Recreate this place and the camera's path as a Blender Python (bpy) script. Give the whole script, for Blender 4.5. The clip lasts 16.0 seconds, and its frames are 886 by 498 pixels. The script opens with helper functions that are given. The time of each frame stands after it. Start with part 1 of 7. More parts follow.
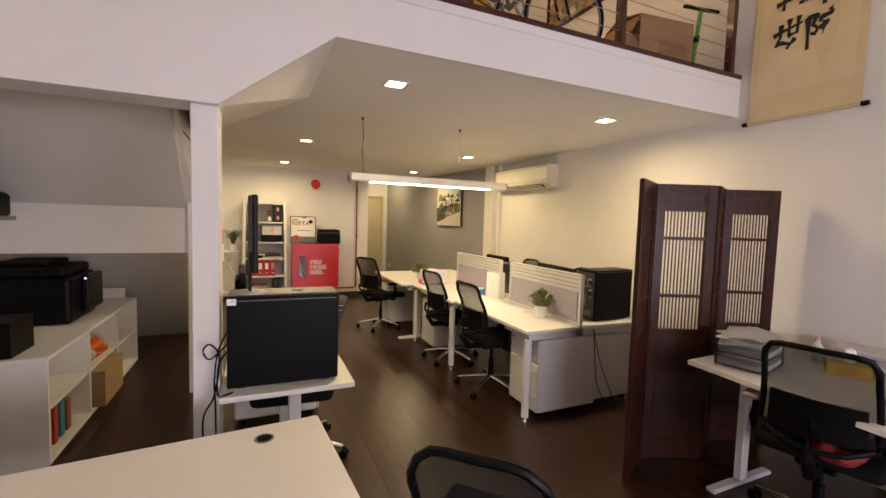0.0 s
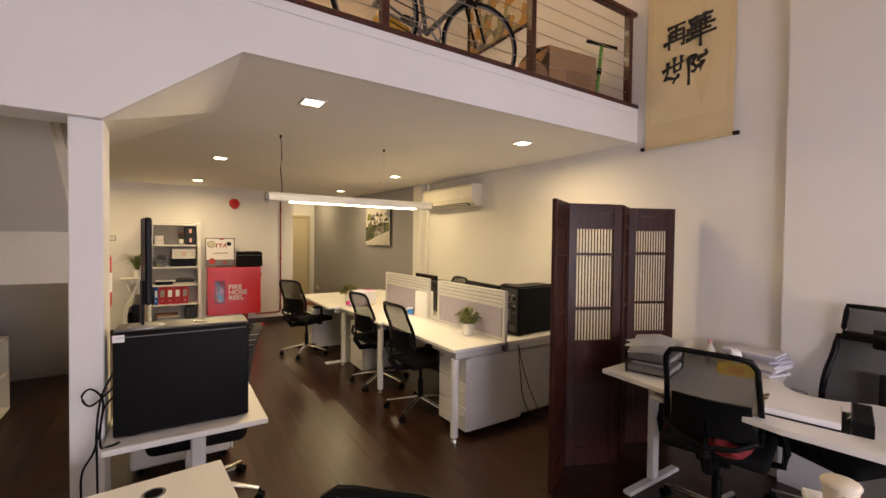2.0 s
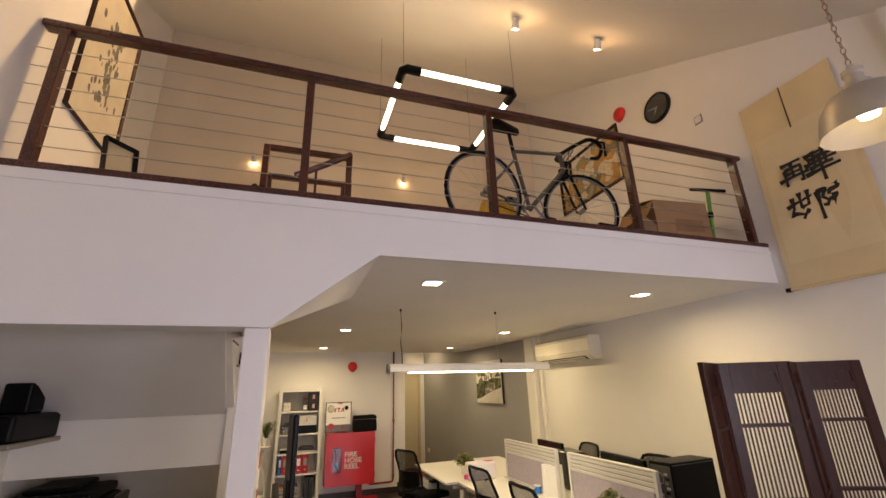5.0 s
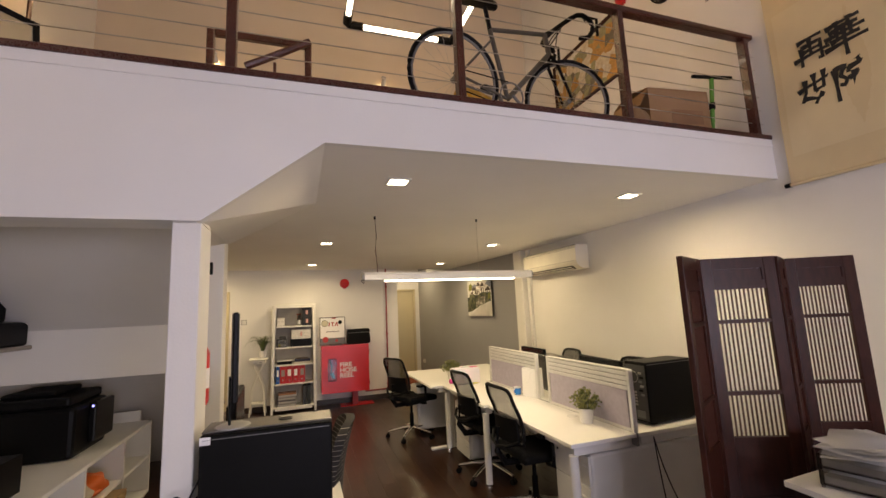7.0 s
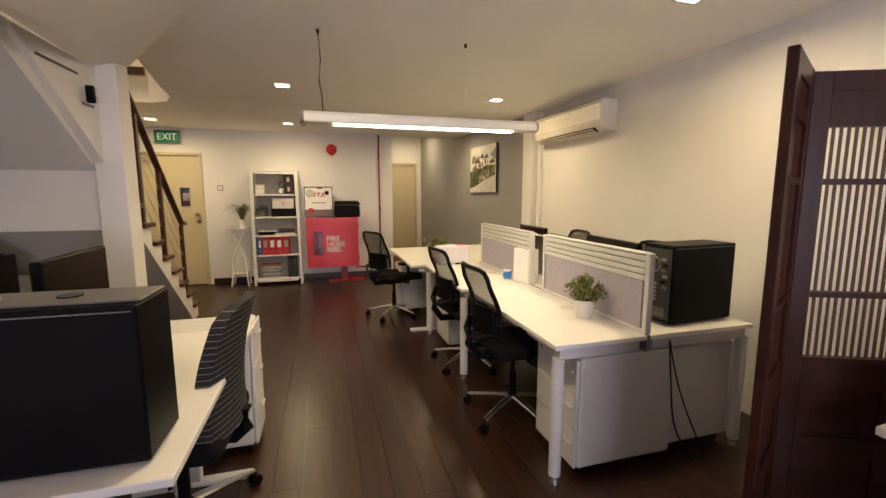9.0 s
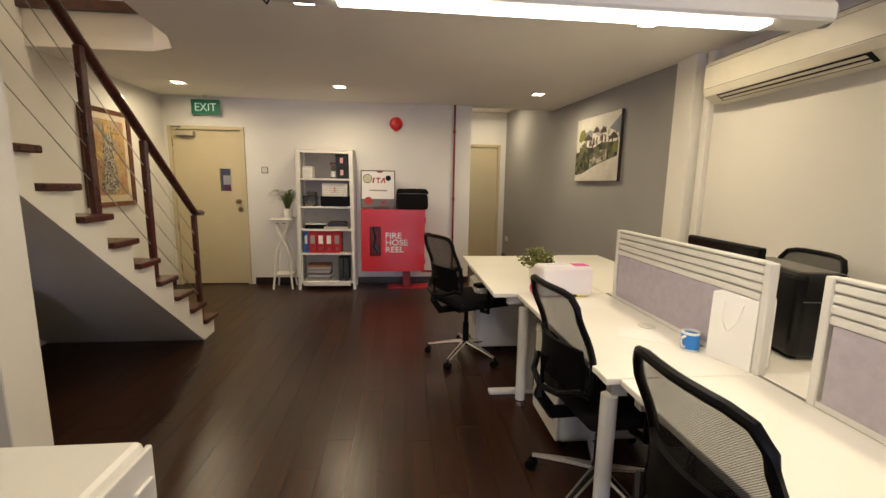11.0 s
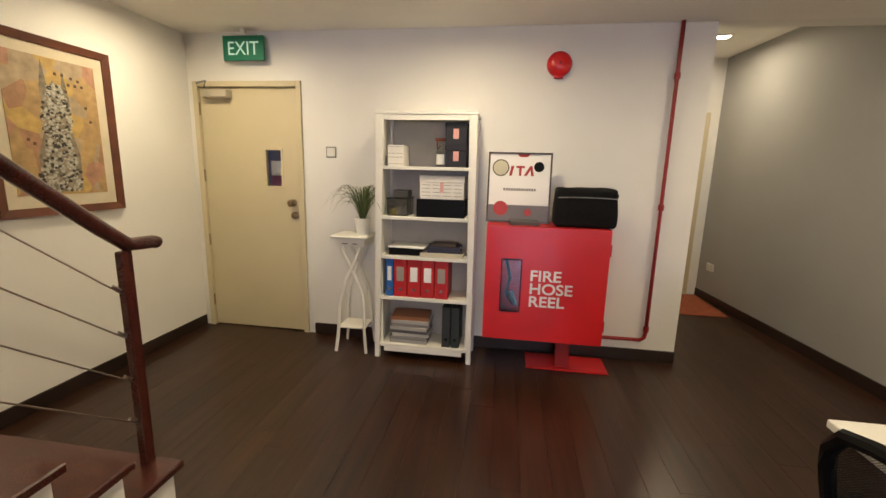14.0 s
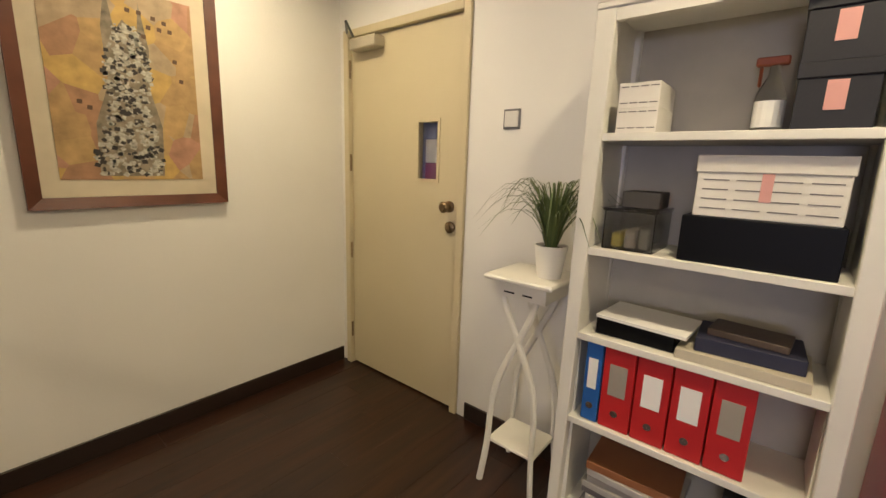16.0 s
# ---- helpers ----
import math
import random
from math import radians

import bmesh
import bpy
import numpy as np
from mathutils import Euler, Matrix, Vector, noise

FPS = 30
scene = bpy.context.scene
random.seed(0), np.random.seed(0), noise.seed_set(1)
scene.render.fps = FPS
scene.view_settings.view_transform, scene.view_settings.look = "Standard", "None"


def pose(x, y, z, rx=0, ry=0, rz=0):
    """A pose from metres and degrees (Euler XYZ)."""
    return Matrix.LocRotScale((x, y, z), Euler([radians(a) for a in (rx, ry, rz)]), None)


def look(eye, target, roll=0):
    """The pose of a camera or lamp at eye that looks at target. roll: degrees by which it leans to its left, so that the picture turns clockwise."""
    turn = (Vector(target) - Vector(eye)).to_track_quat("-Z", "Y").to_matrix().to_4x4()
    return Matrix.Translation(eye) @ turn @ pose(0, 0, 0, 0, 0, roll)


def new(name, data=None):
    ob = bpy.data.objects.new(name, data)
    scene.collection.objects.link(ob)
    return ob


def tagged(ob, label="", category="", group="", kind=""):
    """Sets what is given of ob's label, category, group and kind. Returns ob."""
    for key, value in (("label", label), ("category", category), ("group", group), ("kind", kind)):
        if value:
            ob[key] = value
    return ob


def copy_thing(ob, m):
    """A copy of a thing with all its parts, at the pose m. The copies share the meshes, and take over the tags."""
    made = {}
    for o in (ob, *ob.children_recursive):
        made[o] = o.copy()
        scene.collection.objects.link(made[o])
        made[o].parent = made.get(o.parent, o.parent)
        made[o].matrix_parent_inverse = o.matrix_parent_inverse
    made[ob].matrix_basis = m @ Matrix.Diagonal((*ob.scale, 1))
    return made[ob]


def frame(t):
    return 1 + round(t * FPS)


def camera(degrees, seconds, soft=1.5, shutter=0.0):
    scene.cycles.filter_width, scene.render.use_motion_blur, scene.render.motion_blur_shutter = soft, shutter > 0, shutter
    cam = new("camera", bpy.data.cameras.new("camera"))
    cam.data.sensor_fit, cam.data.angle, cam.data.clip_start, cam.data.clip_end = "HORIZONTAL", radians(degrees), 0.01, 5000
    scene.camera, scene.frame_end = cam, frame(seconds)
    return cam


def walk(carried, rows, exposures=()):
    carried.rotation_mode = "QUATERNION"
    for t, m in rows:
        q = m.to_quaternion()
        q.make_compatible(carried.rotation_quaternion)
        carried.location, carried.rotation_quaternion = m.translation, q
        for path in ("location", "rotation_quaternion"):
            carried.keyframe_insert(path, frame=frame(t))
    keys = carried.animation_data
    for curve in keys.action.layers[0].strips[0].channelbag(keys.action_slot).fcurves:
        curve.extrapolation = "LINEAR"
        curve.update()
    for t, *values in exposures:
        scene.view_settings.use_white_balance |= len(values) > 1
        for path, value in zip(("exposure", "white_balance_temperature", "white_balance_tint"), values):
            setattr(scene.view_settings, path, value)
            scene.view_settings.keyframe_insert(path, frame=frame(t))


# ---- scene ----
cam = camera(93.2, 16.0)
PATH = [
    (0, (0.322, 0.206, 1.558), (1.134, 2.028, 1.424), 1.7),
    (0.5, (0.346, 0.195, 1.555), (1.269, 1.965, 1.429), 1.6),
    (1, (0.365, 0.202, 1.564), (1.38, 1.922, 1.445), 1.3),
    (1.5, (0.386, 0.201, 1.572), (1.456, 1.887, 1.478), 1.1),
    (2, (0.395, 0.194, 1.574), (1.484, 1.871, 1.532), 0.7),
    (2.5, (0.383, 0.198, 1.608), (1.442, 1.893, 1.664), 0.1),
    (3, (0.363, 0.215, 1.669), (1.346, 1.947, 1.857), -0.6),
    (3.5, (0.331, 0.219, 1.72), (1.217, 1.98, 2.06), -1.1),
    (4, (0.302, 0.202, 1.751), (1.084, 1.973, 2.252), -1.3),
    (4.2, (0.275, 0.204, 1.751), (1.025, 1.97, 2.315), -1.6),
    (6.3, (0.41, 0.217, 1.742), (0.944, 2.032, 2.392), -2.0),
    (6.5, (0.463, 0.252, 1.712), (1.023, 2.092, 2.261), -2.2),
    (7, (0.575, 0.381, 1.633), (1.214, 2.255, 1.913), -2.6),
    (7.5, (0.637, 0.507, 1.555), (1.366, 2.369, 1.554), -3.1),
    (8, (0.823, 0.674, 1.47), (1.528, 2.54, 1.324), -1.8),
    (8.2, (0.889, 0.742, 1.467), (1.572, 2.612, 1.277), -1.2),
    (8.9, (1.13, 1.06, 1.455), (1.70, 2.96, 1.20), -0.2),
    (9.6, (1.29, 1.58, 1.442), (1.71, 3.51, 1.14), 0.7),
    (10.5, (1.358, 2.322, 1.431), (1.689, 4.271, 1.133), 1.2),
    (11, (1.422, 2.721, 1.414), (1.619, 4.687, 1.103), 1.0),
    (11.5, (1.434, 3.155, 1.419), (1.494, 5.134, 1.134), 1.8),
    (12, (1.366, 3.566, 1.472), (1.349, 5.545, 1.188), 2.4),
    (12.5, (1.308, 4.025, 1.444), (1.223, 6.003, 1.165), 2.6),
    (13, (1.197, 4.464, 1.442), (1.067, 6.434, 1.125), 2.4),
    (13.5, (1.082, 4.865, 1.438), (0.899, 6.825, 1.085), 1.9),
    (14, (1.022, 5.288, 1.436), (0.738, 7.231, 1.06), 1.5),
    (14.5, (0.942, 5.708, 1.418), (0.499, 7.62, 1.031), 1.2),
    (15, (0.928, 6.159, 1.368), (0.239, 7.995, 0.976), 1.3),
    (15.5, (0.863, 6.544, 1.358), (-0.099, 8.247, 0.941), 2.0),
    (16, (0.628, 6.887, 1.338), (-0.621, 8.398, 0.942), 1.9),
]
walk(cam, [(t, look(eye, target, roll)) for t, eye, target, roll in PATH],
     exposures=[(0, 0.06, 7650, 10), (2, 0.0, 7650, 10), (4, -0.17, 7650, 10), (6.5, -0.18, 7250, 10), (8, 0.06, 7300, 10), (10.5, -0.14, 6500, 10), (12, 0.1, 6150, 10), (14, 0.2, 6200, 10), (16, 0.13, 6300, 10)])

# ---- light ----
world = bpy.data.worlds.new("world")
scene.world = world
world.use_nodes = True
wn = world.node_tree
sky = wn.nodes.new("ShaderNodeTexSky")
sky.sky_type, sky.sun_disc = "NISHITA", False
sky.sun_elevation, sky.sun_rotation = radians(35), radians(150)
wn.links.new(sky.outputs["Color"], wn.nodes["Background"].inputs["Color"])
wn.nodes["Background"].inputs["Strength"].default_value = 0.08
scene.view_settings.exposure = 0.0

WARM = (1.0, 0.81, 0.51)


def lamp(name, kind, m, watts, colour, size=0.1, size_y=None, spread=180):
    data = bpy.data.lights.new(name, kind)
    data.energy, data.color = watts, colour
    if kind == "AREA":
        data.size = size
        data.spread = radians(spread)
        if size_y:
            data.shape, data.size_y = "RECTANGLE", size_y
    elif kind in ("POINT", "SPOT"):
        data.shadow_soft_size = size
    ob = new(name, data)
    ob.matrix_world = m
    return ob


# evening daylight through the shopfront window behind the walk's start
lamp("window_daylight", "AREA", pose(1.95, -2.72, 2.2, 90, 0, 0), 365, (0.75, 0.74, 1.0), 2.3, 2.6)

# ---- materials ----


def material(name):
    m = bpy.data.materials.new(name)
    m.use_nodes = True
    return m, m.node_tree, m.node_tree.nodes["Principled BSDF"]


def link(nt, a, b):
    nt.links.new(a, b)


def surface(name, colour, rough=0.6, metal=0.0, grain=0.08, scale=6.0, bump=0.05, bump_scale=180.0, stretch=(1, 1, 1), coat=0.0, spec=0.5, other=None):
    """A surface with broad stains and fine grain: colour varied towards other, roughness varied, fine relief."""
    m, nt, b = material(name)
    tc = nt.nodes.new("ShaderNodeTexCoord")
    mp = nt.nodes.new("ShaderNodeMapping")
    mp.inputs["Scale"].default_value = stretch
    link(nt, tc.outputs["Object"], mp.inputs["Vector"])
    broad, fine = nt.nodes.new("ShaderNodeTexNoise"), nt.nodes.new("ShaderNodeTexNoise")
    broad.inputs["Scale"].default_value, broad.inputs["Detail"].default_value = scale, 5
    fine.inputs["Scale"].default_value, fine.inputs["Detail"].default_value = bump_scale, 3
    link(nt, mp.outputs[0], broad.inputs["Vector"])
    link(nt, mp.outputs[0], fine.inputs["Vector"])
    mix = nt.nodes.new("ShaderNodeMix")
    mix.data_type = "RGBA"
    dark = other or tuple(c * (1 - 2.2 * grain) for c in colour)
    mix.inputs[6].default_value, mix.inputs[7].default_value = (*colour, 1), (*dark, 1)
    ramp = nt.nodes.new("ShaderNodeMapRange")
    ramp.inputs["From Min"].default_value, ramp.inputs["From Max"].default_value = 0.35, 0.75
    link(nt, broad.outputs["Fac"], ramp.inputs["Value"])
    link(nt, ramp.outputs[0], mix.inputs[0])
    link(nt, mix.outputs[2], b.inputs["Base Color"])
    rr = nt.nodes.new("ShaderNodeMapRange")
    rr.inputs["To Min"].default_value, rr.inputs["To Max"].default_value = max(0.02, rough - 0.08), min(1, rough + 0.08)
    link(nt, fine.outputs["Fac"], rr.inputs["Value"])
    link(nt, rr.outputs[0], b.inputs["Roughness"])
    b.inputs["Metallic"].default_value = metal
    b.inputs["Specular IOR Level"].default_value = spec
    b.inputs["Coat Weight"].default_value = coat
    bp = nt.nodes.new("ShaderNodeBump")
    bp.inputs["Strength"].default_value, bp.inputs["Distance"].default_value = bump, 0.004
    link(nt, fine.outputs["Fac"], bp.inputs["Height"])
    link(nt, bp.outputs[0], b.inputs["Normal"])
    return m


def glowing(name, colour, strength):
    m, nt, b = material(name)
    b.inputs["Base Color"].default_value = (*colour, 1)
    b.inputs["Emission Color"].default_value = (*colour, 1)
    b.inputs["Emission Strength"].default_value = strength
    return m


def glassy(name, colour=(1, 1, 1), rough=0.02):
    m, nt, b = material(name)
    b.inputs["Base Color"].default_value = (*colour, 1)
    b.inputs["Transmission Weight"].default_value = 1
    b.inputs["Roughness"].default_value = rough
    return m


def planked(name, low, high, rough):
    """Stained timber boards, long grain along y, each board its own tone."""
    m, nt, b = material(name)
    tc, info = nt.nodes.new("ShaderNodeTexCoord"), nt.nodes.new("ShaderNodeObjectInfo")
    mp = nt.nodes.new("ShaderNodeMapping")
    mp.inputs["Scale"].default_value = (28, 1.6, 28)
    add = nt.nodes.new("ShaderNodeVectorMath")
    add.operation = "ADD"
    mul = nt.nodes.new("ShaderNodeVectorMath")
    mul.operation = "SCALE"
    mul.inputs[0].default_value = (37, 11, 5)
    link(nt, info.outputs["Random"], mul.inputs["Scale"])
    link(nt, tc.outputs["Object"], add.inputs[0])
    link(nt, mul.outputs[0], add.inputs[1])
    link(nt, add.outputs[0], mp.inputs["Vector"])
    n = nt.nodes.new("ShaderNodeTexNoise")
    n.inputs["Scale"].default_value, n.inputs["Detail"].default_value = 1.0, 6
    link(nt, mp.outputs[0], n.inputs["Vector"])
    tone = nt.nodes.new("ShaderNodeMath")
    tone.operation = "MULTIPLY_ADD"
    tone.inputs[1].default_value, tone.inputs[2].default_value = 0.26, -0.08
    link(nt, info.outputs["Random"], tone.inputs[0])
    fac = nt.nodes.new("ShaderNodeMath")
    fac.operation, fac.use_clamp = "ADD", True
    ramp = nt.nodes.new("ShaderNodeMapRange")
    ramp.inputs["From Min"].default_value, ramp.inputs["From Max"].default_value = 0.3, 0.8
    link(nt, n.outputs["Fac"], ramp.inputs["Value"])
    link(nt, ramp.outputs[0], fac.inputs[0])
    link(nt, tone.outputs[0], fac.inputs[1])
    mix = nt.nodes.new("ShaderNodeMix")
    mix.data_type = "RGBA"
    mix.inputs[6].default_value, mix.inputs[7].default_value = (*low, 1), (*high, 1)
    link(nt, fac.outputs[0], mix.inputs[0])
    link(nt, mix.outputs[2], b.inputs["Base Color"])
    scuff = nt.nodes.new("ShaderNodeTexNoise")
    scuff.inputs["Scale"].default_value, scuff.inputs["Detail"].default_value = 2.5, 6
    link(nt, tc.outputs["Object"], scuff.inputs["Vector"])
    rr = nt.nodes.new("ShaderNodeMapRange")
    rr.inputs["To Min"].default_value, rr.inputs["To Max"].default_value = rough - 0.02, rough + 0.12
    link(nt, scuff.outputs["Fac"], rr.inputs["Value"])
    link(nt, rr.outputs[0], b.inputs["Roughness"])
    bp = nt.nodes.new("ShaderNodeBump")
    bp.inputs["Strength"].default_value, bp.inputs["Distance"].default_value = 0.03, 0.001
    link(nt, n.outputs["Fac"], bp.inputs["Height"])
    link(nt, bp.outputs[0], b.inputs["Normal"])
    return m


WALL = surface("white_wall_paint", (0.80, 0.78, 0.74), 0.75, grain=0.03, scale=1.3, bump=0.12, bump_scale=90)
CEIL = surface("ceiling_paint", (0.87, 0.84, 0.79), 0.85, grain=0.03, scale=1.0, bump=0.06, bump_scale=70)
GREYWALL = surface("grey_wall_paint", (0.34, 0.335, 0.335), 0.75, grain=0.04, scale=1.2, bump=0.12, bump_scale=90)
FLOORWOOD = planked("floor_boards", (0.014, 0.0056, 0.0030), (0.047, 0.0175, 0.0080), 0.25)
FLOORGAP = surface("floor_gap", (0.012, 0.005, 0.003), 0.6)
SKIRT = surface("dark_skirting", (0.022, 0.012, 0.009), 0.4, stretch=(3, 3, 30))
DARKWOOD = surface("dark_red_wood", (0.044, 0.0115, 0.0062), 0.34, spec=0.25, grain=0.25, scale=9, stretch=(4, 1, 1), bump=0.08, bump_scale=60)
RAILWOOD = surface("mahogany_rail", (0.075, 0.018, 0.012), 0.28, grain=0.25, scale=9, stretch=(1, 4, 1), coat=0.3)
STEEL = surface("steel_cable", (0.55, 0.53, 0.50), 0.3, metal=1.0)
CHROME = surface("polished_chrome", (0.86, 0.85, 0.83), 0.22, metal=1.0, grain=0.02)
BRASS = surface("aged_brass", (0.30, 0.22, 0.13), 0.3, metal=1.0)
DOORPAINT = surface("cream_door_paint", (0.60, 0.52, 0.34), 0.45, grain=0.03, scale=2, bump=0.05)
DESKTOP = surface("white_laminate", (0.82, 0.80, 0.75), 0.35, grain=0.02, scale=3, bump=0.02)
DESKLEG = surface("white_powder_coat", (0.68, 0.67, 0.64), 0.45, grain=0.03)
WHITEWOOD = surface("white_painted_wood", (0.78, 0.76, 0.70), 0.45, grain=0.04, scale=5, bump=0.06, bump_scale=50)
BLACKPL = surface("black_plastic", (0.0042, 0.0042, 0.0046), 0.42, spec=0.12, grain=0.1, bump=0.08, bump_scale=400)
BLACKGL = surface("black_gloss", (0.005, 0.005, 0.0055), 0.22, spec=0.35, grain=0.05)
BLACKFAB = surface("black_fabric", (0.007, 0.007, 0.0075), 0.9, spec=0.2, grain=0.2, scale=40, bump=0.4, bump_scale=500)
# wall white shifted to beige: the mezzanine's dim orange light put into the colour
WARMLITWALL = surface("warm_lit_wall_beige", (0.72, 0.62, 0.48), 0.78, grain=0.04, scale=1.1, bump=0.12, bump_scale=90)
GREYPL = surface("grey_plastic", (0.20, 0.20, 0.20), 0.5)
RED = surface("red_enamel", (0.62, 0.010, 0.012), 0.32, grain=0.05, scale=4, coat=0.2)
REDDARK = surface("red_pipe_paint", (0.30, 0.012, 0.012), 0.4, grain=0.1)
LIGHTON = glowing("light_diffuser", (1.0, 0.86, 0.62), 14)
TUBEON = glowing("tube_diffuser", (1.0, 0.90, 0.72), 9)
GLASS = glassy("clear_glass")

# ---- mesh helpers ----


def part(name, bm, mat, parent=None, label=""):
    me = bpy.data.meshes.new(name)
    bmesh.ops.recalc_face_normals(bm, faces=bm.faces)
    bm.to_mesh(me)
    bm.free()
    me.materials.append(mat)
    ob = new(name, me)
    if parent:
        ob.parent = parent
    if label:
        ob["label"] = label
    return ob


def base(name, m, label, category, group=""):
    return tagged(placed(new(name), m), label, category, group)


def placed(ob, m):
    ob.matrix_world = m
    return ob


def add_box(bm, x0, x1, y0, y1, z0, z1, bevel=0.0, m=None, seg=1):
    geo = bmesh.ops.create_cube(bm, size=1)
    vs = geo["verts"]
    for v in vs:
        v.co = ((x0 + x1) / 2 + v.co.x * (x1 - x0), (y0 + y1) / 2 + v.co.y * (y1 - y0), (z0 + z1) / 2 + v.co.z * (z1 - z0))
    if bevel:
        es = list({e for v in vs for e in v.link_edges})
        out = bmesh.ops.bevel(bm, geom=es, offset=bevel, segments=seg, affect="EDGES", profile=0.5)
        vs = list({v for f in out["faces"] for v in f.verts} | {v for v in vs if v.is_valid})
    if m:
        bmesh.ops.transform(bm, matrix=m, verts=vs)
    return bm


def box(x0, x1, y0, y1, z0, z1, bevel=0.0, m=None, seg=1):
    return add_box(bmesh.new(), x0, x1, y0, y1, z0, z1, bevel, m, seg)


def add_cyl(bm, a, b, r0, r1=None, n=16):
    a, b = Vector(a), Vector(b)
    d = b - a
    m = Matrix.Translation((a + b) / 2) @ d.to_track_quat("Z", "Y").to_matrix().to_4x4()
    bmesh.ops.create_cone(bm, cap_ends=True, segments=n, radius1=r0, radius2=r0 if r1 is None else r1, depth=d.length, matrix=m)
    return bm


def cyl(a, b, r0, r1=None, n=16):
    return add_cyl(bmesh.new(), a, b, r0, r1, n)


def add_tube(bm, pts, r, n=8, closed=False, flat=1.0):
    """A round bar along a line of points; flat squeezes it across."""
    pts = [Vector(p) for p in pts]
    rings, k = [], len(pts)
    up = Vector((0, 0, 1))
    for i, p in enumerate(pts):
        a = pts[(i - 1) % k] if closed or i else p
        c = pts[(i + 1) % k] if closed or i < k - 1 else p
        d = (c - a).normalized()
        s = d.cross(up)
        if s.length < 1e-3:
            s = d.cross(Vector((0, 1, 0)))
        s.normalize()
        t = s.cross(d)
        rr = r[i] if isinstance(r, (list, tuple)) else r
        rings.append([bm.verts.new(p + rr * (math.cos(2 * math.pi * j / n) * s + flat * math.sin(2 * math.pi * j / n) * t)) for j in range(n)])
    for i in range(k if closed else k - 1):
        q, w = rings[i], rings[(i + 1) % k]
        for j in range(n):
            bm.faces.new((q[j], q[(j + 1) % n], w[(j + 1) % n], w[j]))
    if not closed:
        bm.faces.new(rings[0]), bm.faces.new(rings[-1][::-1])
    return bm


def tube(pts, r, n=8, closed=False, flat=1.0):
    return add_tube(bmesh.new(), pts, r, n, closed, flat)


def add_lathe(bm, profile, n=24, m=None):
    """A turned shape from (radius, height) pairs."""
    rings = []
    for r, z in profile:
        rings.append([bm.verts.new((r * math.cos(2 * math.pi * j / n), r * math.sin(2 * math.pi * j / n), z)) for j in range(n)])
    for q, w in zip(rings, rings[1:]):
        for j in range(n):
            bm.faces.new((q[j], q[(j + 1) % n], w[(j + 1) % n], w[j]))
    if profile[0][0] > 0:
        bm.faces.new(rings[0][::-1])
    if profile[-1][0] > 0:
        bm.faces.new(rings[-1])
    if m:
        bmesh.ops.transform(bm, matrix=m, verts=[v for g in rings for v in g])
    return bm


def lathe(profile, n=24, m=None):
    return add_lathe(bmesh.new(), profile, n, m)


def flowing(pts, n=5):
    """Points of a smooth curve through pts."""
    p = [Vector(q) for q in pts]
    out = []
    for k in range(len(p) - 1):
        a, b, c, e = p[max(k - 1, 0)], p[k], p[k + 1], p[min(k + 2, len(p) - 1)]
        for j in range(n):
            t = j / n
            out.append(0.5 * (2 * b + (c - a) * t + (2 * a - 5 * b + 4 * c - e) * t * t + (3 * b - a - 3 * c + e) * t ** 3))
    return out + [p[-1]]


def prism(poly, axis, a, b):
    """A flat outline drawn out from a to b along an axis. For x the outline is (y, z), for y (x, z), for z (x, y)."""
    bm = bmesh.new()

    def at(p, d):
        return {"x": (d, p[0], p[1]), "y": (p[0], d, p[1]), "z": (p[0], p[1], d)}[axis]

    lo, hi = [bm.verts.new(at(p, a)) for p in poly], [bm.verts.new(at(p, b)) for p in poly]
    bm.faces.new(lo), bm.faces.new(hi[::-1])
    for i in range(len(poly)):
        j = (i + 1) % len(poly)
        bm.faces.new((lo[i], hi[i], hi[j], lo[j]))
    return bm


def structure(name, bm, mat, label, category):
    return tagged(part(name, bm, mat), label, category, kind="structure")


def boxes(*bs, bevel=0.0):
    bm = bmesh.new()
    for b in bs:
        add_box(bm, *b, bevel)
    return bm


def smooth(ob, angle=40):
    ob.data.polygons.foreach_set("use_smooth", [True] * len(ob.data.polygons))
    ob.data.set_sharp_from_angle(angle=radians(angle))
    return ob


def text(name, words, size, m, mat, parent, depth=0.001, align="LEFT", space=1.0, bold=0.018):
    cu = bpy.data.curves.new(name, "FONT")
    cu.body, cu.size, cu.extrude, cu.align_x, cu.space_line, cu.offset = words, size, depth, align, space, size * bold
    tmp = bpy.data.objects.new(name, cu)
    me = bpy.data.meshes.new_from_object(tmp)
    bpy.data.objects.remove(tmp)
    me.materials.clear()
    me.materials.append(mat)
    ob = new(name, me)
    ob.parent = parent
    ob.matrix_local = m
    return ob


# ---- structure ----
FAR, LEFT, RIGHT, GREY = 8.555, -1.60, 3.82, 3.71
CEILZ, MEZZ, EDGE = 2.45, 2.76, 2.41
BACK, FRONT, END = 5.60, -2.8, 10.65


def grey_at(y):
    """The grey wall runs slightly inwards towards the corridor."""
    return 3.76 - 0.085 * (y - 6.10)


def roof_at(y):
    return 3.34 + 0.565 * y


floor = structure("floor", box(LEFT - 0.15, RIGHT + 0.2, FRONT - 0.2, END + 0.2, -0.12, -0.006), FLOORGAP, "dark brown polished timber board floor", "floor")

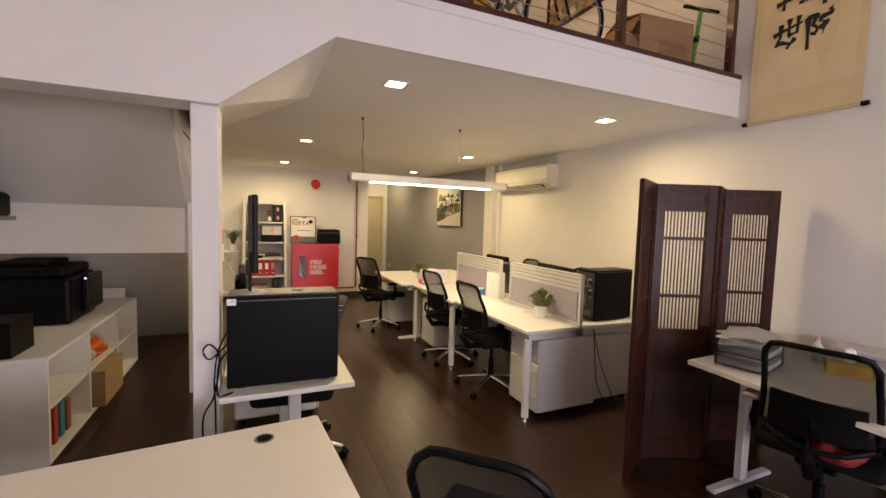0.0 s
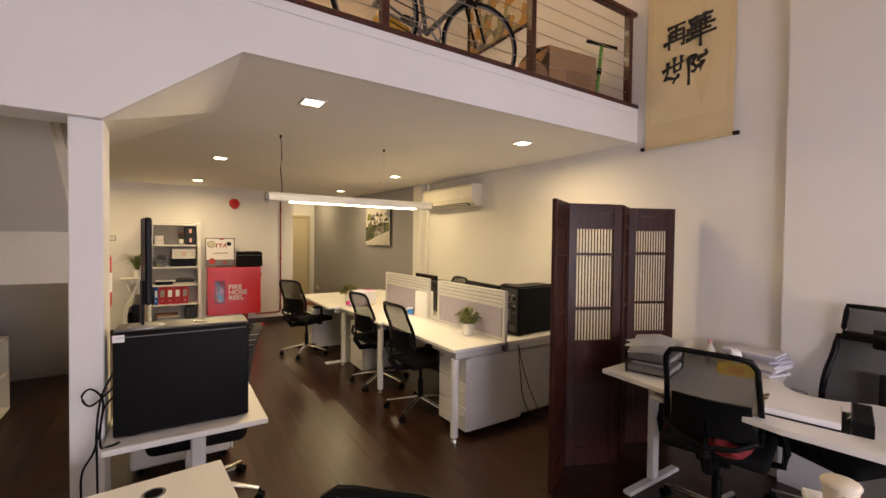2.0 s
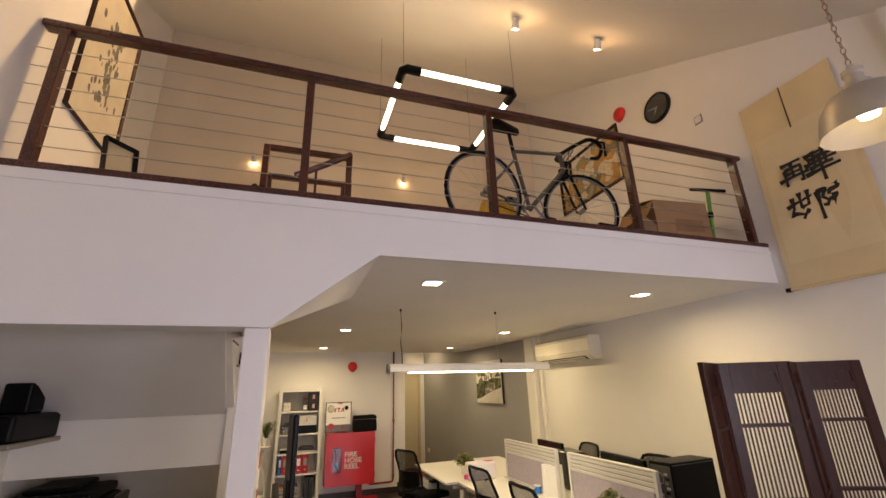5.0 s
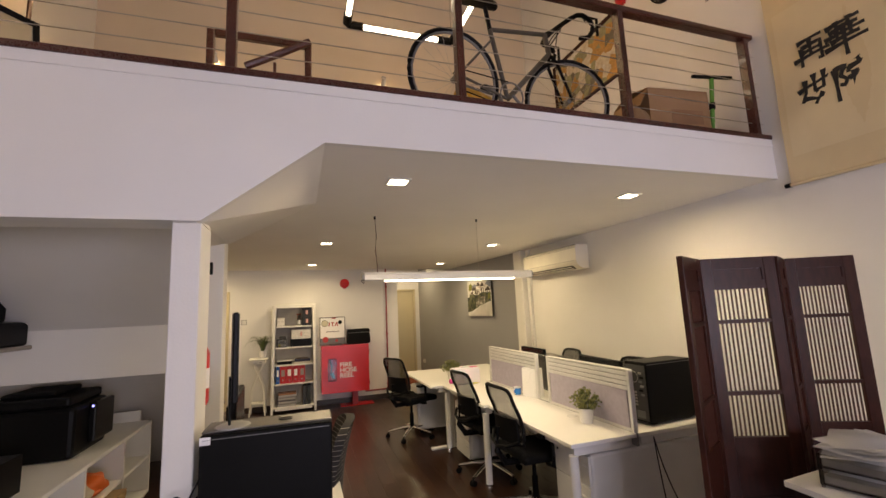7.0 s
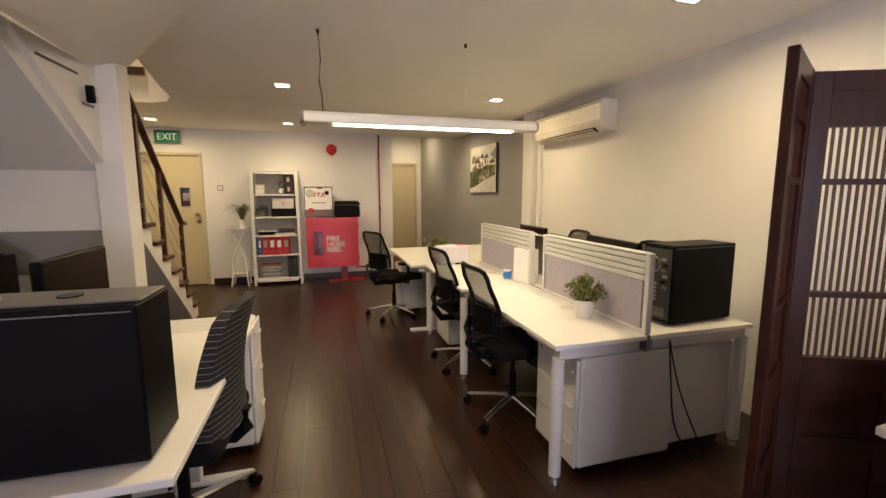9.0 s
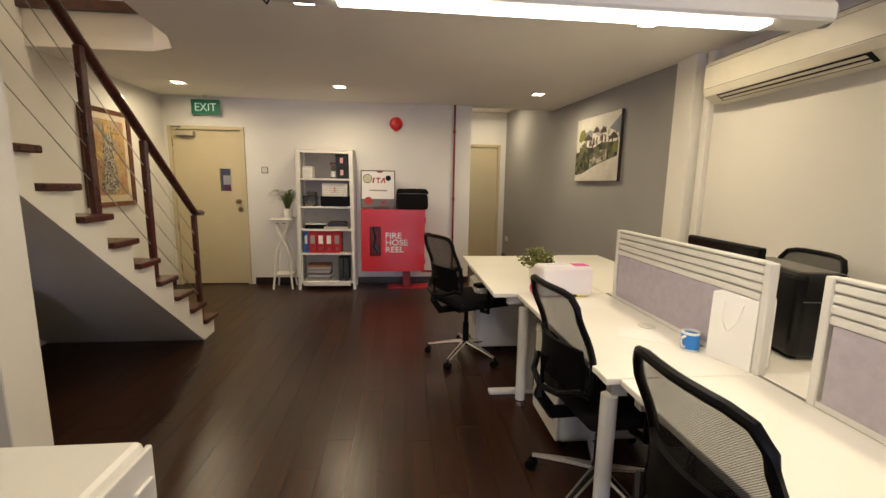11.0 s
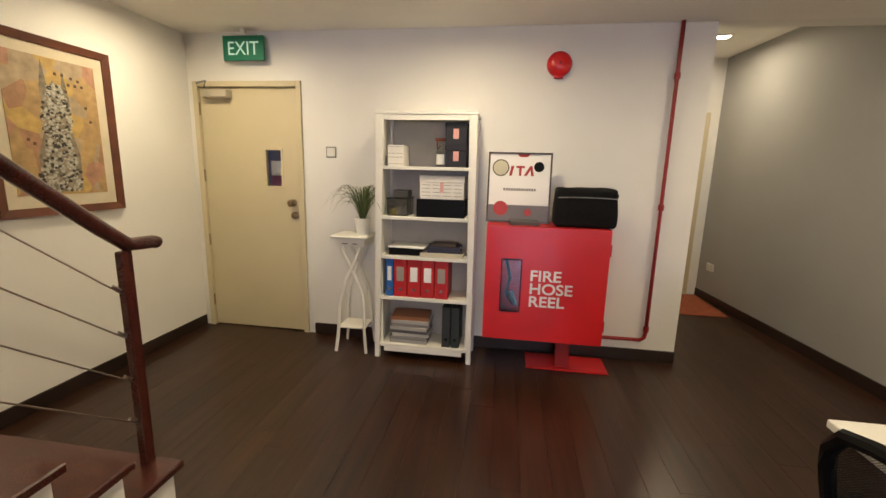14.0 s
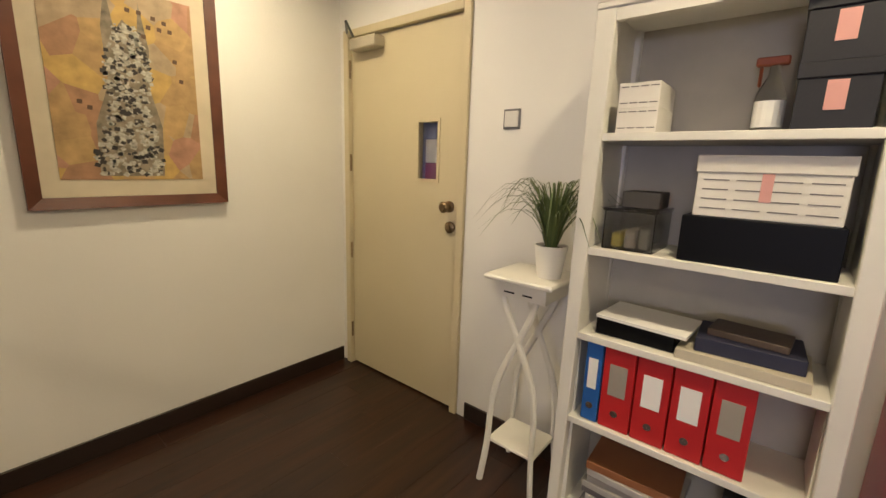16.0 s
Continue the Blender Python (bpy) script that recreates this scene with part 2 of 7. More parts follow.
# long wall beside the desks, up to the sloping roof
structure("wall_east", prism([(FRONT - 0.2, 0), (END + 0.2, 0), (END + 0.2, 2.9), (BACK + 0.2, 2.9), (BACK + 0.2, roof_at(BACK) + 0.2), (FRONT - 0.2, roof_at(FRONT) + 0.2)], "x", RIGHT, RIGHT + 0.2), WALL, "white painted plaster wall", "wall")
structure("wall_grey", prism([(grey_at(6.20), 6.20), (RIGHT - 0.003, 6.20), (RIGHT - 0.003, END), (grey_at(END), END)], "z", 0, CEILZ - 0.003), GREYWALL, "grey painted wall behind the desks", "wall")
structure("wall_grey_corridor", prism([(grey_at(FAR + 0.15), FAR + 0.15), (RIGHT - 0.003, FAR + 0.15), (RIGHT - 0.003, END), (grey_at(END), END)], "z", CEILZ - 0.003, 2.72), GREYWALL, "grey painted corridor wall above the ceiling line", "wall")
structure("wall_pilaster", box(GREY - 0.004, RIGHT - 0.003, 5.96, 6.20, 0, CEILZ - 0.003, 0.004), WALL, "white pilaster at the end of the grey wall", "wall")
structure("wall_pilaster_front", prism([(FRONT + 0.002, 0), (1.285, 0), (1.285, roof_at(1.285) - 0.003), (FRONT + 0.002, roof_at(FRONT) - 0.003)], "x", 3.775, RIGHT - 0.002), WALL, "white wall stepping out at the front", "wall")
# end wall with the exit door's opening, and the corridor past it
structure("wall_north", boxes((LEFT, -1.555, FAR, FAR + 0.15, 0, CEILZ), (-0.615, 2.366, FAR, FAR + 0.15, 0, CEILZ), (-1.555, -0.615, FAR, FAR + 0.15, 2.085, CEILZ), (2.366, RIGHT, FAR, FAR + 0.15, CEILZ, 2.9)), WALL, "white painted end wall", "wall")
structure("wall_corridor_west", box(2.216, 2.366, FAR + 0.15, END, 0, 2.9), WALL, "white corridor wall", "wall")
structure("wall_past_corridor", boxes((2.216, RIGHT, END + 0.6, END + 0.7, 0, 2.9)), WALL, "wall closing the corridor", "wall")
structure("wall_corridor_end", boxes((2.366, 2.42, END, END + 0.15, 0, 2.9), (3.27, RIGHT, END, END + 0.15, 0, 2.9), (2.42, 3.27, END, END + 0.15, 2.14, 2.9)), WALL, "white wall at the end of the corridor", "wall")
structure("ceiling_corridor", box(2.216, RIGHT, FAR + 0.15, END + 0.15, 2.72, 2.87), CEIL, "white corridor ceiling", "ceiling")
structure("wall_behind_exit", boxes((LEFT - 0.15, -0.3, FAR + 1.0, FAR + 1.1, 0, CEILZ), (LEFT - 0.15, LEFT, FAR + 0.15, FAR + 1.0, 0, CEILZ), (-0.3, -0.2, FAR + 0.15, FAR + 1.1, 0, CEILZ), (LEFT - 0.15, -0.2, FAR + 0.15, FAR + 1.1, CEILZ, CEILZ + 0.1)), WALL, "white wall behind the exit door", "wall")
# stair-side wall
structure("wall_west", box(LEFT - 0.15, LEFT, EDGE, FAR + 0.15, 0, 6.6), WALL, "white wall beside the stairs", "wall")
structure("wall_front_west", boxes((LEFT - 0.15, -1.04, FRONT, EDGE, 0, 4.9), (LEFT, -1.04, EDGE, 3.20, MEZZ + 0.004, 5.4)), WALL, "white wall of the tall front room", "wall")
structure("wall_mezzanine_back", boxes((0.30, RIGHT, BACK, BACK + 0.15, MEZZ, 6.6), (LEFT, 0.30, BACK, BACK + 0.15, 4.1, 6.6)), WARMLITWALL, "back wall of the mezzanine, tinted beige for dim warm light", "wall")
structure("wall_stairhead", boxes((LEFT, 0.45, 6.62, 6.75, MEZZ, 4.1), (0.30, 0.45, BACK + 0.15, 6.62, MEZZ, 4.1)), WALL, "white wall over the stairwell", "wall")
structure("wall_south", boxes((LEFT - 0.15, -0.3, FRONT - 0.2, FRONT, 0, 2.4), (3.1, RIGHT, FRONT - 0.2, FRONT, 0, 2.4), (-0.3, 3.1, FRONT - 0.2, FRONT, 0, 0.9), (LEFT - 0.15, RIGHT, FRONT - 0.2, FRONT, 3.5, 3.9), (LEFT - 0.15, -0.3, FRONT - 0.2, FRONT, 2.4, 3.5), (3.1, RIGHT, FRONT - 0.2, FRONT, 2.4, 3.5)), WALL, "white shopfront wall with a wide window", "wall")
structure("roof_ceiling", prism([(FRONT - 0.2, roof_at(FRONT - 0.2)), (BACK + 0.2, roof_at(BACK + 0.2)), (BACK + 0.2, roof_at(BACK + 0.2) + 0.15), (FRONT - 0.2, roof_at(FRONT - 0.2) + 0.15)], "x", LEFT - 0.15, RIGHT + 0.2), CEIL, "sloping white ceiling over the mezzanine", "ceiling")
structure("ceiling_stairhead", box(LEFT - 0.15, RIGHT, BACK + 0.15, FAR + 0.15, 4.1, 4.2), CEIL, "white ceiling over the stairwell", "ceiling")
# mezzanine slab, with the stairwell left open
hole = [(0.68, EDGE), (RIGHT, EDGE), (RIGHT, FAR), (LEFT, FAR), (LEFT, 6.62), (-0.62, 6.62), (-0.42, 6.50), (-0.30, 6.20), (-0.26, 5.8), (-0.055, 4.51), (0.675, 3.54)]
structure("ceiling", prism(hole, "z", CEILZ, MEZZ), CEIL, "white plaster ceiling under the mezzanine", "ceiling")
structure("floor_mezzanine", prism([(LEFT, EDGE), (0.679, EDGE), (0.675, 3.54), (0.30, 4.09), (-0.14, 4.09), (-0.14, 3.215), (LEFT, 3.215)], "z", CEILZ + 0.16, MEZZ), WALL, "mezzanine floor beside the stairwell", "floor")
# front beam: drops over the stair recess, slopes up to the ceiling
structure("fascia_beam", prism([(-1.04, MEZZ - 0.02), (-1.04, 2.05), (0.162, 2.05), (0.68, CEILZ - 0.004), (RIGHT, CEILZ - 0.004), (RIGHT, MEZZ - 0.02)], "y", EDGE - 0.04, EDGE - 0.002), WALL, "white mezzanine fascia with a splayed drop", "beam")
structure("stair_recess_beam", box(LEFT, 0.05, EDGE, EDGE + 0.16, 2.05, CEILZ + 0.15), WALL, "white beam over the stair recess", "beam")
structure("front_pier", box(0.05, 0.162, EDGE - 0.002, EDGE + 0.20, 0, 2.05, 0.004), WALL, "slim white pier beside the stair recess", "pillar")
structure("rear_pier", box(-0.215, -0.05, 4.33, 4.51, 0, CEILZ + 0.1, 0.004), WALL, "white pier beside the stairs", "pillar")
structure("stair_support_beam", box(LEFT, -0.218, 4.36, 4.50, 1.22, 1.60), WALL, "white beam under the stairs", "beam")
bm = bmesh.new()
lo = [bm.verts.new(p) for p in ((0.68, EDGE, CEILZ - 0.002), (0.675, 3.54, CEILZ - 0.002), (-0.045, 4.515, 2.29), (-0.22, 4.50, 2.25), (0.162, EDGE + 0.2, 2.05), (0.162, EDGE, 2.05))]
hi = [bm.verts.new(v.co + Vector((-0.05, 0.0, 0.14))) for v in lo]
for i in range(4):
    bm.faces.new((lo[5], lo[i], lo[i + 1])), bm.faces.new((hi[5], hi[i + 1], hi[i]))
for i in range(6):
    bm.faces.new((lo[i], hi[i], hi[(i + 1) % 6], lo[(i + 1) % 6]))
structure("splayed_soffit", bm, CEIL, "splayed white soffit beside the stairs", "ceiling")
structure("edge_trim", box(-1.04, RIGHT, EDGE - 0.05, EDGE + 0.06, MEZZ - 0.02, MEZZ + 0.012, 0.003), RAILWOOD, "dark wooden edge strip of the mezzanine", "trim")
structure("stair_stringer_wall", prism([(4.335, 1.645), (4.335, CEILZ + 0.15), (3.085, CEILZ + 0.15)], "x", -0.300, -0.160), WALL, "white panel closing the side of the stairs", "wall")
structure("stairwell_trim", boxes((LEFT, -0.64, 6.575, 6.618, MEZZ - 0.03, MEZZ + 0.05)), RAILWOOD, "dark wooden trim round the stairwell", "trim")
structure("fascia_bead", box(-1.04, RIGHT, EDGE - 0.048, EDGE - 0.041, MEZZ - 0.075, MEZZ - 0.06), WALL, "thin white bead along the fascia", "trim")

# ---- stairs ----
RISE, GOING, NOSE, SX0, SX1, FLARE = MEZZ / 16, 0.233, 6.72, LEFT, -0.33, 0.045


def nose(k):
    return NOSE - GOING * (k - 1), RISE * k


stairs = base("staircase", pose(0, 0, 0), "white staircase with dark wooden treads", "stairs")
outline = [(6.46, 0.0), (NOSE - 0.03, 0.0)]
for k in range(1, 17):
    y, z = nose(k)
    outline += [(y - 0.03, z - 0.036), (y - 0.03 - GOING, z - 0.036)]
outline[-1] = (outline[-1][0] + 0.02, outline[-1][1])
last = outline[-1]
outline += [(last[0], last[1] - 0.24), (6.46 - (1.62 / 0.775), 1.62)]
flight = prism(outline, "x", SX0 + 0.003, SX1)
for v in flight.verts:
    if v.co.x > -1:
        v.co.x += FLARE * (6.7 - v.co.y)
part("flight", flight, WALL, stairs, "white plastered flight with a smooth soffit")
for k in range(1, 16):
    y, z = nose(k)
    part("tread", box(SX0 + 0.006, SX1 + 0.035 + FLARE * (6.7 - y), y - GOING - 0.005, y, z - 0.036, z, 0.006), RAILWOOD, stairs)

# ---- rails ----


def stair_rail():
    rail = base("stair_railing", pose(0, 0, 0), "dark mahogany stair railing with steel cables", "railing")
    x = -0.435

    def at(y):
        return x + 0.0755 * (6.68 - y)
    tops = []
    for y, k in ((6.68, 1), (5.92, 4), (5.33, 7), (4.72, 9)):
        z0, z1 = RISE * k - 0.002, 1.09 + 0.763 * (6.68 - y)
        tops.append((y, z1))
        part("post", box(at(y) - 0.018, at(y) + 0.018, y - 0.024, y + 0.024, z0, z1, 0.004), RAILWOOD, rail)
    line = [(x - 0.010, 6.845, 1.098), (x - 0.008, 6.83, 1.104), (x - 0.004, 6.77, 1.107), (x, 6.70, 1.113)] + [(at(y), y, 1.125 + 0.763 * (6.68 - y)) for y in (6.60, 5.9, 5.2, 4.70)]
    bm = bmesh.new()
    add_tube(bm, line, 0.032, 12, flat=0.85)
    smooth(part("handrail", bm, RAILWOOD, rail))
    for i in range(4):
        bm = bmesh.new()
        for (ya, za), (yb, zb) in zip(tops, tops[1:]):
            d = 0.17 + 0.185 * i
            add_cyl(bm, (at(ya), ya - 0.02, za - d), (at(yb), yb + 0.02, zb - d), 0.003, n=6)
        part("cable", bm, STEEL, rail)
    for i in range(4):
        part("cable_fitting", cyl((x, 6.65, 1.11 - 0.17 - 0.185 * i), (x, 6.62, 1.135 - 0.17 - 0.185 * i), 0.006, n=8), STEEL, rail)


def mezzanine_rail():
    rail = base("mezzanine_railing", pose(0, 0, MEZZ + 0.012), "dark mahogany mezzanine railing with steel cables", "railing")
    y = EDGE - 0.005
    for x in (-0.93, 0.26, 1.413, 2.564, 3.72):
        part("post", box(x - 0.022, x + 0.022, y - 0.03, y + 0.03, 0, 0.76, 0.004), RAILWOOD, rail)
    part("handrail", box(-1.03, 3.80, y - 0.035, y + 0.035, 0.76, 0.80, 0.010, seg=2), RAILWOOD, rail)
    for i in range(6):
        part("cable", cyl((-1.035, y, 0.10 + 0.108 * i), (3.815, y, 0.10 + 0.108 * i), 0.0028, n=6), STEEL, rail)


stair_rail()
mezzanine_rail()

# ---- skirting ----
structure("baseboard_north", boxes((-0.56, 2.366, FAR - 0.014, FAR - 0.002, 0, 0.095), bevel=0.003), SKIRT, "dark wooden skirting board", "skirting")
structure("baseboard_west", boxes((LEFT + 0.002, LEFT + 0.014, NOSE + 0.01, FAR - 0.016, 0, 0.095), bevel=0.003), SKIRT, "dark wooden skirting board", "skirting")
structure("baseboard_east", prism([(grey_at(6.21) - 0.014, 6.21), (grey_at(6.21) - 0.002, 6.21), (grey_at(END - 0.02) - 0.002, END - 0.02), (grey_at(END - 0.02) - 0.014, END - 0.02)], "z", 0, 0.095), SKIRT, "dark wooden skirting board", "skirting")
structure("baseboard_corridor", boxes((2.368, 2.38, FAR + 0.01, END - 0.02, 0, 0.095), bevel=0.003), SKIRT, "dark wooden skirting board", "skirting")

# ---- doors ----


def knob_at(parent, x, y, z, lock):
    k = part("door_handle" if not lock else "deadbolt", lathe([(0.030, 0), (0.030, 0.006), (0.012, 0.012), (0.012, 0.03), (0.027, 0.04), (0.029, 0.055), (0.018, 0.066), (0.0, 0.067)] if not lock else [(0.030, 0), (0.030, 0.012), (0.024, 0.016), (0.012, 0.017), (0.012, 0.022), (0, 0.022)], 20), BRASS, parent, "aged brass knob" if not lock else "aged brass deadbolt")
    k.matrix_local = pose(x, y, z, 90, 0, 0)
    smooth(k)


def exit_door():
    door = tagged(new("door_1"), "cream painted closed fire door with a narrow vision panel", "door", kind="structure")
    x0, x1, y = -1.553, -0.617, FAR + 0.012
    part("door_frame", boxes((x0, x0 + 0.042, FAR - 0.018, FAR + 0.1, 0, 2.083), (x1 - 0.042, x1, FAR - 0.018, FAR + 0.1, 0, 2.083), (x0 + 0.042, x1 - 0.042, FAR - 0.018, FAR + 0.1, 2.04, 2.083), bevel=0.003), DOORPAINT, door)
    a, b = x0 + 0.045, x1 - 0.045
    vx0, vx1, vz0, vz1 = -0.955, -0.815, 1.255, 1.555
    part("leaf", boxes((a, vx0, y, y + 0.045, 0.012, 2.037), (vx1, b, y, y + 0.045, 0.012, 2.037), (vx0, vx1, y, y + 0.045, 0.012, vz0), (vx0, vx1, y, y + 0.045, vz1, 2.037)), DOORPAINT, door)
    part("vision_frame", boxes((vx0 - 0.012, vx0 + 0.004, y - 0.006, y + 0.02, vz0 - 0.012, vz1 + 0.012), (vx1 - 0.004, vx1 + 0.012, y - 0.006, y + 0.02, vz0 - 0.012, vz1 + 0.012), (vx0 + 0.004, vx1 - 0.004, y - 0.006, y + 0.02, vz0 - 0.012, vz0 + 0.004), (vx0 + 0.004, vx1 - 0.004, y - 0.006, y + 0.02, vz1 - 0.004, vz1 + 0.012)), DOORPAINT, door)
    part("vision_glass", box(vx0 + 0.004, vx1 - 0.004, y + 0.008, y + 0.014, vz0 + 0.004, vz1 - 0.004), GLASS, door)
    # three coloured sheets behind the pane imitate the reflection in the glass
    part("reflection_sheet", box(vx0 + 0.03, vx1 - 0.004, y + 0.030, y + 0.031, vz0 + 0.09, vz1 - 0.09), surface("reflection_white", (0.75, 0.78, 0.85), 0.6), door, "white sheet imitating the pane's reflection")
    part("reflection_sheet", box(vx0 + 0.03, vx1 - 0.004, y + 0.030, y + 0.031, vz0 + 0.005, vz0 + 0.088), surface("reflection_purple", (0.22, 0.05, 0.20), 0.6), door, "purple sheet imitating the pane's reflection")
    part("reflection_sheet", box(vx0 + 0.004, vx1 - 0.004, y + 0.034, y + 0.035, vz0 + 0.004, vz1 - 0.004), surface("reflection_blue", (0.10, 0.14, 0.36), 0.6), door, "blue sheet imitating the pane's reflection")
    knob_at(door, -0.725, y - 0.001, 1.125, False)
    knob_at(door, -0.715, y - 0.001, 1.020, True)
    part("strike_plate", box(b - 0.006, b + 0.012, y - 0.003, y + 0.02, 0.98, 1.07), BRASS, door)
    for z in (0.24, 0.78, 1.33, 1.87):
        part("hinge", cyl((a - 0.002, FAR - 0.004, z - 0.05), (a - 0.002, FAR - 0.004, z + 0.05), 0.007, n=8), BRASS, door)
    closer = part("door_closer", box(-1.44, -1.22, FAR - 0.065, y, 1.955, 2.015, 0.006), surface("closer_cream", (0.50, 0.45, 0.34), 0.4), door, "cream door closer with a folding arm")
    part("closer_arm", tube([(-1.42, FAR - 0.05, 2.03), (-1.30, FAR - 0.19, 2.05), (-1.50, FAR - 0.03, 2.065)], 0.008, 6), GREYPL, closer)
    part("door_gap", boxes((a, b, y + 0.05, FAR + 0.1, 0, 2.04)), DOORPAINT, door, "cream rebate behind the leaf")


def corridor_door():
    door = tagged(new("door_2"), "cream painted closed door at the end of the corridor", "door", kind="structure")
    part("door_frame", boxes((2.42, 2.47, END - 0.02, END + 0.1, 0, 2.138), (3.22, 3.27, END - 0.02, END + 0.1, 0, 2.138), (2.47, 3.22, END - 0.02, END + 0.1, 2.09, 2.138), bevel=0.003), DOORPAINT, door)
    part("leaf", box(2.472, 3.218, END + 0.02, END + 0.06, 0.01, 2.088, 0.002), DOORPAINT, door)
    knob_at(door, 2.55, END + 0.018, 1.0, False)


exit_door()
corridor_door()

# ---- ceiling lights ----
SPOTS = [(3.022, 2.963), (1.158, 2.925), (0.85, 5.41), (3.0, 5.45), (0.74, 7.66), (2.99, 7.655), (-1.0, 7.756)]


def downlight():
    d = base("ceiling_light", pose(*SPOTS[0], CEILZ), "square white recessed ceiling light, switched on", "ceiling light", "recessed ceiling lights")
    part("frame", boxes((-0.075, -0.058, -0.075, 0.075, -0.008, -0.0015), (0.058, 0.075, -0.075, 0.075, -0.008, -0.0015), (-0.058, 0.058, -0.075, -0.058, -0.008, -0.0015), (-0.058, 0.058, 0.058, 0.075, -0.008, -0.0015)), DESKLEG, d)
    part("diffuser", box(-0.058, 0.058, -0.058, 0.058, -0.005, -0.002), LIGHTON, d)
    return d


one = downlight()
for x, y in SPOTS[1:]:
    copy_thing(one, pose(x, y, CEILZ))
copy_thing(one, pose(2.95, 9.86, 2.72))
# added fitting with no known original, put over the stairwell to brighten the stairs
copy_thing(one, pose(-0.85, 6.25, 4.1))
for x, y in SPOTS:
    lamp("downlight_lamp", "AREA", pose(x, y, CEILZ - 0.012), 14.5 if y < 4 else 14, WARM, 0.11, spread=170)
# lamp of the added stairhead fitting, lifts the dark stair side
lamp("downlight_lamp", "AREA", pose(-0.85, 6.25, 4.088), 16, WARM, 0.11)
lamp("downlight_lamp", "AREA", pose(2.95, 9.86, 2.708), 11, WARM, 0.11, spread=170)


def linear_pendant():
    d = base("linear_pendant_light", pose(0, 3.94, 1.925), "long white linear pendant light hung on wires, switched on", "pendant light")
    bm = bmesh.new()
    prof = [(-0.05, -0.026), (-0.044, -0.034), (0.044, -0.034), (0.05, -0.026), (0.05, 0.012), (0.03, 0.034), (-0.03, 0.034), (-0.05, 0.012)]
    part("housing", prism(prof, "x", 1.075, 2.655), DESKLEG, d, "white housing")
    for x0, x1 in ((1.055, 1.075), (2.655, 2.675)):
        smooth(part("end_cap", cyl((x0, 0, 0), (x1, 0, 0), 0.036, n=18), GREYPL, d))
    part("diffuser", box(1.25, 2.48, -0.030, 0.030, -0.044, -0.0345, 0.003), TUBEON, d, "glowing strip diffuser")
    part("power_cord", tube([(1.19, 0, 0.034), (1.185, 0.0, 0.15), (1.172, -0.01, 0.22), (1.185, 0, 0.35), (1.175, 0, 0.515)], 0.004, 6), surface("brown_cord", (0.07, 0.03, 0.025), 0.6), d, "brown twisted cord")
    part("wire", cyl((2.13, 0, 0.034), (2.13, 0, 0.523), 0.0012, n=5), STEEL, d)
    for x in (1.175, 2.13):
        part("ceiling_anchor", cyl((x, 0, 0.50), (x, 0, 0.523), 0.009, n=10), BLACKPL, d)
    part("loose_cord", tube([(1.06, 0, -0.01), (1.05, 0.005, -0.035), (1.07, 0.005, -0.055), (1.08, 0, -0.04)], 0.003, 6), BLACKPL, d)
    lamp("linear_pendant_lamp", "AREA", pose(1.865, 3.94, 1.925 - 0.05), 11, (1.0, 0.84, 0.62), 1.2, 0.06)


linear_pendant()


def frame_lamp():
    d = base("frame_chandelier", pose(1.49, 3.51, 4.30), "square frame chandelier of glowing tubes with black elbows", "chandelier")
    h, r = 0.52, 0.023
    for sx, sy in ((-1, -1), (1, -1), (1, 1), (-1, 1)):
        part("elbow", tube([(sx * h, sy * (h - 0.15), 0), (sx * h, sy * (h - 0.03), 0), (sx * (h - 0.03), sy * h, 0), (sx * (h - 0.15), sy * h, 0)], 0.040, 10), BLACKPL, d)
    e = h - 0.145
    for a, b in (((-e, -h, 0), (e, -h, 0)), ((-e, h, 0), (e, h, 0)), ((-h, -e, 0), (-h, e, 0)), ((h, -e, 0), (h, e, 0))):
        smooth(part("tube_light", cyl(a, b, r, n=14), TUBEON, d))
    for sx in (-1, 1):
        for sy in (-1, 1):
            part("wire", cyl((sx * h, sy * h, 0.03), (sx * h, sy * h, roof_at(3.51 + sy * h) - 4.30 - 0.004), 0.0015, n=5), BLACKPL, d)
    lamp("chandelier_lamp", "POINT", pose(1.49, 3.51, 4.20), 13, (1.0, 0.64, 0.33), 0.35)


frame_lamp()


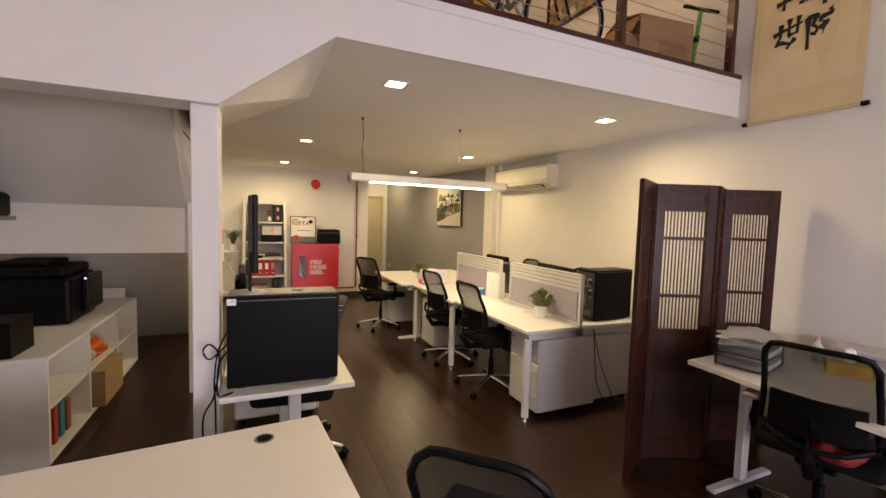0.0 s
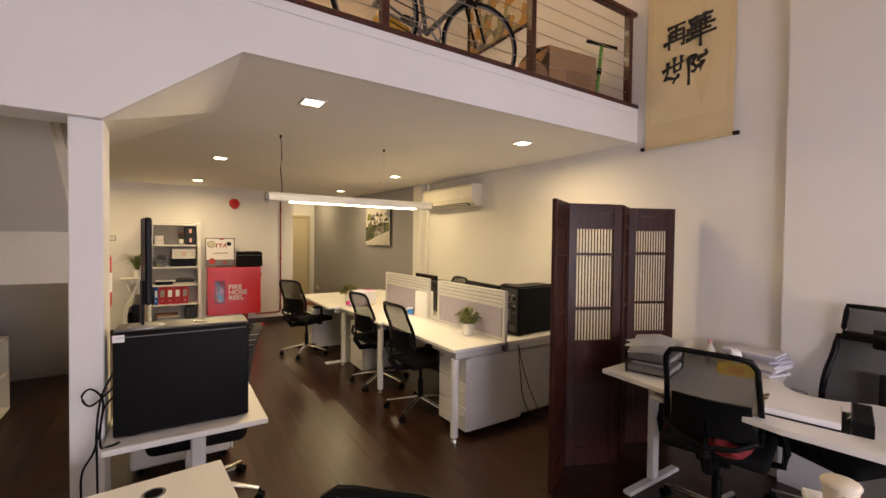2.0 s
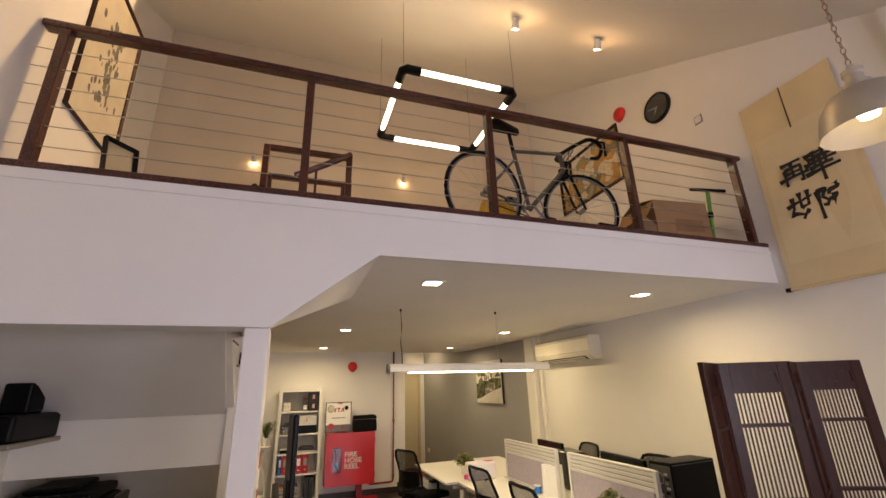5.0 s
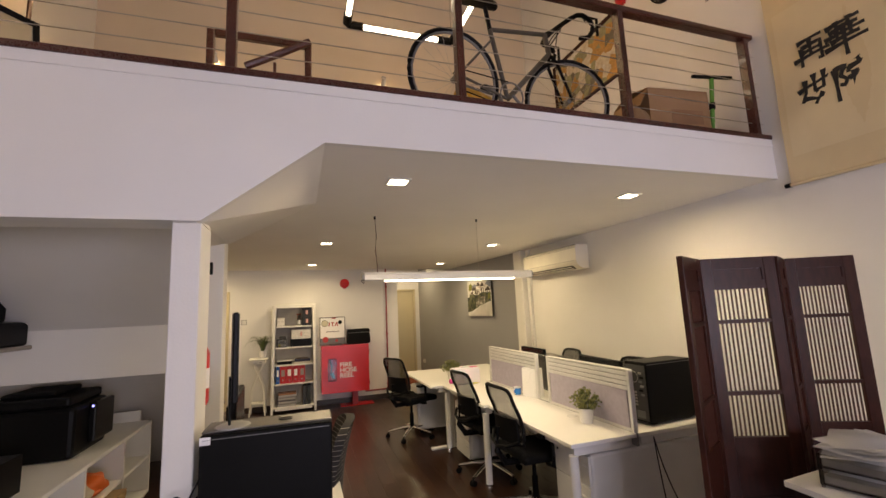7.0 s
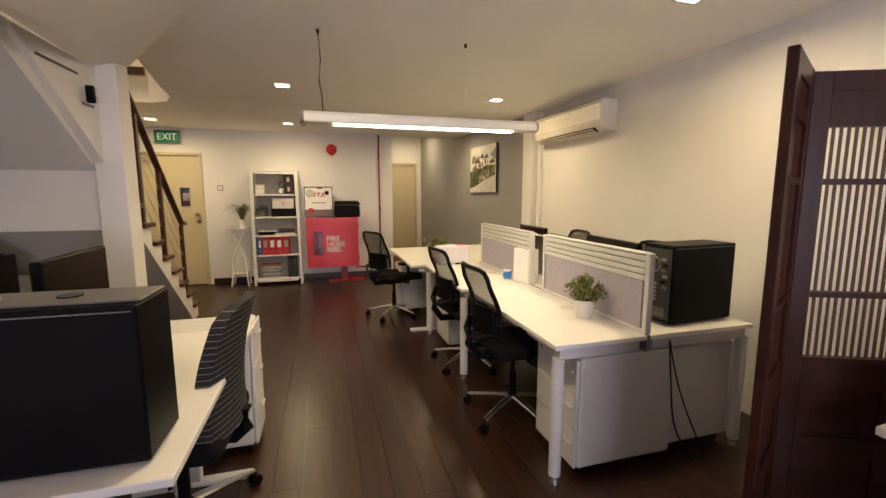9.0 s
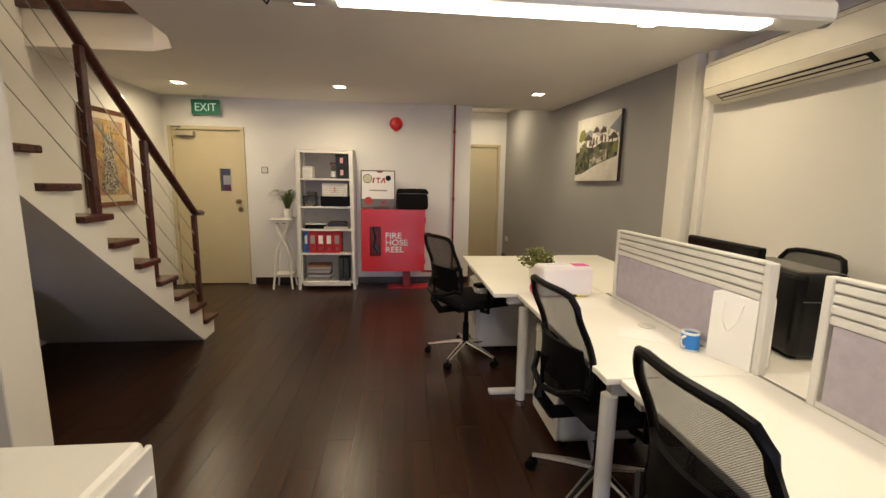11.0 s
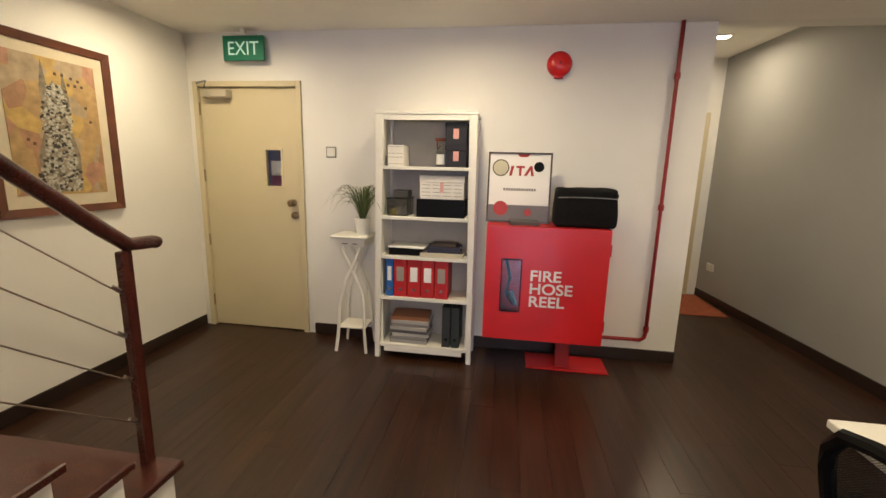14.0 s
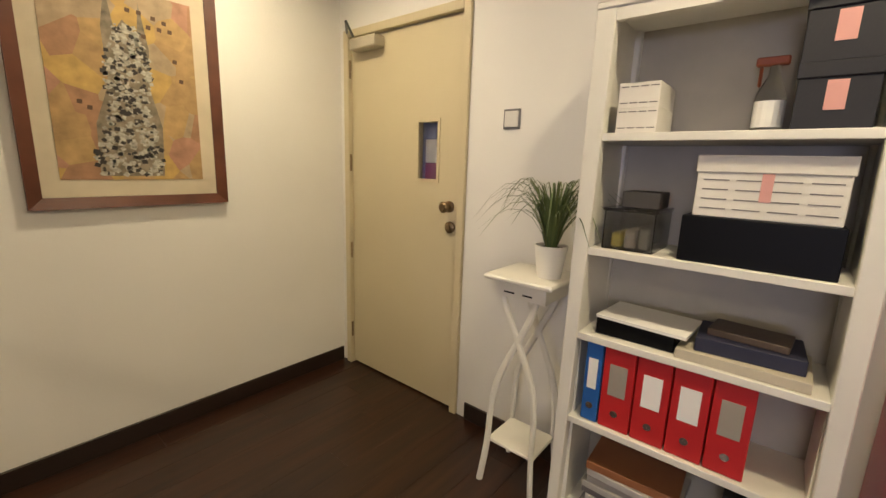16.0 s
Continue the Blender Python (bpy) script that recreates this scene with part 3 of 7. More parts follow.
def dome_pendant():
    d = base("dome_pendant_light", pose(2.36, 0.98, 2.66), "aluminium dome pendant light on a chain, switched on", "pendant light")
    alu = surface("spun_aluminium", (0.62, 0.58, 0.50), 0.38, metal=0.8)
    inner = surface("dome_lining", (0.40, 0.35, 0.27), 0.5)
    prof = [(0.165, 0.0), (0.162, 0.03), (0.146, 0.10), (0.110, 0.155), (0.06, 0.185), (0.045, 0.19)]
    bm = lathe(prof, 36)
    bmesh.ops.delete(bm, geom=[f for f in bm.faces if len(f.verts) > 4 and f.calc_center_median().z < 0.01], context="FACES_ONLY")
    smooth(part("shade", bm, alu, d, "spun aluminium dome"))
    bm = bmesh.new()
    rings = []
    prof2 = [(0.165, 0.0), (0.158, 0.028), (0.141, 0.097), (0.105, 0.15), (0.045, 0.185)]
    for r, z in prof2:
        rings.append([bm.verts.new((r * math.cos(2 * math.pi * j / 36), r * math.sin(2 * math.pi * j / 36), z)) for j in range(36)])
    for q, w in zip(rings, rings[1:]):
        for j in range(36):
            bm.faces.new((q[j], w[j], w[(j + 1) % 36], q[(j + 1) % 36]))
    smooth(part("lining", bm, inner, d, "white lining"))
    smooth(part("collar", lathe([(0.046, 0.188), (0.046, 0.21), (0.03, 0.215), (0.03, 0.25), (0.036, 0.255), (0.036, 0.275), (0.012, 0.285), (0.012, 0.30), (0, 0.30)], 18), alu, d))
    smooth(part("bulb", lathe([(0.0, 0.045), (0.03, 0.055), (0.042, 0.085), (0.03, 0.125), (0.016, 0.15), (0.016, 0.18)], 18), glowing("bulb_glow", (1.0, 0.84, 0.60), 14), d))
    bm = bmesh.new()
    z, top = 0.30, roof_at(0.98) - 2.66
    n = 0
    while z < top - 0.02:
        pts = []
        for j in range(8):
            a = 2 * math.pi * j / 8
            u, v = 0.008 * math.cos(a), 0.018 * math.sin(a)
            pts.append((u if n % 2 else 0, 0 if n % 2 else u, z + 0.016 + v))
        add_tube(bm, pts, 0.0022, 5, closed=True)
        z += 0.030
        n += 1
    part("chain", bm, BRASS, d)
    part("ceiling_rose", cyl((0, 0, top - 0.03), (0, 0, top + 0.02), 0.05, n=18), alu, d)
    lamp("dome_lamp", "POINT", pose(2.36, 0.98, 2.75), 48, (1.0, 0.77, 0.50), 0.03)


dome_pendant()


def spotlight(x, y, z, watts, aim, group, beam=0):
    d = base("spotlight", pose(x, y, z), "small white ceiling spotlight, switched on", "spotlight", group)
    smooth(part("rose", cyl((0, 0, -0.012), (0, 0, 0.0), 0.03, n=14), DESKLEG, d))
    part("stem", cyl((0, 0, -0.05), (0, 0, -0.012), 0.006, n=8), DESKLEG, d)
    v = Vector(aim).normalized()
    part("can", cyl(Vector((0, 0, -0.05)) - v * 0.03, Vector((0, 0, -0.05)) + v * 0.06, 0.026, 0.034, 14), DESKLEG, d)
    part("lens", cyl(Vector((0, 0, -0.05)) + v * 0.058, Vector((0, 0, -0.05)) + v * 0.063, 0.028, n=14), LIGHTON, d)
    if beam:
        at = Vector((x, y, z - 0.05)) + v * 0.09
        one = lamp("spot_lamp", "SPOT", Matrix.Translation(at) @ v.to_track_quat("-Z", "Y").to_matrix().to_4x4(), watts, (1.0, 0.68, 0.38), 0.03)
        one.data.spot_size, one.data.spot_blend = radians(beam), 0.6
    elif watts:
        lamp("spot_lamp", "POINT", Matrix.Translation(Vector((x, y, z - 0.05)) + v * 0.09), watts, (1.0, 0.58, 0.27), 0.03)


for x, y, w in ((1.93, 2.72, 4), (2.78, 2.68, 3)):
    spotlight(x, y, roof_at(y), w, (0.1, 0.6, -1), "spotlights under the roof")
spotlight(0.72, 2.72, roof_at(2.72), 130, (-1.0, 0.12, -0.55), "spotlights under the roof", 85)
for x, z, w in ((-0.40, 4.72, 0.6), (1.60, 4.70, 0.6)):
    spotlight(x, BACK - 0.10, z, w, (0, 0.9, -0.6), "spotlights on the back wall")

# ---- air conditioner and wall fittings ----


def air_conditioner():
    d = base("air_conditioner", pose(RIGHT, 5.10, 2.03), "white wall-mounted split air conditioner", "air conditioner")
    ivory = surface("ivory_plastic", (0.74, 0.70, 0.60), 0.4, grain=0.03)
    prof = [(-0.002, 0.0), (-0.10, 0.0), (-0.165, 0.045), (-0.182, 0.09), (-0.182, 0.255), (-0.16, 0.285), (-0.002, 0.285)]
    body = part("body", prism(prof, "y", -0.57, 0.66), ivory, d)
    part("front_seam", boxes((-0.184, -0.1815, -0.56, 0.65, 0.095, 0.098), (-0.184, -0.1815, -0.56, 0.65, 0.248, 0.251)), GREYPL, d)
    part("outlet", prism([(-0.106, 0.003), (-0.162, 0.042), (-0.166, 0.038), (-0.110, -0.001)], "y", -0.46, 0.54), BLACKPL, d, "dark air outlet")
    for i in range(2):
        part("louvre", prism([(-0.118 - 0.028 * i, 0.004 + 0.018 * i), (-0.138 - 0.028 * i, 0.012 + 0.018 * i), (-0.140 - 0.028 * i, 0.009 + 0.018 * i), (-0.120 - 0.028 * i, 0.0 + 0.018 * i)], "y", -0.44, 0.52), ivory, d)
    part("top_grille", boxes(*[(-0.16 + 0.02 * i, -0.15 + 0.02 * i, -0.54, 0.62, 0.286, 0.290) for i in range(7)]), GREYPL, d)
    tagged(part("pipe_trunking", boxes((RIGHT - 0.05, RIGHT - 0.002, 5.86, 5.93, 0.0, CEILZ - 0.004), bevel=0.006), WALL), "white vertical pipe trunking on the wall", "trunking")


air_conditioner()


def switch_plate(m, label, n=1):
    d = base("light_switch", m, label, "switch", "wall switches")
    part("backplate", box(-0.043, 0.043, -0.006, 0.0, -0.043, 0.043, 0.003), GREYPL, d)
    part("rocker", box(-0.034, 0.034, -0.011, -0.0062, -0.034, 0.034, 0.003), DESKLEG, d)


switch_plate(pose(-0.378, FAR - 0.001, 1.543), "white light switch with a dark surround")
switch_plate(pose(LEFT + 0.001, 6.42, 1.50, 0, 0, 90), "white light switch with a dark surround")
switch_plate(pose(-0.225, 4.419, 1.52), "white light switch with a dark surround")
switch_plate(pose(RIGHT - 0.001, 2.655, 4.14, 0, 0, -90), "white light switch with a dark surround")


def socket(m):
    d = base("wall_socket", m, "white double wall socket", "socket", "wall sockets")
    part("plate", box(-0.073, 0.073, -0.009, 0.0, -0.043, 0.043, 0.003), DESKLEG, d)
    for x in (-0.035, 0.035):
        part("pin_holes", boxes((x - 0.004, x + 0.004, -0.0095, -0.0088, 0.008, 0.018), (x - 0.014, x - 0.007, -0.0095, -0.0088, -0.016, -0.012), (x + 0.007, x + 0.014, -0.0095, -0.0088, -0.016, -0.012)), BLACKPL, d)


socket(pose(grey_at(7.72) - 0.001, 7.72, 0.36, 0, 0, -85.14))
socket(pose(grey_at(10.40) - 0.001, 10.40, 0.40, 0, 0, -85.14))


def alarm_bell(m):
    d = base("alarm_bell", m, "round red fire alarm bell on the wall", "alarm bell", "alarm bells")
    b = part("gong", lathe([(0.085, 0.0), (0.088, 0.018), (0.080, 0.040), (0.055, 0.056), (0.02, 0.062), (0.0, 0.062)], 28), RED, d)
    smooth(b)
    part("bolt", lathe([(0.010, 0.062), (0.010, 0.07), (0, 0.072)], 10), REDDARK, d)
    part("junction_box", box(-0.03, 0.03, -0.098, -0.075, 0.0, 0.035, 0.003), RED, d)


alarm_bell(pose(1.347, FAR - 0.002, 2.185, 90, 0, 0))
alarm_bell(pose(RIGHT - 0.002, 3.57, 4.84, 90, 0, -90))


def exit_sign():
    d = base("exit_sign", pose(-1.04, FAR - 0.07, 2.31), "green and white lit exit sign hung from the ceiling", "exit sign")
    green = surface("exit_green", (0.012, 0.20, 0.11), 0.4)
    part("panel", box(-0.17, 0.17, -0.012, 0.012, -0.09, 0.09, 0.003), green, d)
    text("lettering", "EXIT", 0.140, pose(0, -0.0132, -0.050, 90, 0, 0) @ Matrix.Diagonal((0.92, 1, 1, 1)), glowing("exit_letters", (0.55, 0.80, 0.68), 0.22), d, align="CENTER", bold=0.0)
    part("bracket", boxes((-0.10, 0.10, 0.0, 0.06, 0.0905, 0.105), (-0.02, 0.02, -0.01, 0.012, 0.1055, 0.138)), DESKLEG, d)


exit_sign()


def fire_pipe():
    d = base("fire_water_pipe", pose(0, FAR - 0.03, 0), "thin dark red fire water pipe on the wall", "pipe")
    smooth(part("riser", tube([(2.135, 0, CEILZ), (2.135, 0, 0.24), (2.128, 0, 0.20), (2.10, 0, 0.18), (1.70, 0, 0.178)], 0.014, 10), REDDARK, d))
    for z in (0.27, 1.2, 2.1):
        part("clip", cyl((2.135, 0, z - 0.02), (2.135, 0, z + 0.02), 0.020, n=10), REDDARK, d)


fire_pipe()


def hose_cabinet():
    d = base("fire_hose_cabinet", pose(0, 0, 0), "red enamel fire hose reel cabinet on a stand", "fire hose cabinet")
    x0, x1, y0, y1, z0, z1 = 0.905, 1.722, 8.13, 8.50, 0.262, 1.066
    wx0, wx1, wz0, wz1 = 1.015, 1.155, 0.465, 0.845
    part("body", boxes((x0, x0 + 0.012, y0 + 0.022, y1, z0, z1), (x1 - 0.012, x1, y0 + 0.022, y1, z0, z1), (x0 + 0.012, x1 - 0.012, y0 + 0.022, y1, z0, z0 + 0.012), (x0 + 0.012, x1 - 0.012, y0 + 0.022, y1, z1 - 0.012, z1), (x0 + 0.012, x1 - 0.012, y1 - 0.012, y1, z0 + 0.012, z1 - 0.012)), RED, d)
    door = part("door", boxes((x0, wx0, y0, y0 + 0.02, z0, z1), (wx1, x1, y0, y0 + 0.02, z0, z1), (wx0, wx1, y0, y0 + 0.02, z0, wz0), (wx0, wx1, y0, y0 + 0.02, wz1, z1)), RED, d)
    bm = boxes((wx0, wx0 + 0.006, y0 - 0.004, y0 - 0.0005, wz0, wz1), (wx1 - 0.006, wx1, y0 - 0.004, y0 - 0.0005, wz0, wz1), (wx0 + 0.01, wx1 - 0.01, y0 - 0.004, y0 - 0.0005, wz0, wz0 + 0.01), (wx0 + 0.01, wx1 - 0.01, y0 - 0.004, y0 - 0.0005, wz1 - 0.01, wz1))
    part("window_gasket", bm, BLACKPL, door)
    part("window_glass", box(wx0, wx1, y0 + 0.008, y0 + 0.012, wz0, wz1), GLASS, door)
    white = surface("white_lettering", (0.82, 0.80, 0.76), 0.5)
    text("lettering", "FIRE\nHOSE\nREEL", 0.106, pose(1.210, y0 - 0.0015, 0.697, 90, 0, 0) @ Matrix.Diagonal((1.10, 1, 1, 1)), white, door, space=0.86)
    part("latch", box(0.962, 0.974, y0 - 0.012, y0 - 0.0005, 0.64, 0.70, 0.002), RED, door)
    for z in (0.40, 0.93):
        part("hinge", cyl((x1 + 0.004, y0 + 0.01, z - 0.04), (x1 + 0.004, y0 + 0.01, z + 0.04), 0.006, n=8), REDDARK, d)
    hub = bmesh.new()
    m = pose(1.27, 8.33, 0.66, 90, 0, 0)
    add_lathe(hub, [(0.27, -0.10), (0.27, -0.09), (0.06, -0.088), (0.06, 0.088), (0.27, 0.09), (0.27, 0.10), (0.0, 0.10)], 32, m)
    reel = part("hose_reel", hub, RED, d, "red reel with a black hose")
    bm = bmesh.new()
    for k in range(3):
        for j in range(5):
            pts = [m @ Vector(((0.13 + 0.027 * k) * math.cos(a * math.pi / 12), (0.13 + 0.027 * k) * math.sin(a * math.pi / 12), -0.07 + 0.034 * j)) for a in range(24)]
            add_tube(bm, pts, 0.013, 6, closed=True)
    add_tube(bm, [(1.05, 8.2, 0.82), (1.08, 8.19, 0.70), (1.06, 8.19, 0.58), (1.11, 8.2, 0.50)], 0.013, 6)
    part("hose", bm, BLACKPL, reel)
    part("nozzle", cyl((1.09, 8.185, 0.60), (1.13, 8.185, 0.50), 0.018, 0.011, 10), GREYPL, reel)
    part("stand_post", box(1.44, 1.54, 8.28, 8.34, 0.012, z0, 0.003), REDDARK, d)
    part("stand_foot", box(1.235, 1.82, 8.24, 8.50, 0.0, 0.012, 0.003), RED, d)


hose_cabinet()

# ---- office chairs ----


def mesh_material():
    """Woven seat-back mesh: fine holes through black yarn."""
    m, nt, b = material("woven_black_mesh")
    tc, sp = nt.nodes.new("ShaderNodeTexCoord"), nt.nodes.new("ShaderNodeSeparateXYZ")
    link(nt, tc.outputs["Object"], sp.inputs[0])
    waves = []
    for axis in ("X", "Z"):
        w = nt.nodes.new("ShaderNodeMath")
        w.operation = "MULTIPLY"
        w.inputs[1].default_value = 2 * math.pi / 0.0055
        link(nt, sp.outputs[axis], w.inputs[0])
        c = nt.nodes.new("ShaderNodeMath")
        c.operation = "SINE"
        link(nt, w.outputs[0], c.inputs[0])
        waves.append(c)
    lt = nt.nodes.new("ShaderNodeMath")
    lt.operation = "MULTIPLY"
    link(nt, waves[0].outputs[0], lt.inputs[0])
    link(nt, waves[1].outputs[0], lt.inputs[1])
    lo = nt.nodes.new("ShaderNodeMapRange")
    lo.inputs["From Min"].default_value, lo.inputs["From Max"].default_value = -0.6, 0.6
    lo.inputs["To Min"].default_value, lo.inputs["To Max"].default_value = 0.34, 0.66
    link(nt, lt.outputs[0], lo.inputs["Value"])
    tr, mix = nt.nodes.new("ShaderNodeBsdfTransparent"), nt.nodes.new("ShaderNodeMixShader")
    b.inputs["Base Color"].default_value, b.inputs["Roughness"].default_value = (0.006, 0.006, 0.0064, 1), 0.8
    link(nt, lo.outputs[0], mix.inputs[0])
    link(nt, b.outputs[0], mix.inputs[1])
    link(nt, tr.outputs[0], mix.inputs[2])
    link(nt, mix.outputs[0], nt.nodes["Material Output"].inputs["Surface"])
    return m


MESH = mesh_material()


def sheet(fn, nu, nv, thick):
    """A curved panel from fn(u, v) -> point and its normal direction, with thickness."""
    bm = bmesh.new()
    lay = []
    for s in (0, 1):
        lay.append([[bm.verts.new(Vector(fn(u / nu, v / nv)) + Vector((0, -thick * s, 0))) for v in range(nv + 1)] for u in range(nu + 1)])
    for s in (0, 1):
        g = lay[s]
        for u in range(nu):
            for v in range(nv):
                bm.faces.new((g[u][v], g[u + 1][v], g[u + 1][v + 1], g[u][v + 1]))
    a, b = lay
    ring = [(u, 0) for u in range(nu)] + [(nu, v) for v in range(nv)] + [(u, nv) for u in range(nu, 0, -1)] + [(0, v) for v in range(nv, 0, -1)]
    for i in range(len(ring)):
        (p, q), (r, t) = ring[i], ring[(i + 1) % len(ring)]
        bm.faces.new((a[p][q], a[r][t], b[r][t], b[p][q]))
    return bm


def back_point(u, v, w0=0.215, w1=0.195, z0=0.60, z1=1.0):
    """A point on the seat back: u across, v up; curved round the sitter and over the spine."""
    s = 2 * u - 1
    z = z0 + (z1 - z0) * v
    w = w0 + (w1 - w0) * v
    y = -0.235 - 0.085 * v + 0.05 * math.sin(math.pi * min(1, v * 1.3)) * 0.6 + 0.035 * s * s
    return (s * w, y, z)


def star_base(d, metal, radius=0.31, turn=12):
    for k in range(5):
        a = radians(72 * k + turn)
        c, s = math.cos(a), math.sin(a)
        leg = part("base_leg", tube([(0.02 * c, 0.02 * s, 0.125), (0.5 * radius * c, 0.5 * radius * s, 0.105), (radius * c, radius * s, 0.075)], [0.026, 0.021, 0.015], 8, flat=0.7), metal, d, "polished metal leg")
        smooth(leg)
        bm = bmesh.new()
        x, y = (radius + 0.005) * c, (radius + 0.005) * s
        for o in (-0.014, 0.014):
            add_cyl(bm, (x - (o - 0.009) * s, y + (o - 0.009) * c, 0.027), (x - (o + 0.009) * s, y + (o + 0.009) * c, 0.027), 0.027, n=14)
        add_cyl(bm, (x, y, 0.03), (x, y, 0.072), 0.008, n=8)
        smooth(part("caster", bm, BLACKPL, leg, "black twin-wheel caster"))
    smooth(part("gas_column", lathe([(0.032, 0.10), (0.032, 0.14), (0.025, 0.145), (0.025, 0.29), (0.016, 0.295), (0.016, 0.42)], 16), BLACKPL, d))


def task_chair(m, label, top=1.0, arms=True, drop=0.012, pad=BLACKPL):
    d = base("office_chair", m, label, "office chair", "black mesh office chairs")
    star_base(d, CHROME)
    part("tilt_mechanism", box(-0.08, 0.08, -0.13, 0.10, 0.40, 0.445, 0.012), BLACKPL, d)
    seat = box(-0.245, 0.245, -0.21, 0.26, 0.445, 0.515, 0.032, seg=3)
    for v in seat.verts:
        v.co.z += 0.02 * (abs(v.co.x) / 0.245) ** 2 - 0.05 * max(0, (v.co.y - 0.15) / 0.11) ** 2 * 0.6
    smooth(part("seat", seat, BLACKFAB, d, "black fabric seat"))
    k = (top - 0.60) / 0.40
    bp = lambda u, v: Vector(back_point(u, v, z1=0.60 + 0.40 * k)) - Vector((0, 0, drop * (2 * u - 1) ** 4 * v))
    edge = [bp(0, v / 10) for v in range(0, 10)] + [bp(0.06, 0.985), bp(0.18, 1.0)] + [bp(u / 10, 1.0) for u in range(3, 8)] + [bp(0.82, 1.0), bp(0.94, 0.985)] + [bp(1, v / 10) for v in range(9, -1, -1)] + [bp(u / 10, 0.0) for u in range(9, 0, -1)]
    smooth(part("back_frame", tube(edge, 0.014, 8, closed=True), BLACKPL, d, "black plastic back frame"))
    smooth(part("back_mesh", sheet(lambda u, v: bp(0.03 + 0.94 * u, 0.02 + 0.96 * v), 10, 10, 0.003), MESH, d, "see-through black mesh"))
    lum = sheet(lambda u, v: Vector(bp(0.08 + 0.84 * u, 0.02 + 0.42 * v)) + Vector((0, -0.026 + 0.02 * (2 * u - 1) ** 2, 0)), 8, 3, 0.018)
    smooth(part("lumbar_support", lum, BLACKPL, d))
    part("spine", tube([(0, -0.10, 0.425), (0, -0.25, 0.43), (0, -0.315, 0.52), (0, -0.30, 0.70)], [0.03, 0.03, 0.026, 0.02], 8), BLACKPL, d)
    part("cross_stay", tube([(-0.20, -0.235, 0.62), (-0.12, -0.29, 0.58), (0, -0.315, 0.56), (0.12, -0.29, 0.58), (0.20, -0.235, 0.62)], 0.014, 8), BLACKPL, d)
    for s in (-1, 1) if arms else ():
        arm = part("armrest", tube([(s * 0.20, 0.0, 0.44), (s * 0.285, 0.0, 0.45), (s * 0.295, 0.0, 0.52), (s * 0.285, 0.0, 0.655)], [0.016, 0.018, 0.018, 0.016], 8), BLACKPL, d)
        part("arm_pad", box(s * 0.285 - 0.04, s * 0.285 + 0.04, -0.12, 0.13, 0.655, 0.685, 0.012, seg=2), pad, arm)
    return d


LAB = "black mesh-backed office chair on a chrome star base"
task_chair(pose(2.33, 3.53, 0, 0, 0, -88), LAB, 1.01)
task_chair(pose(2.33, 4.40, 0, 0, 0, -84), LAB, 1.01)
task_chair(pose(1.95, 5.995, 0, 0, 0, -64), "black mesh office chair on chrome legs at the far desk", 1.02)
task_chair(pose(1.05, 1.32, 0, 0, 0, -45), "black mesh office chair pulled away from the front desk", 0.962, arms=False, drop=0.075)
task_chair(pose(2.92, 1.28, 0, 0, 0, -76), "black mesh office chair with grey arm pads at the corner desk", 1.03, pad=surface("pale_grey_pad", (0.42, 0.40, 0.36), 0.55))
far = task_chair(pose(3.30, 3.65, 0, 0, 0, 95), "black mesh office chair behind the desk partition", 1.08)
copy_thing(far, pose(3.32, 4.75, 0, 0, 0, 84))


def manager_chair():
    d = base("manager_chair", pose(3.42, 0.90, 0, 0, 0, 70), "high-backed black mesh chair with a headrest", "office chair")
    star_base(d, CHROME)
    smooth(part("seat", box(-0.25, 0.25, -0.22, 0.27, 0.45, 0.52, 0.03, seg=3), BLACKFAB, d))
    bp = lambda u, v: back_point(u, v, 0.23, 0.21, 0.60, 1.03)
    edge = [bp(0, v / 10) for v in range(0, 11)] + [bp(u / 8, 1.0) for u in range(1, 8)] + [bp(1, v / 10) for v in range(10, -1, -1)] + [bp(u / 8, 0.0) for u in range(7, 0, -1)]
    smooth(part("back_frame", tube(edge, 0.017, 8, closed=True), BLACKPL, d))
    smooth(part("back_mesh", sheet(lambda u, v: bp(0.03 + 0.94 * u, 0.02 + 0.96 * v), 10, 10, 0.003), MESH, d))
    hp = lambda u, v: (0.17 * (2 * u - 1) * (1 - 0.12 * v), -0.29 + 0.03 * (2 * u - 1) ** 2, 1.06 + 0.16 * v)
    edge = [hp(0, v / 6) for v in range(7)] + [hp(u / 6, 1) for u in range(1, 6)] + [hp(1, v / 6) for v in range(6, -1, -1)] + [hp(u / 6, 0) for u in range(5, 0, -1)]
    head = smooth(part("headrest", tube(edge, 0.014, 8, closed=True), BLACKPL, d))
    smooth(part("headrest_mesh", sheet(lambda u, v: hp(0.04 + 0.92 * u, 0.04 + 0.92 * v), 6, 4, 0.003), MESH, head))
    part("headrest_stem", box(-0.05, 0.05, -0.31, -0.295, 0.99, 1.10, 0.004), BLACKPL, head)
    part("spine", tube([(0, -0.10, 0.43), (0, -0.26, 0.44), (0, -0.33, 0.55), (0, -0.33, 0.85)], 0.028, 8), BLACKPL, d)
    for s in (-1, 1):
        arm = part("armrest", tube([(s * 0.20, 0.0, 0.45), (s * 0.29, 0.0, 0.46), (s * 0.29, 0.0, 0.655)], 0.017, 8), BLACKPL, d)
        part("arm_pad", box(s * 0.29 - 0.045, s * 0.29 + 0.045, -0.12, 0.14, 0.655, 0.685, 0.012, seg=2), GREYPL, arm)


manager_chair()


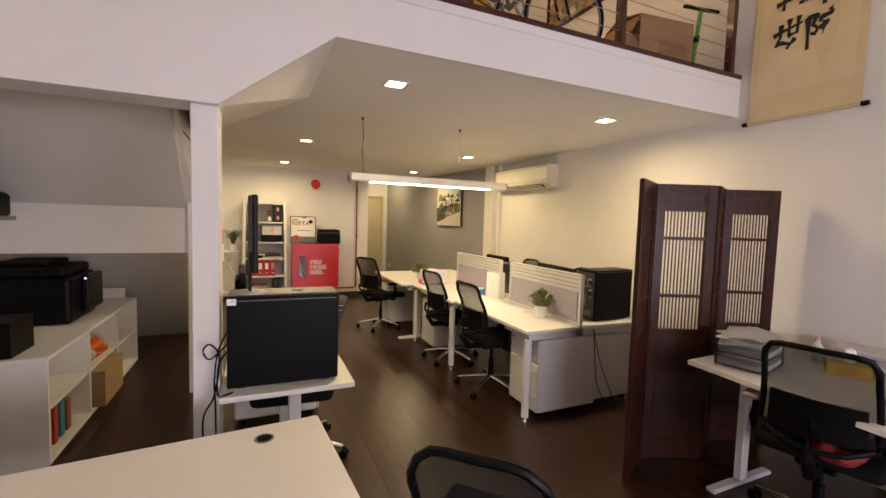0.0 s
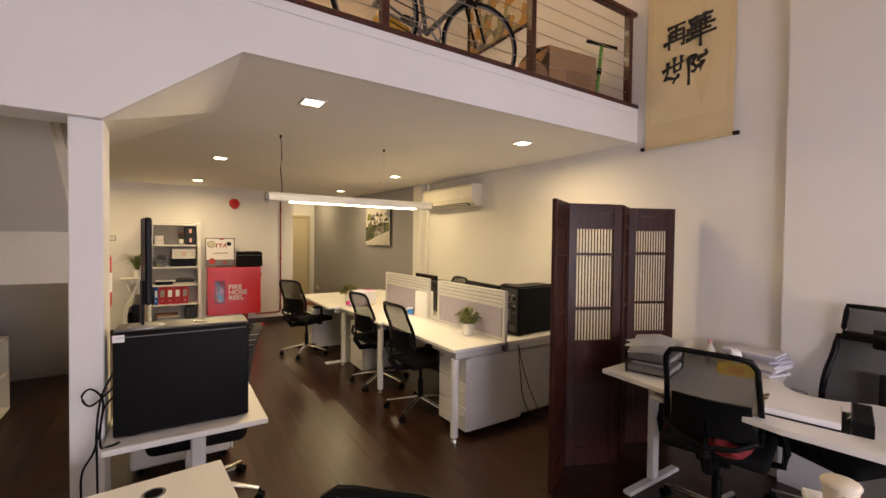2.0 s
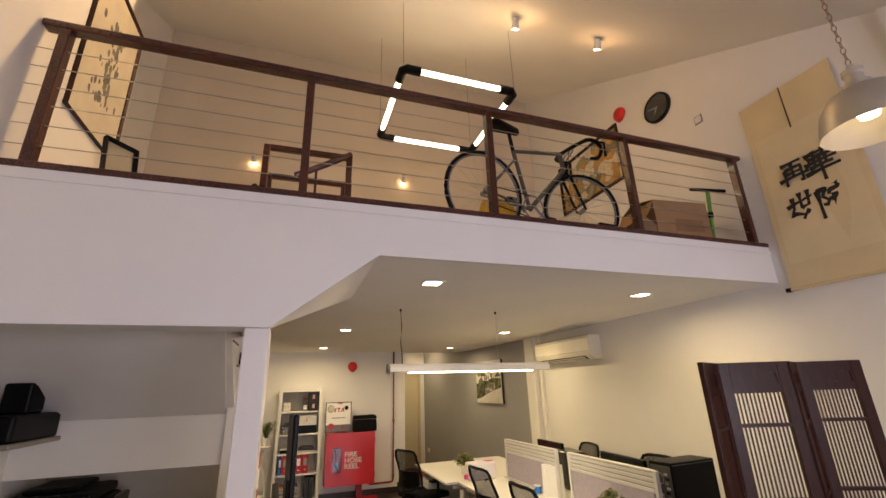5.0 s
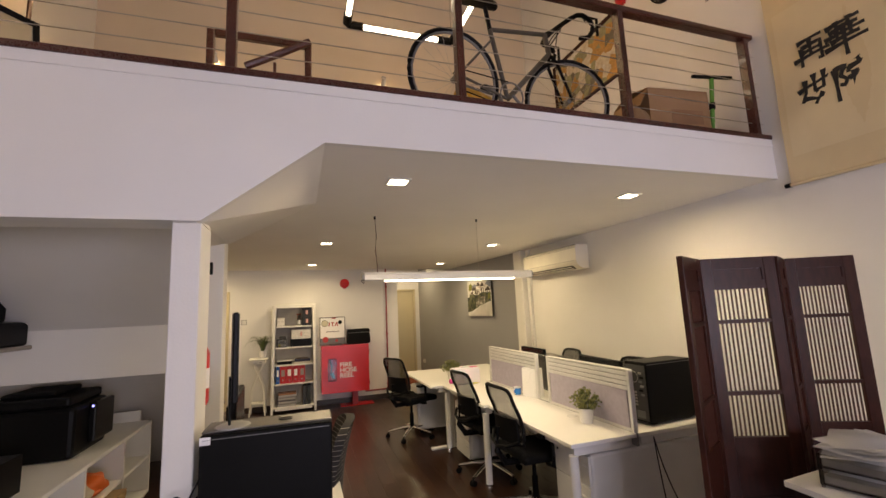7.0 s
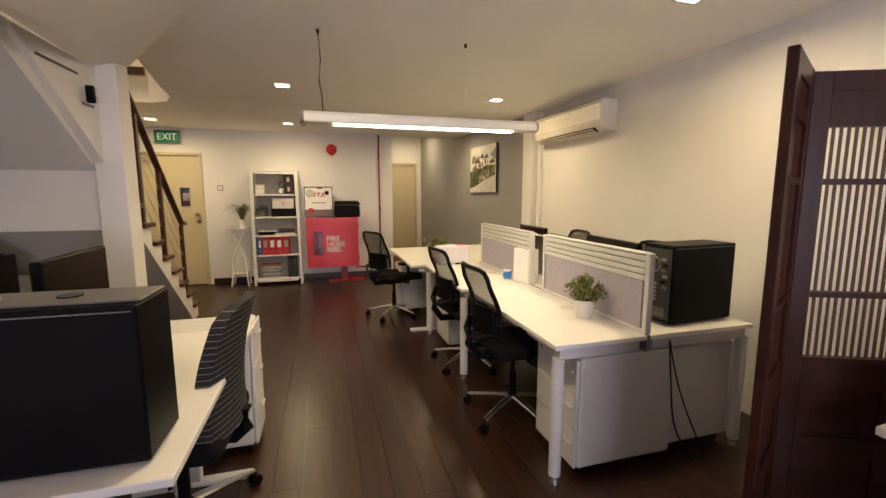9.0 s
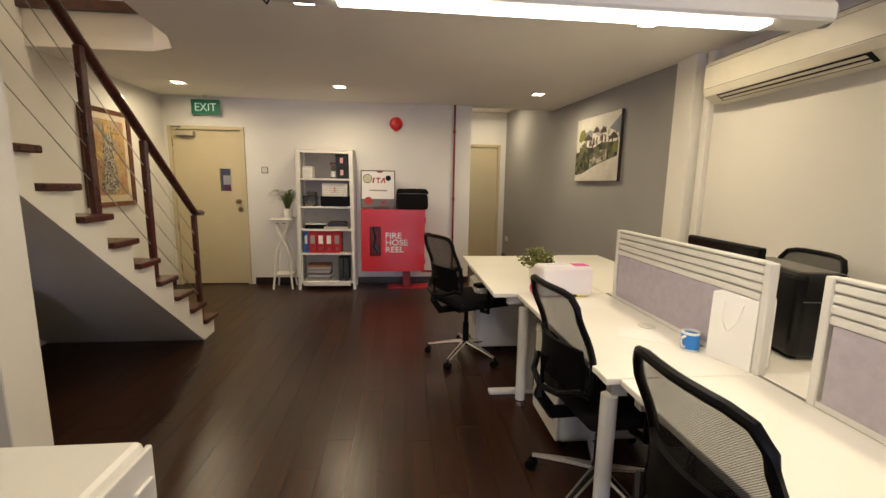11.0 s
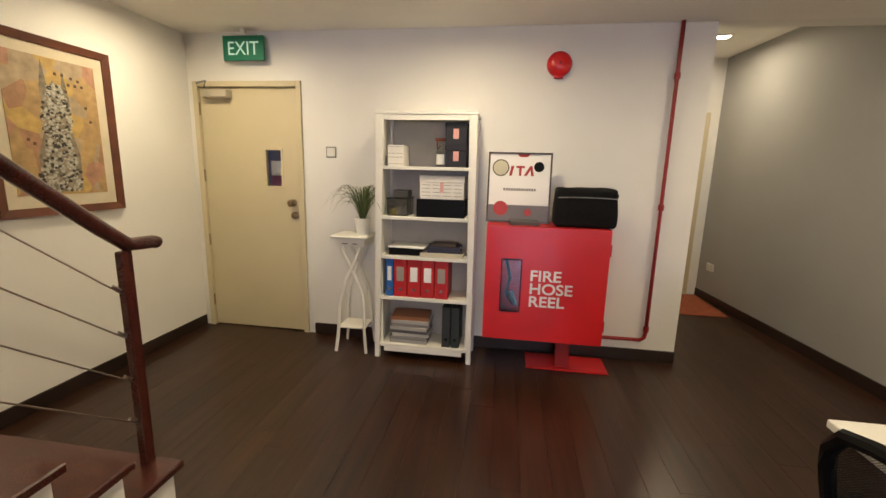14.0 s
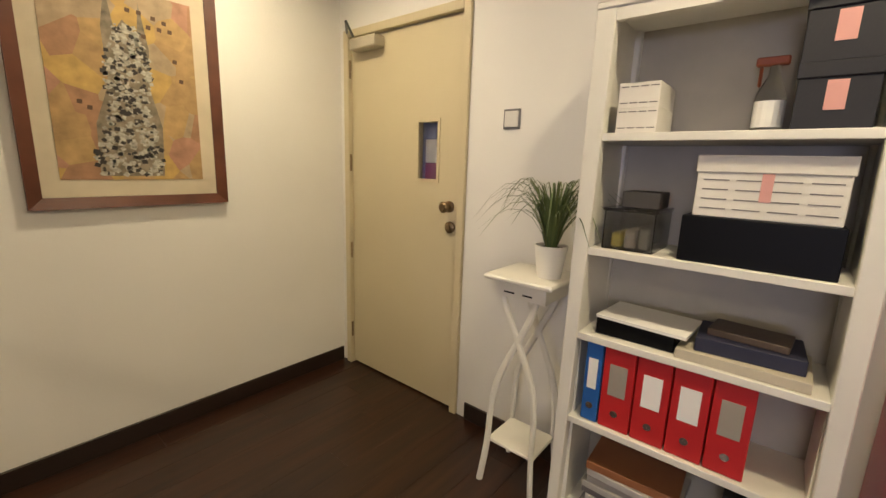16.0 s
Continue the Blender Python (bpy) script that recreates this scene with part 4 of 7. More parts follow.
def executive_chair():
    """Padded chair pushed in at the side desk, covered in pinstriped cloth."""
    d = base("executive_chair", pose(0.545, 3.02, 0, 0, 0, 86), "charcoal pinstriped padded office chair on a chrome star base", "office chair")
    star_base(d, CHROME, 0.33, 30)
    smooth(part("seat", box(-0.26, 0.26, -0.23, 0.25, 0.43, 0.53, 0.045, seg=3), BLACKFAB, d))
    m, nt, b = material("pinstripe_cloth")
    tc = nt.nodes.new("ShaderNodeTexCoord")
    sp = nt.nodes.new("ShaderNodeSeparateXYZ")
    link(nt, tc.outputs["Object"], sp.inputs[0])
    pp = nt.nodes.new("ShaderNodeMath")
    pp.operation = "PINGPONG"
    pp.inputs[1].default_value = 0.012
    link(nt, sp.outputs["Z"], pp.inputs[0])
    lt = nt.nodes.new("ShaderNodeMath")
    lt.operation = "LESS_THAN"
    lt.inputs[1].default_value = 0.0013
    link(nt, pp.outputs[0], lt.inputs[0])
    mx = nt.nodes.new("ShaderNodeMix")
    mx.data_type = "RGBA"
    mx.inputs[6].default_value, mx.inputs[7].default_value = (0.014, 0.012, 0.012, 1), (0.24, 0.22, 0.20, 1)
    link(nt, lt.outputs[0], mx.inputs[0])
    link(nt, mx.outputs[2], b.inputs["Base Color"])
    b.inputs["Roughness"].default_value = 0.85
    def bp(u, v):
        k = 2 * u - 1
        return (0.235 * k * (1 - 0.12 * v ** 3), -0.21 - 0.07 * v + 0.06 * k * k + 0.03 * math.sin(math.pi * v), 0.50 + 0.53 * v - 0.06 * k ** 4 * v)

    back = sheet(bp, 14, 12, 0.05)
    bmesh.ops.bevel(back, geom=[e for e in back.edges if len(e.link_faces) == 2 and e.calc_face_angle(0) > 1.0], offset=0.02, segments=3, affect="EDGES", profile=0.5)
    smooth(part("backrest", back, m, d, "charcoal pinstriped padded backrest"), 70)
    part("spine", tube([(0, -0.08, 0.42), (0, -0.22, 0.41), (0, -0.265, 0.45), (0, -0.262, 0.54)], 0.03, 8), BLACKPL, d)


executive_chair()

# ---- bench desks ----


def desk_top(name, x0, x1, y0, y1, label, z=0.74, group="white bench desks"):
    d = base(name, pose(0, 0, 0), label, "desk", group)
    part("tabletop", box(x0, x1, y0, y1, z - 0.026, z, 0.003), DESKTOP, d, "white laminate top")
    return d


def round_leg(d, x, y, z=0.66):
    leg = smooth(part("leg", cyl((x, y, 0.055), (x, y, z), 0.030, n=18), DESKLEG, d))
    smooth(part("foot", lathe([(0.026, 0.0), (0.028, 0.02), (0.024, 0.03), (0.024, 0.0549)], 16, Matrix.Translation((x, y, 0))), CHROME, leg, "chrome levelling foot"))
    return leg


def bench():
    xs = (2.195, 2.715, 2.735, 3.42)
    ys = (2.795, 4.045, 4.05, 5.205)
    for x0, x1, side in ((xs[0], xs[1], 0), (xs[2], xs[3], 1)):
        for y0, y1 in ((ys[0], ys[1]), (ys[2], ys[3])):
            x0 = xs[0] - (0.05 if y0 == ys[2] else 0) if not side else xs[2]
            d = desk_top("bench_desk", x0, x1, y0, y1, "white laminate bench desk on round white legs")
            part("frame_rail", boxes((x0 + 0.04, x1 - 0.02, y0 + 0.03, y0 + 0.07, 0.655, 0.713), (x0 + 0.04, x1 - 0.02, y1 - 0.07, y1 - 0.03, 0.655, 0.713), (x0 + 0.06, x0 + 0.09, y0 + 0.07, y1 - 0.07, 0.66, 0.713)), DESKLEG, d)
            lx = x0 + 0.035 if not side else x1 - 0.035
            round_leg(d, lx, y0 + 0.035)
            if y0 == ys[2]:
                round_leg(d, lx, y1 - 0.035)
            gx = x1 - 0.10 if not side else x0 + 0.10
            smooth(part("cable_grommet", lathe([(0.042, 0.0), (0.042, 0.0025), (0.034, 0.003), (0.0, 0.002)], 24, Matrix.Translation((gx, (y0 + y1) / 2 - 0.05, 0.7405))), GREYPL if side else DESKLEG, d))
    cable_tray = base("cable_tray", pose(0, 0, 0), "grey cable tray strip between the bench desks", "cable tray")
    part("tray", box(2.716, 2.734, 2.80, 5.20, 0.655, 0.738), GREYPL, cable_tray)


bench()


def partition(y0, y1):
    d = base("desk_partition", pose(2.725, (y0 + y1) / 2, 0.741), "low lilac fabric desk partition with a white slatted rail", "partition", "desk partitions")
    h = (y1 - y0) / 2
    fabric = surface("lilac_fabric", (0.44, 0.40, 0.47), 0.9, grain=0.06, scale=30, bump=0.3, bump_scale=400)
    part("fabric_panel", box(-0.014, 0.014, -h + 0.03, h - 0.03, 0.022, 0.27), fabric, d, "lilac fabric panel")
    for s in (-1, 1):
        part("end_post", box(-0.018, 0.018, s * h - 0.015, s * h + 0.015, 0.0, 0.415, 0.004), DESKLEG, d)
    part("bottom_rail", box(-0.016, 0.016, -h + 0.015, h - 0.015, 0.002, 0.022), DESKLEG, d)
    for i in range(4):
        z = 0.272 + 0.0335 * i
        part("slat", box(-0.017, 0.017, -h + 0.015, h - 0.015, z, z + 0.026, 0.004), DESKLEG, d)
    part("slat_core", box(-0.007, 0.007, -h + 0.016, h - 0.016, 0.2705, 0.405), surface("rail_core", (0.35, 0.34, 0.32), 0.5), d)
    part("top_cap", box(-0.019, 0.019, -h + 0.015, h - 0.015, 0.406, 0.417, 0.003), DESKLEG, d)


partition(2.82, 3.835)
partition(4.05, 5.09)


def end_desk(x0, x1, y0, y1):
    d = desk_top("end_desk", x0, x1, y0, y1, "white laminate desk at the end of the row")
    for y in (y0 + 0.04, y1 - 0.08):
        part("frame_rail", box(x0 + 0.10, x1 - 0.04, y, y + 0.04, 0.66, 0.713), DESKLEG, d)
    for y in (y0 + 0.14, y1 - 0.06):
        leg = part("leg", box(x0 + 0.26, x0 + 0.32, y - 0.025, y + 0.025, 0.03, 0.66, 0.006), DESKLEG, d)
        part("foot", box(x0 + 0.02, x0 + 0.58, y - 0.03, y + 0.03, 0.0, 0.03, 0.008), DESKLEG, leg)


end_desk(1.995, 2.70, 5.21, 6.57)
end_desk(2.706, 3.34, 5.21, 6.62)


def pedestal(m, label, w=0.40, dp=0.52, h=0.60, drawers=3, mat=None):
    d = base("drawer_pedestal", m, label, "drawer unit", "white drawer pedestals")
    mat = mat or DESKLEG
    part("body", box(-w / 2, w / 2, -dp / 2 + 0.018, dp / 2, 0.05, h, 0.02, seg=2), mat, d)
    z = 0.058
    hs = [(h - 0.066) / drawers] * drawers
    for k, hh in enumerate(hs):
        dr = part("drawer", box(-w / 2 + 0.004, w / 2 - 0.004, -dp / 2, -dp / 2 + 0.017, z, z + hh - 0.005, 0.004), mat, d)
        part("handle", box(w / 2 - 0.10, w / 2 - 0.03, -dp / 2 - 0.012, -dp / 2 - 0.0005, z + hh * 0.6, z + hh * 0.6 + 0.012, 0.003), mat, dr)
        z += hh
    smooth(part("lock", cyl((-w / 2 + 0.05, -dp / 2 - 0.004, h - 0.05), (-w / 2 + 0.05, -dp / 2 + 0.001, h - 0.05), 0.010, n=12), CHROME, d))
    for sx in (-1, 1):
        for sy in (-1, 1):
            x, y = sx * (w / 2 - 0.05), sy * (dp / 2 - 0.06)
            bm = bmesh.new()
            add_cyl(bm, (x - 0.012, y, 0.022), (x + 0.012, y, 0.022), 0.022, n=12)
            add_cyl(bm, (x, y, 0.02), (x, y, 0.055), 0.008, n=8)
            part("caster", bm, BLACKPL, d)


pedestal(pose(2.64, 3.03, 0, 0, 0, -90), "white metal drawer pedestal under the bench desk", w=0.40, dp=0.60, h=0.645)
pedestal(pose(3.185, 3.09, 0, 0, 0, 90), "white metal drawer pedestal under the bench desk", w=0.42, dp=0.46, h=0.62)
pedestal(pose(2.50, 4.90, 0, 0, 0, -90), "white metal drawer pedestal under the bench desk")
pedestal(pose(2.30, 6.22, 0, 0, 0, -90), "white metal drawer pedestal under the end desk", w=0.38)

# ---- folding screen ----


def folding_screen():
    d = base("folding_screen", pose(0, 0, 0), "dark red-brown wooden folding screen with slatted panels", "folding screen")
    paper = surface("screen_slat", (0.060, 0.018, 0.012), 0.4)
    pts = [(2.37, 1.985), (2.70, 2.16), (3.08, 2.00), (3.37, 2.145), (3.72, 1.97)]
    H, T = 1.84, 0.028
    for (ax, ay), (bx, by) in zip(pts, pts[1:]):
        w = math.hypot(bx - ax, by - ay) - 0.006
        rot = math.degrees(math.atan2(by - ay, bx - ax))
        s = 0.065
        rails = [(0.004, 0.12), (0.52, 0.58), (0.78, 0.885), (1.098, 1.118), (1.479, 1.499), (1.665, 1.70), (1.79, H)]
        leaf = part("stile", box(0.003, s, -T / 2, T / 2, 0.0, H, 0.003), DARKWOOD, d, "dark stained wooden stile")
        leaf.matrix_local = pose(ax, ay, 0, 0, 0, rot)
        part("stile", box(w - s, w, -T / 2, T / 2, 0.0, H, 0.003), DARKWOOD, leaf)
        for z0, z1 in rails:
            part("rail", box(s, w - s, -T / 2 + 0.002, T / 2 - 0.002, z0, z1), DARKWOOD, leaf)
        for z0, z1 in ((0.12, 0.52), (0.58, 0.78), (1.70, 1.79)):
            part("infill_board", box(s, w - s, -0.006, 0.006, z0, z1), DARKWOOD, leaf)
            part("moulding", boxes((s, s + 0.012, -0.012, -0.0062, z0, z1), (w - s - 0.012, w - s, -0.012, -0.0062, z0, z1), (s + 0.012, w - s - 0.012, -0.012, -0.0062, z0, z0 + 0.012), (s + 0.012, w - s - 0.012, -0.012, -0.0062, z1 - 0.012, z1)), DARKWOOD, leaf)
        n = 12
        gap = (w - 2 * s) / n
        for i in range(n):
            x = s + gap * (i + 0.5)
            if i:
                part("slat", box(s + gap * i - 0.0040, s + gap * i + 0.0040, -0.003, 0.003, 0.885, 1.665), paper, leaf)


folding_screen()

# ---- end wall: bookcase, plant stand, things on the hose cabinet ----


def item(name, m, bm, mat, label, category, group=""):
    """A thing in one piece."""
    return tagged(placed(part(name, bm, mat), m), label, category, group)


def bookcase():
    d = base("bookcase", pose(0.455, 8.20, 0), "white painted wooden bookcase, shelves well filled", "bookcase")
    w, dp, h = 0.355, 0.30, 1.815
    for s in (-1, 1):
        for y0, y1 in ((0.0, 0.045), (dp - 0.045, dp)):
            bm = box(min(s * w, s * (w - 0.058)), max(s * w, s * (w - 0.058)), y0, y1, 0.0, h - 0.02, 0.003)
            for v in bm.verts:
                if v.co.z < 0.05:
                    v.co.x += s * 0.014
                    if abs(v.co.x) < w - 0.02:
                        v.co.x += s * 0.022
            part("post", bm, WHITEWOOD, d)
        part("side_panel", box(s * (w - 0.03) - 0.008, s * (w - 0.03) + 0.008, 0.045, dp - 0.045, 0.10, h - 0.02), WHITEWOOD, d)
    part("top", box(-w - 0.002, w + 0.002, -0.002, dp + 0.002, h - 0.02, h, 0.004), WHITEWOOD, d)
    curve = [(0.0, 0.036), (0.18, 0.035), (0.34, 0.030), (0.46, 0.020), (0.52, 0.022), (0.64, 0.022), (0.74, 0.015), (0.86, 0.009), (1.0, 0.008)]
    crest = [(-w, h + 0.0005), (w, h + 0.0005)] + [(w * u, h + k) for u, k in curve[::-1]] + [(-w * u, h + k) for u, k in curve[1:]]
    part("crest", prism(crest, "y", -0.001, 0.020), WHITEWOOD, d, "scalloped white crest rail")
    part("top_rail", box(-w + 0.058, w - 0.058, 0.004, 0.026, h - 0.055, h - 0.0205), WHITEWOOD, d)
    part("bottom_rail", box(-w + 0.058, w - 0.058, 0.006, 0.026, 0.055, 0.088), WHITEWOOD, d)
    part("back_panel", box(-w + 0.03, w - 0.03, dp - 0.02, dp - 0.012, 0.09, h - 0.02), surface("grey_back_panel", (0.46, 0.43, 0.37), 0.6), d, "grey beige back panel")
    for z in (0.113, 0.488, 0.800, 1.092, 1.447):
        part("shelf", box(-w + 0.022, w - 0.022, 0.008, dp - 0.021, z - 0.024, z, 0.002), WHITEWOOD, d)


bookcase()
Y0 = 8.215
CARD = surface("white_card", (0.76, 0.73, 0.68), 0.7, grain=0.05, scale=8)
PINK = surface("pink_label", (0.70, 0.36, 0.33), 0.7)
NAVY = surface("navy_card", (0.011, 0.011, 0.017), 0.6)
PAPER = surface("paper_white", (0.86, 0.85, 0.83), 0.8, grain=0.02)
BARS = surface("print_grey", (0.20, 0.19, 0.19), 0.8)


def carton(m, w, dp, h, mat, label, lid=0.0, group="", stripes=0, badge=None, tag=0.4):
    d = base("storage_box", m, label, "box", group)
    part("body", box(-w / 2, w / 2, 0, dp, 0, h - lid, 0.002), mat, d)
    if lid:
        part("lid", box(-w / 2 - 0.004, w / 2 + 0.004, -0.004, dp + 0.004, h - lid, h, 0.002), mat, d)
    for i in range(stripes):
        z = (h - lid) * (0.18 + 0.64 * i / max(1, stripes - 1))
        part("print_line", boxes(*[(-w / 2 + w * (0.05 + 0.24 * k), -w / 2 + w * (0.05 + 0.24 * k + 0.19), -0.0012, -0.0004, z, z + 0.003) for k in range(4)]), BARS, d)
    if badge:
        part("label_tag", box(-w * tag / 2, w * tag / 2, -0.0016, -0.0004, h * 0.28, h * 0.72), badge, d, "pale pink label")
    return d


carton(pose(0.235, Y0 + 0.02, 1.448), 0.115, 0.18, 0.072, CARD, "small white carton on the top shelf", stripes=2, group="small cartons")
carton(pose(0.232, Y0 + 0.03, 1.5205), 0.115, 0.18, 0.072, CARD, "small white carton on the top shelf", stripes=2, group="small cartons")
carton(pose(0.665, Y0 + 0.015, 1.448), 0.145, 0.21, 0.150, NAVY, "dark box with a pink label", 0.035, "dark labelled boxes", badge=PINK, tag=0.26)
carton(pose(0.662, Y0 + 0.02, 1.5985), 0.145, 0.21, 0.150, NAVY, "dark box with a pink label", 0.035, "dark labelled boxes", badge=PINK, tag=0.26)


def spray_bottle():
    d = base("spray_bottle", pose(0.535, Y0 + 0.19, 1.4475), "clear spray bottle with an orange trigger", "bottle")
    smooth(part("bottle", lathe([(0.0, 0), (0.034, 0.002), (0.036, 0.02), (0.036, 0.11), (0.014, 0.16), (0.012, 0.185)], 18), glassy("clear_plastic", (0.9, 0.9, 0.88), 0.15), d))
    part("label_wrap", cyl((0, 0, 0.02), (0, 0, 0.09), 0.0368, n=18), PAPER, d)
    part("trigger_head", boxes((-0.045, 0.03, -0.013, 0.013, 0.185, 0.208), (-0.035, -0.027, -0.008, 0.008, 0.13, 0.185), bevel=0.004), surface("orange_trigger", (0.36, 0.09, 0.04), 0.5), d, "dull orange trigger head")


spray_bottle()
carton(pose(0.565, Y0 + 0.01, 1.093), 0.345, 0.24, 0.128, BLACKPL, "black plastic storage bin")
carton(pose(0.570, Y0 + 0.03, 1.2215), 0.315, 0.21, 0.165, CARD, "white lidded document box with printed lines", 0.045, stripes=4, badge=PINK, tag=0.08)


def tub():
    d = base("plastic_tub", pose(0.250, Y0 + 0.02, 1.0925), "clear plastic tub with small things inside", "tub")
    cp = glassy("tub_plastic", (0.86, 0.86, 0.82), 0.2)
    part("tub_wall", boxes((-0.075, -0.072, 0, 0.2, 0.003, 0.12), (0.072, 0.075, 0, 0.2, 0.003, 0.12), (-0.072, 0.072, 0, 0.003, 0.003, 0.12), (-0.072, 0.072, 0.197, 0.2, 0.003, 0.12), (-0.075, 0.075, 0, 0.2, 0, 0.003)), cp, d)
    part("lid", box(-0.08, 0.08, -0.005, 0.205, 0.1205, 0.130, 0.002), cp, d)
    for i, c in enumerate(((0.6, 0.5, 0.1), (0.5, 0.45, 0.38), (0.3, 0.28, 0.25))):
        part("contents", box(-0.055 + 0.04 * i, -0.02 + 0.04 * i, 0.02, 0.14, 0.0035, 0.05 + 0.012 * i, 0.006), surface("contents", c, 0.6), d)


tub()
carton(pose(0.265, Y0 + 0.06, 1.224), 0.11, 0.12, 0.05, surface("dark_card", (0.06, 0.055, 0.05), 0.6), "small dark box on the tub")
carton(pose(0.300, Y0 + 0.03, 0.801), 0.235, 0.20, 0.055, BLACKPL, "flat black box on the middle shelf")
item("paper_ream", pose(0.315, Y0 + 0.02, 0.8565, 0, 0, -4), box(-0.135, 0.135, 0, 0.20, 0, 0.010), PAPER, "thin stack of white paper", "paper")
carton(pose(0.580, Y0 + 0.005, 0.801), 0.31, 0.22, 0.030, surface("cream_card", (0.55, 0.50, 0.40), 0.7), "cream shallow card tray on the shelf")
carton(pose(0.595, Y0 + 0.03, 0.832, 0, 0, 3), 0.25, 0.18, 0.042, surface("navy_bag", (0.02, 0.022, 0.05), 0.6), "dark blue folded pouch in the tray")
carton(pose(0.585, Y0 + 0.06, 0.8745, 0, 0, -5), 0.19, 0.12, 0.02, surface("brown_wallet", (0.09, 0.06, 0.04), 0.5), "brown flat wallet lying on the tray")


GREYTAG = surface("grey_tag", (0.34, 0.31, 0.27), 0.7)


def binder(x, w, h, mat, label, z=0.489, tag=True, group="ring binders on the shelf", paper=PAPER):
    d = base("ring_binder", pose(x, Y0 + 0.01, z), label, "binder", group)
    part("cover", box(-w / 2, w / 2, 0, 0.24, 0, h, 0.003), mat, d)
    if tag:
        part("spine_label", box(-w * 0.28, w * 0.28, -0.0015, -0.0003, h * 0.42, h * 0.80), paper, d, "pale spine label")
    smooth(part("finger_ring", cyl((0, -0.002, h * 0.2), (0, 0.0005, h * 0.2), 0.012, n=14), CHROME if tag else BLACKPL, d))


REDBOARD = surface("red_board", (0.50, 0.016, 0.018), 0.45)
binder(0.195, 0.055, 0.285, surface("blue_board", (0.02, 0.12, 0.42), 0.45), "blue ring binder with a white label")
for i in range(4):
    binder(0.277 + 0.103 * i, 0.098, 0.285, REDBOARD, "red ring binder with a white label" if i in (1, 2) else "red ring binder with a grey label", paper=PAPER if i in (1, 2) else GREYTAG)
binder(0.630, 0.062, 0.315, surface("charcoal_board", (0.03, 0.032, 0.032), 0.5), "charcoal ring binder on the bottom shelf", 0.114, False, "dark binders")
binder(0.698, 0.062, 0.315, surface("charcoal_green_board", (0.025, 0.030, 0.028), 0.5), "dark greenish ring binder on the bottom shelf", 0.114, False, "dark binders")


def magazines():
    z = 0.114
    rnd = random.Random(4)
    cols = [(0.35, 0.34, 0.33), (0.22, 0.21, 0.21), (0.5, 0.48, 0.45), (0.15, 0.14, 0.15), (0.42, 0.40, 0.38), (0.3, 0.28, 0.27), (0.45, 0.43, 0.42), (0.30, 0.12, 0.05)]
    for i, c in enumerate(cols):
        t = 0.026 if i < 7 else 0.030
        item("magazine", pose(0.345 + rnd.uniform(-0.012, 0.012), Y0 + 0.02 + rnd.uniform(0, 0.015), z, 0, 0, rnd.uniform(-4, 4)), box(-0.145, 0.145, 0, 0.20, 0, t - 0.001, 0.002), surface("magazine_cover", c, 0.45), "worn magazine in a stack" if i < 7 else "rust-coloured folder on the magazines", "magazine", "stacked magazines")
        z += t


magazines()


def plant_stand():
    d = base("plant_stand", pose(-0.12, 8.36, 0), "small white three-legged plant stand with curved legs", "plant stand")
    part("top", box(-0.145, 0.145, -0.14, 0.14, 0.905, 0.925, 0.006), WHITEWOOD, d)
    part("apron", boxes((-0.115, 0.115, -0.115, -0.105, 0.845, 0.905), (-0.115, 0.115, 0.105, 0.115, 0.845, 0.905), (-0.115, -0.105, -0.105, 0.105, 0.845, 0.905), (0.105, 0.115, -0.105, 0.105, 0.845, 0.905)), WHITEWOOD, d)
    part("apron_cutout", boxes((-0.06, -0.015, -0.1168, -0.1152, 0.862, 0.868), (0.02, 0.06, -0.1168, -0.1152, 0.862, 0.868)), BLACKPL, d)
    for sx, sy in ((-1, -1), (1, -1), (-1, 1), (1, 1)):
        pts = flowing([(sx * 0.075, sy * 0.10, 0.90), (sx * 0.060, sy * 0.095, 0.80), (0.0, sy * 0.085, 0.66), (-sx * 0.070, sy * 0.085, 0.50), (-sx * 0.098, sy * 0.095, 0.36), (-sx * 0.104, sy * 0.105, 0.18), (-sx * 0.122, sy * 0.12, 0.0)], 4)
        smooth(part("leg", tube(pts, 0.011, 8, flat=1.3), WHITEWOOD, d))
    part("lower_shelf", box(-0.108, 0.108, -0.10, 0.10, 0.185, 0.20, 0.004), WHITEWOOD, d)


plant_stand()


def leaf_material(name, a, b):
    m, nt, p = material(name)
    g, mx = nt.nodes.new("ShaderNodeNewGeometry"), nt.nodes.new("ShaderNodeMix")
    mx.data_type = "RGBA"
    mx.inputs[6].default_value, mx.inputs[7].default_value = (*a, 1), (*b, 1)
    link(nt, g.outputs["Random Per Island"], mx.inputs[0])
    link(nt, mx.outputs[2], p.inputs["Base Color"])
    p.inputs["Roughness"].default_value = 0.55
    return m


POT = surface("white_ceramic", (0.80, 0.78, 0.73), 0.3, grain=0.02)
SOIL = surface("soil", (0.03, 0.02, 0.013), 0.95)


def pot(d, r, h):
    smooth(part("pot", lathe([(0.0, 0), (r * 0.74, 0), (r, h), (r * 0.92, h), (r * 0.88, h - 0.018), (0, h - 0.018)], 28), POT, d, "white ceramic pot"))
    part("soil", cyl((0, 0, h - 0.0175), (0, 0, h - 0.012), r * 0.86, n=20), SOIL, d)


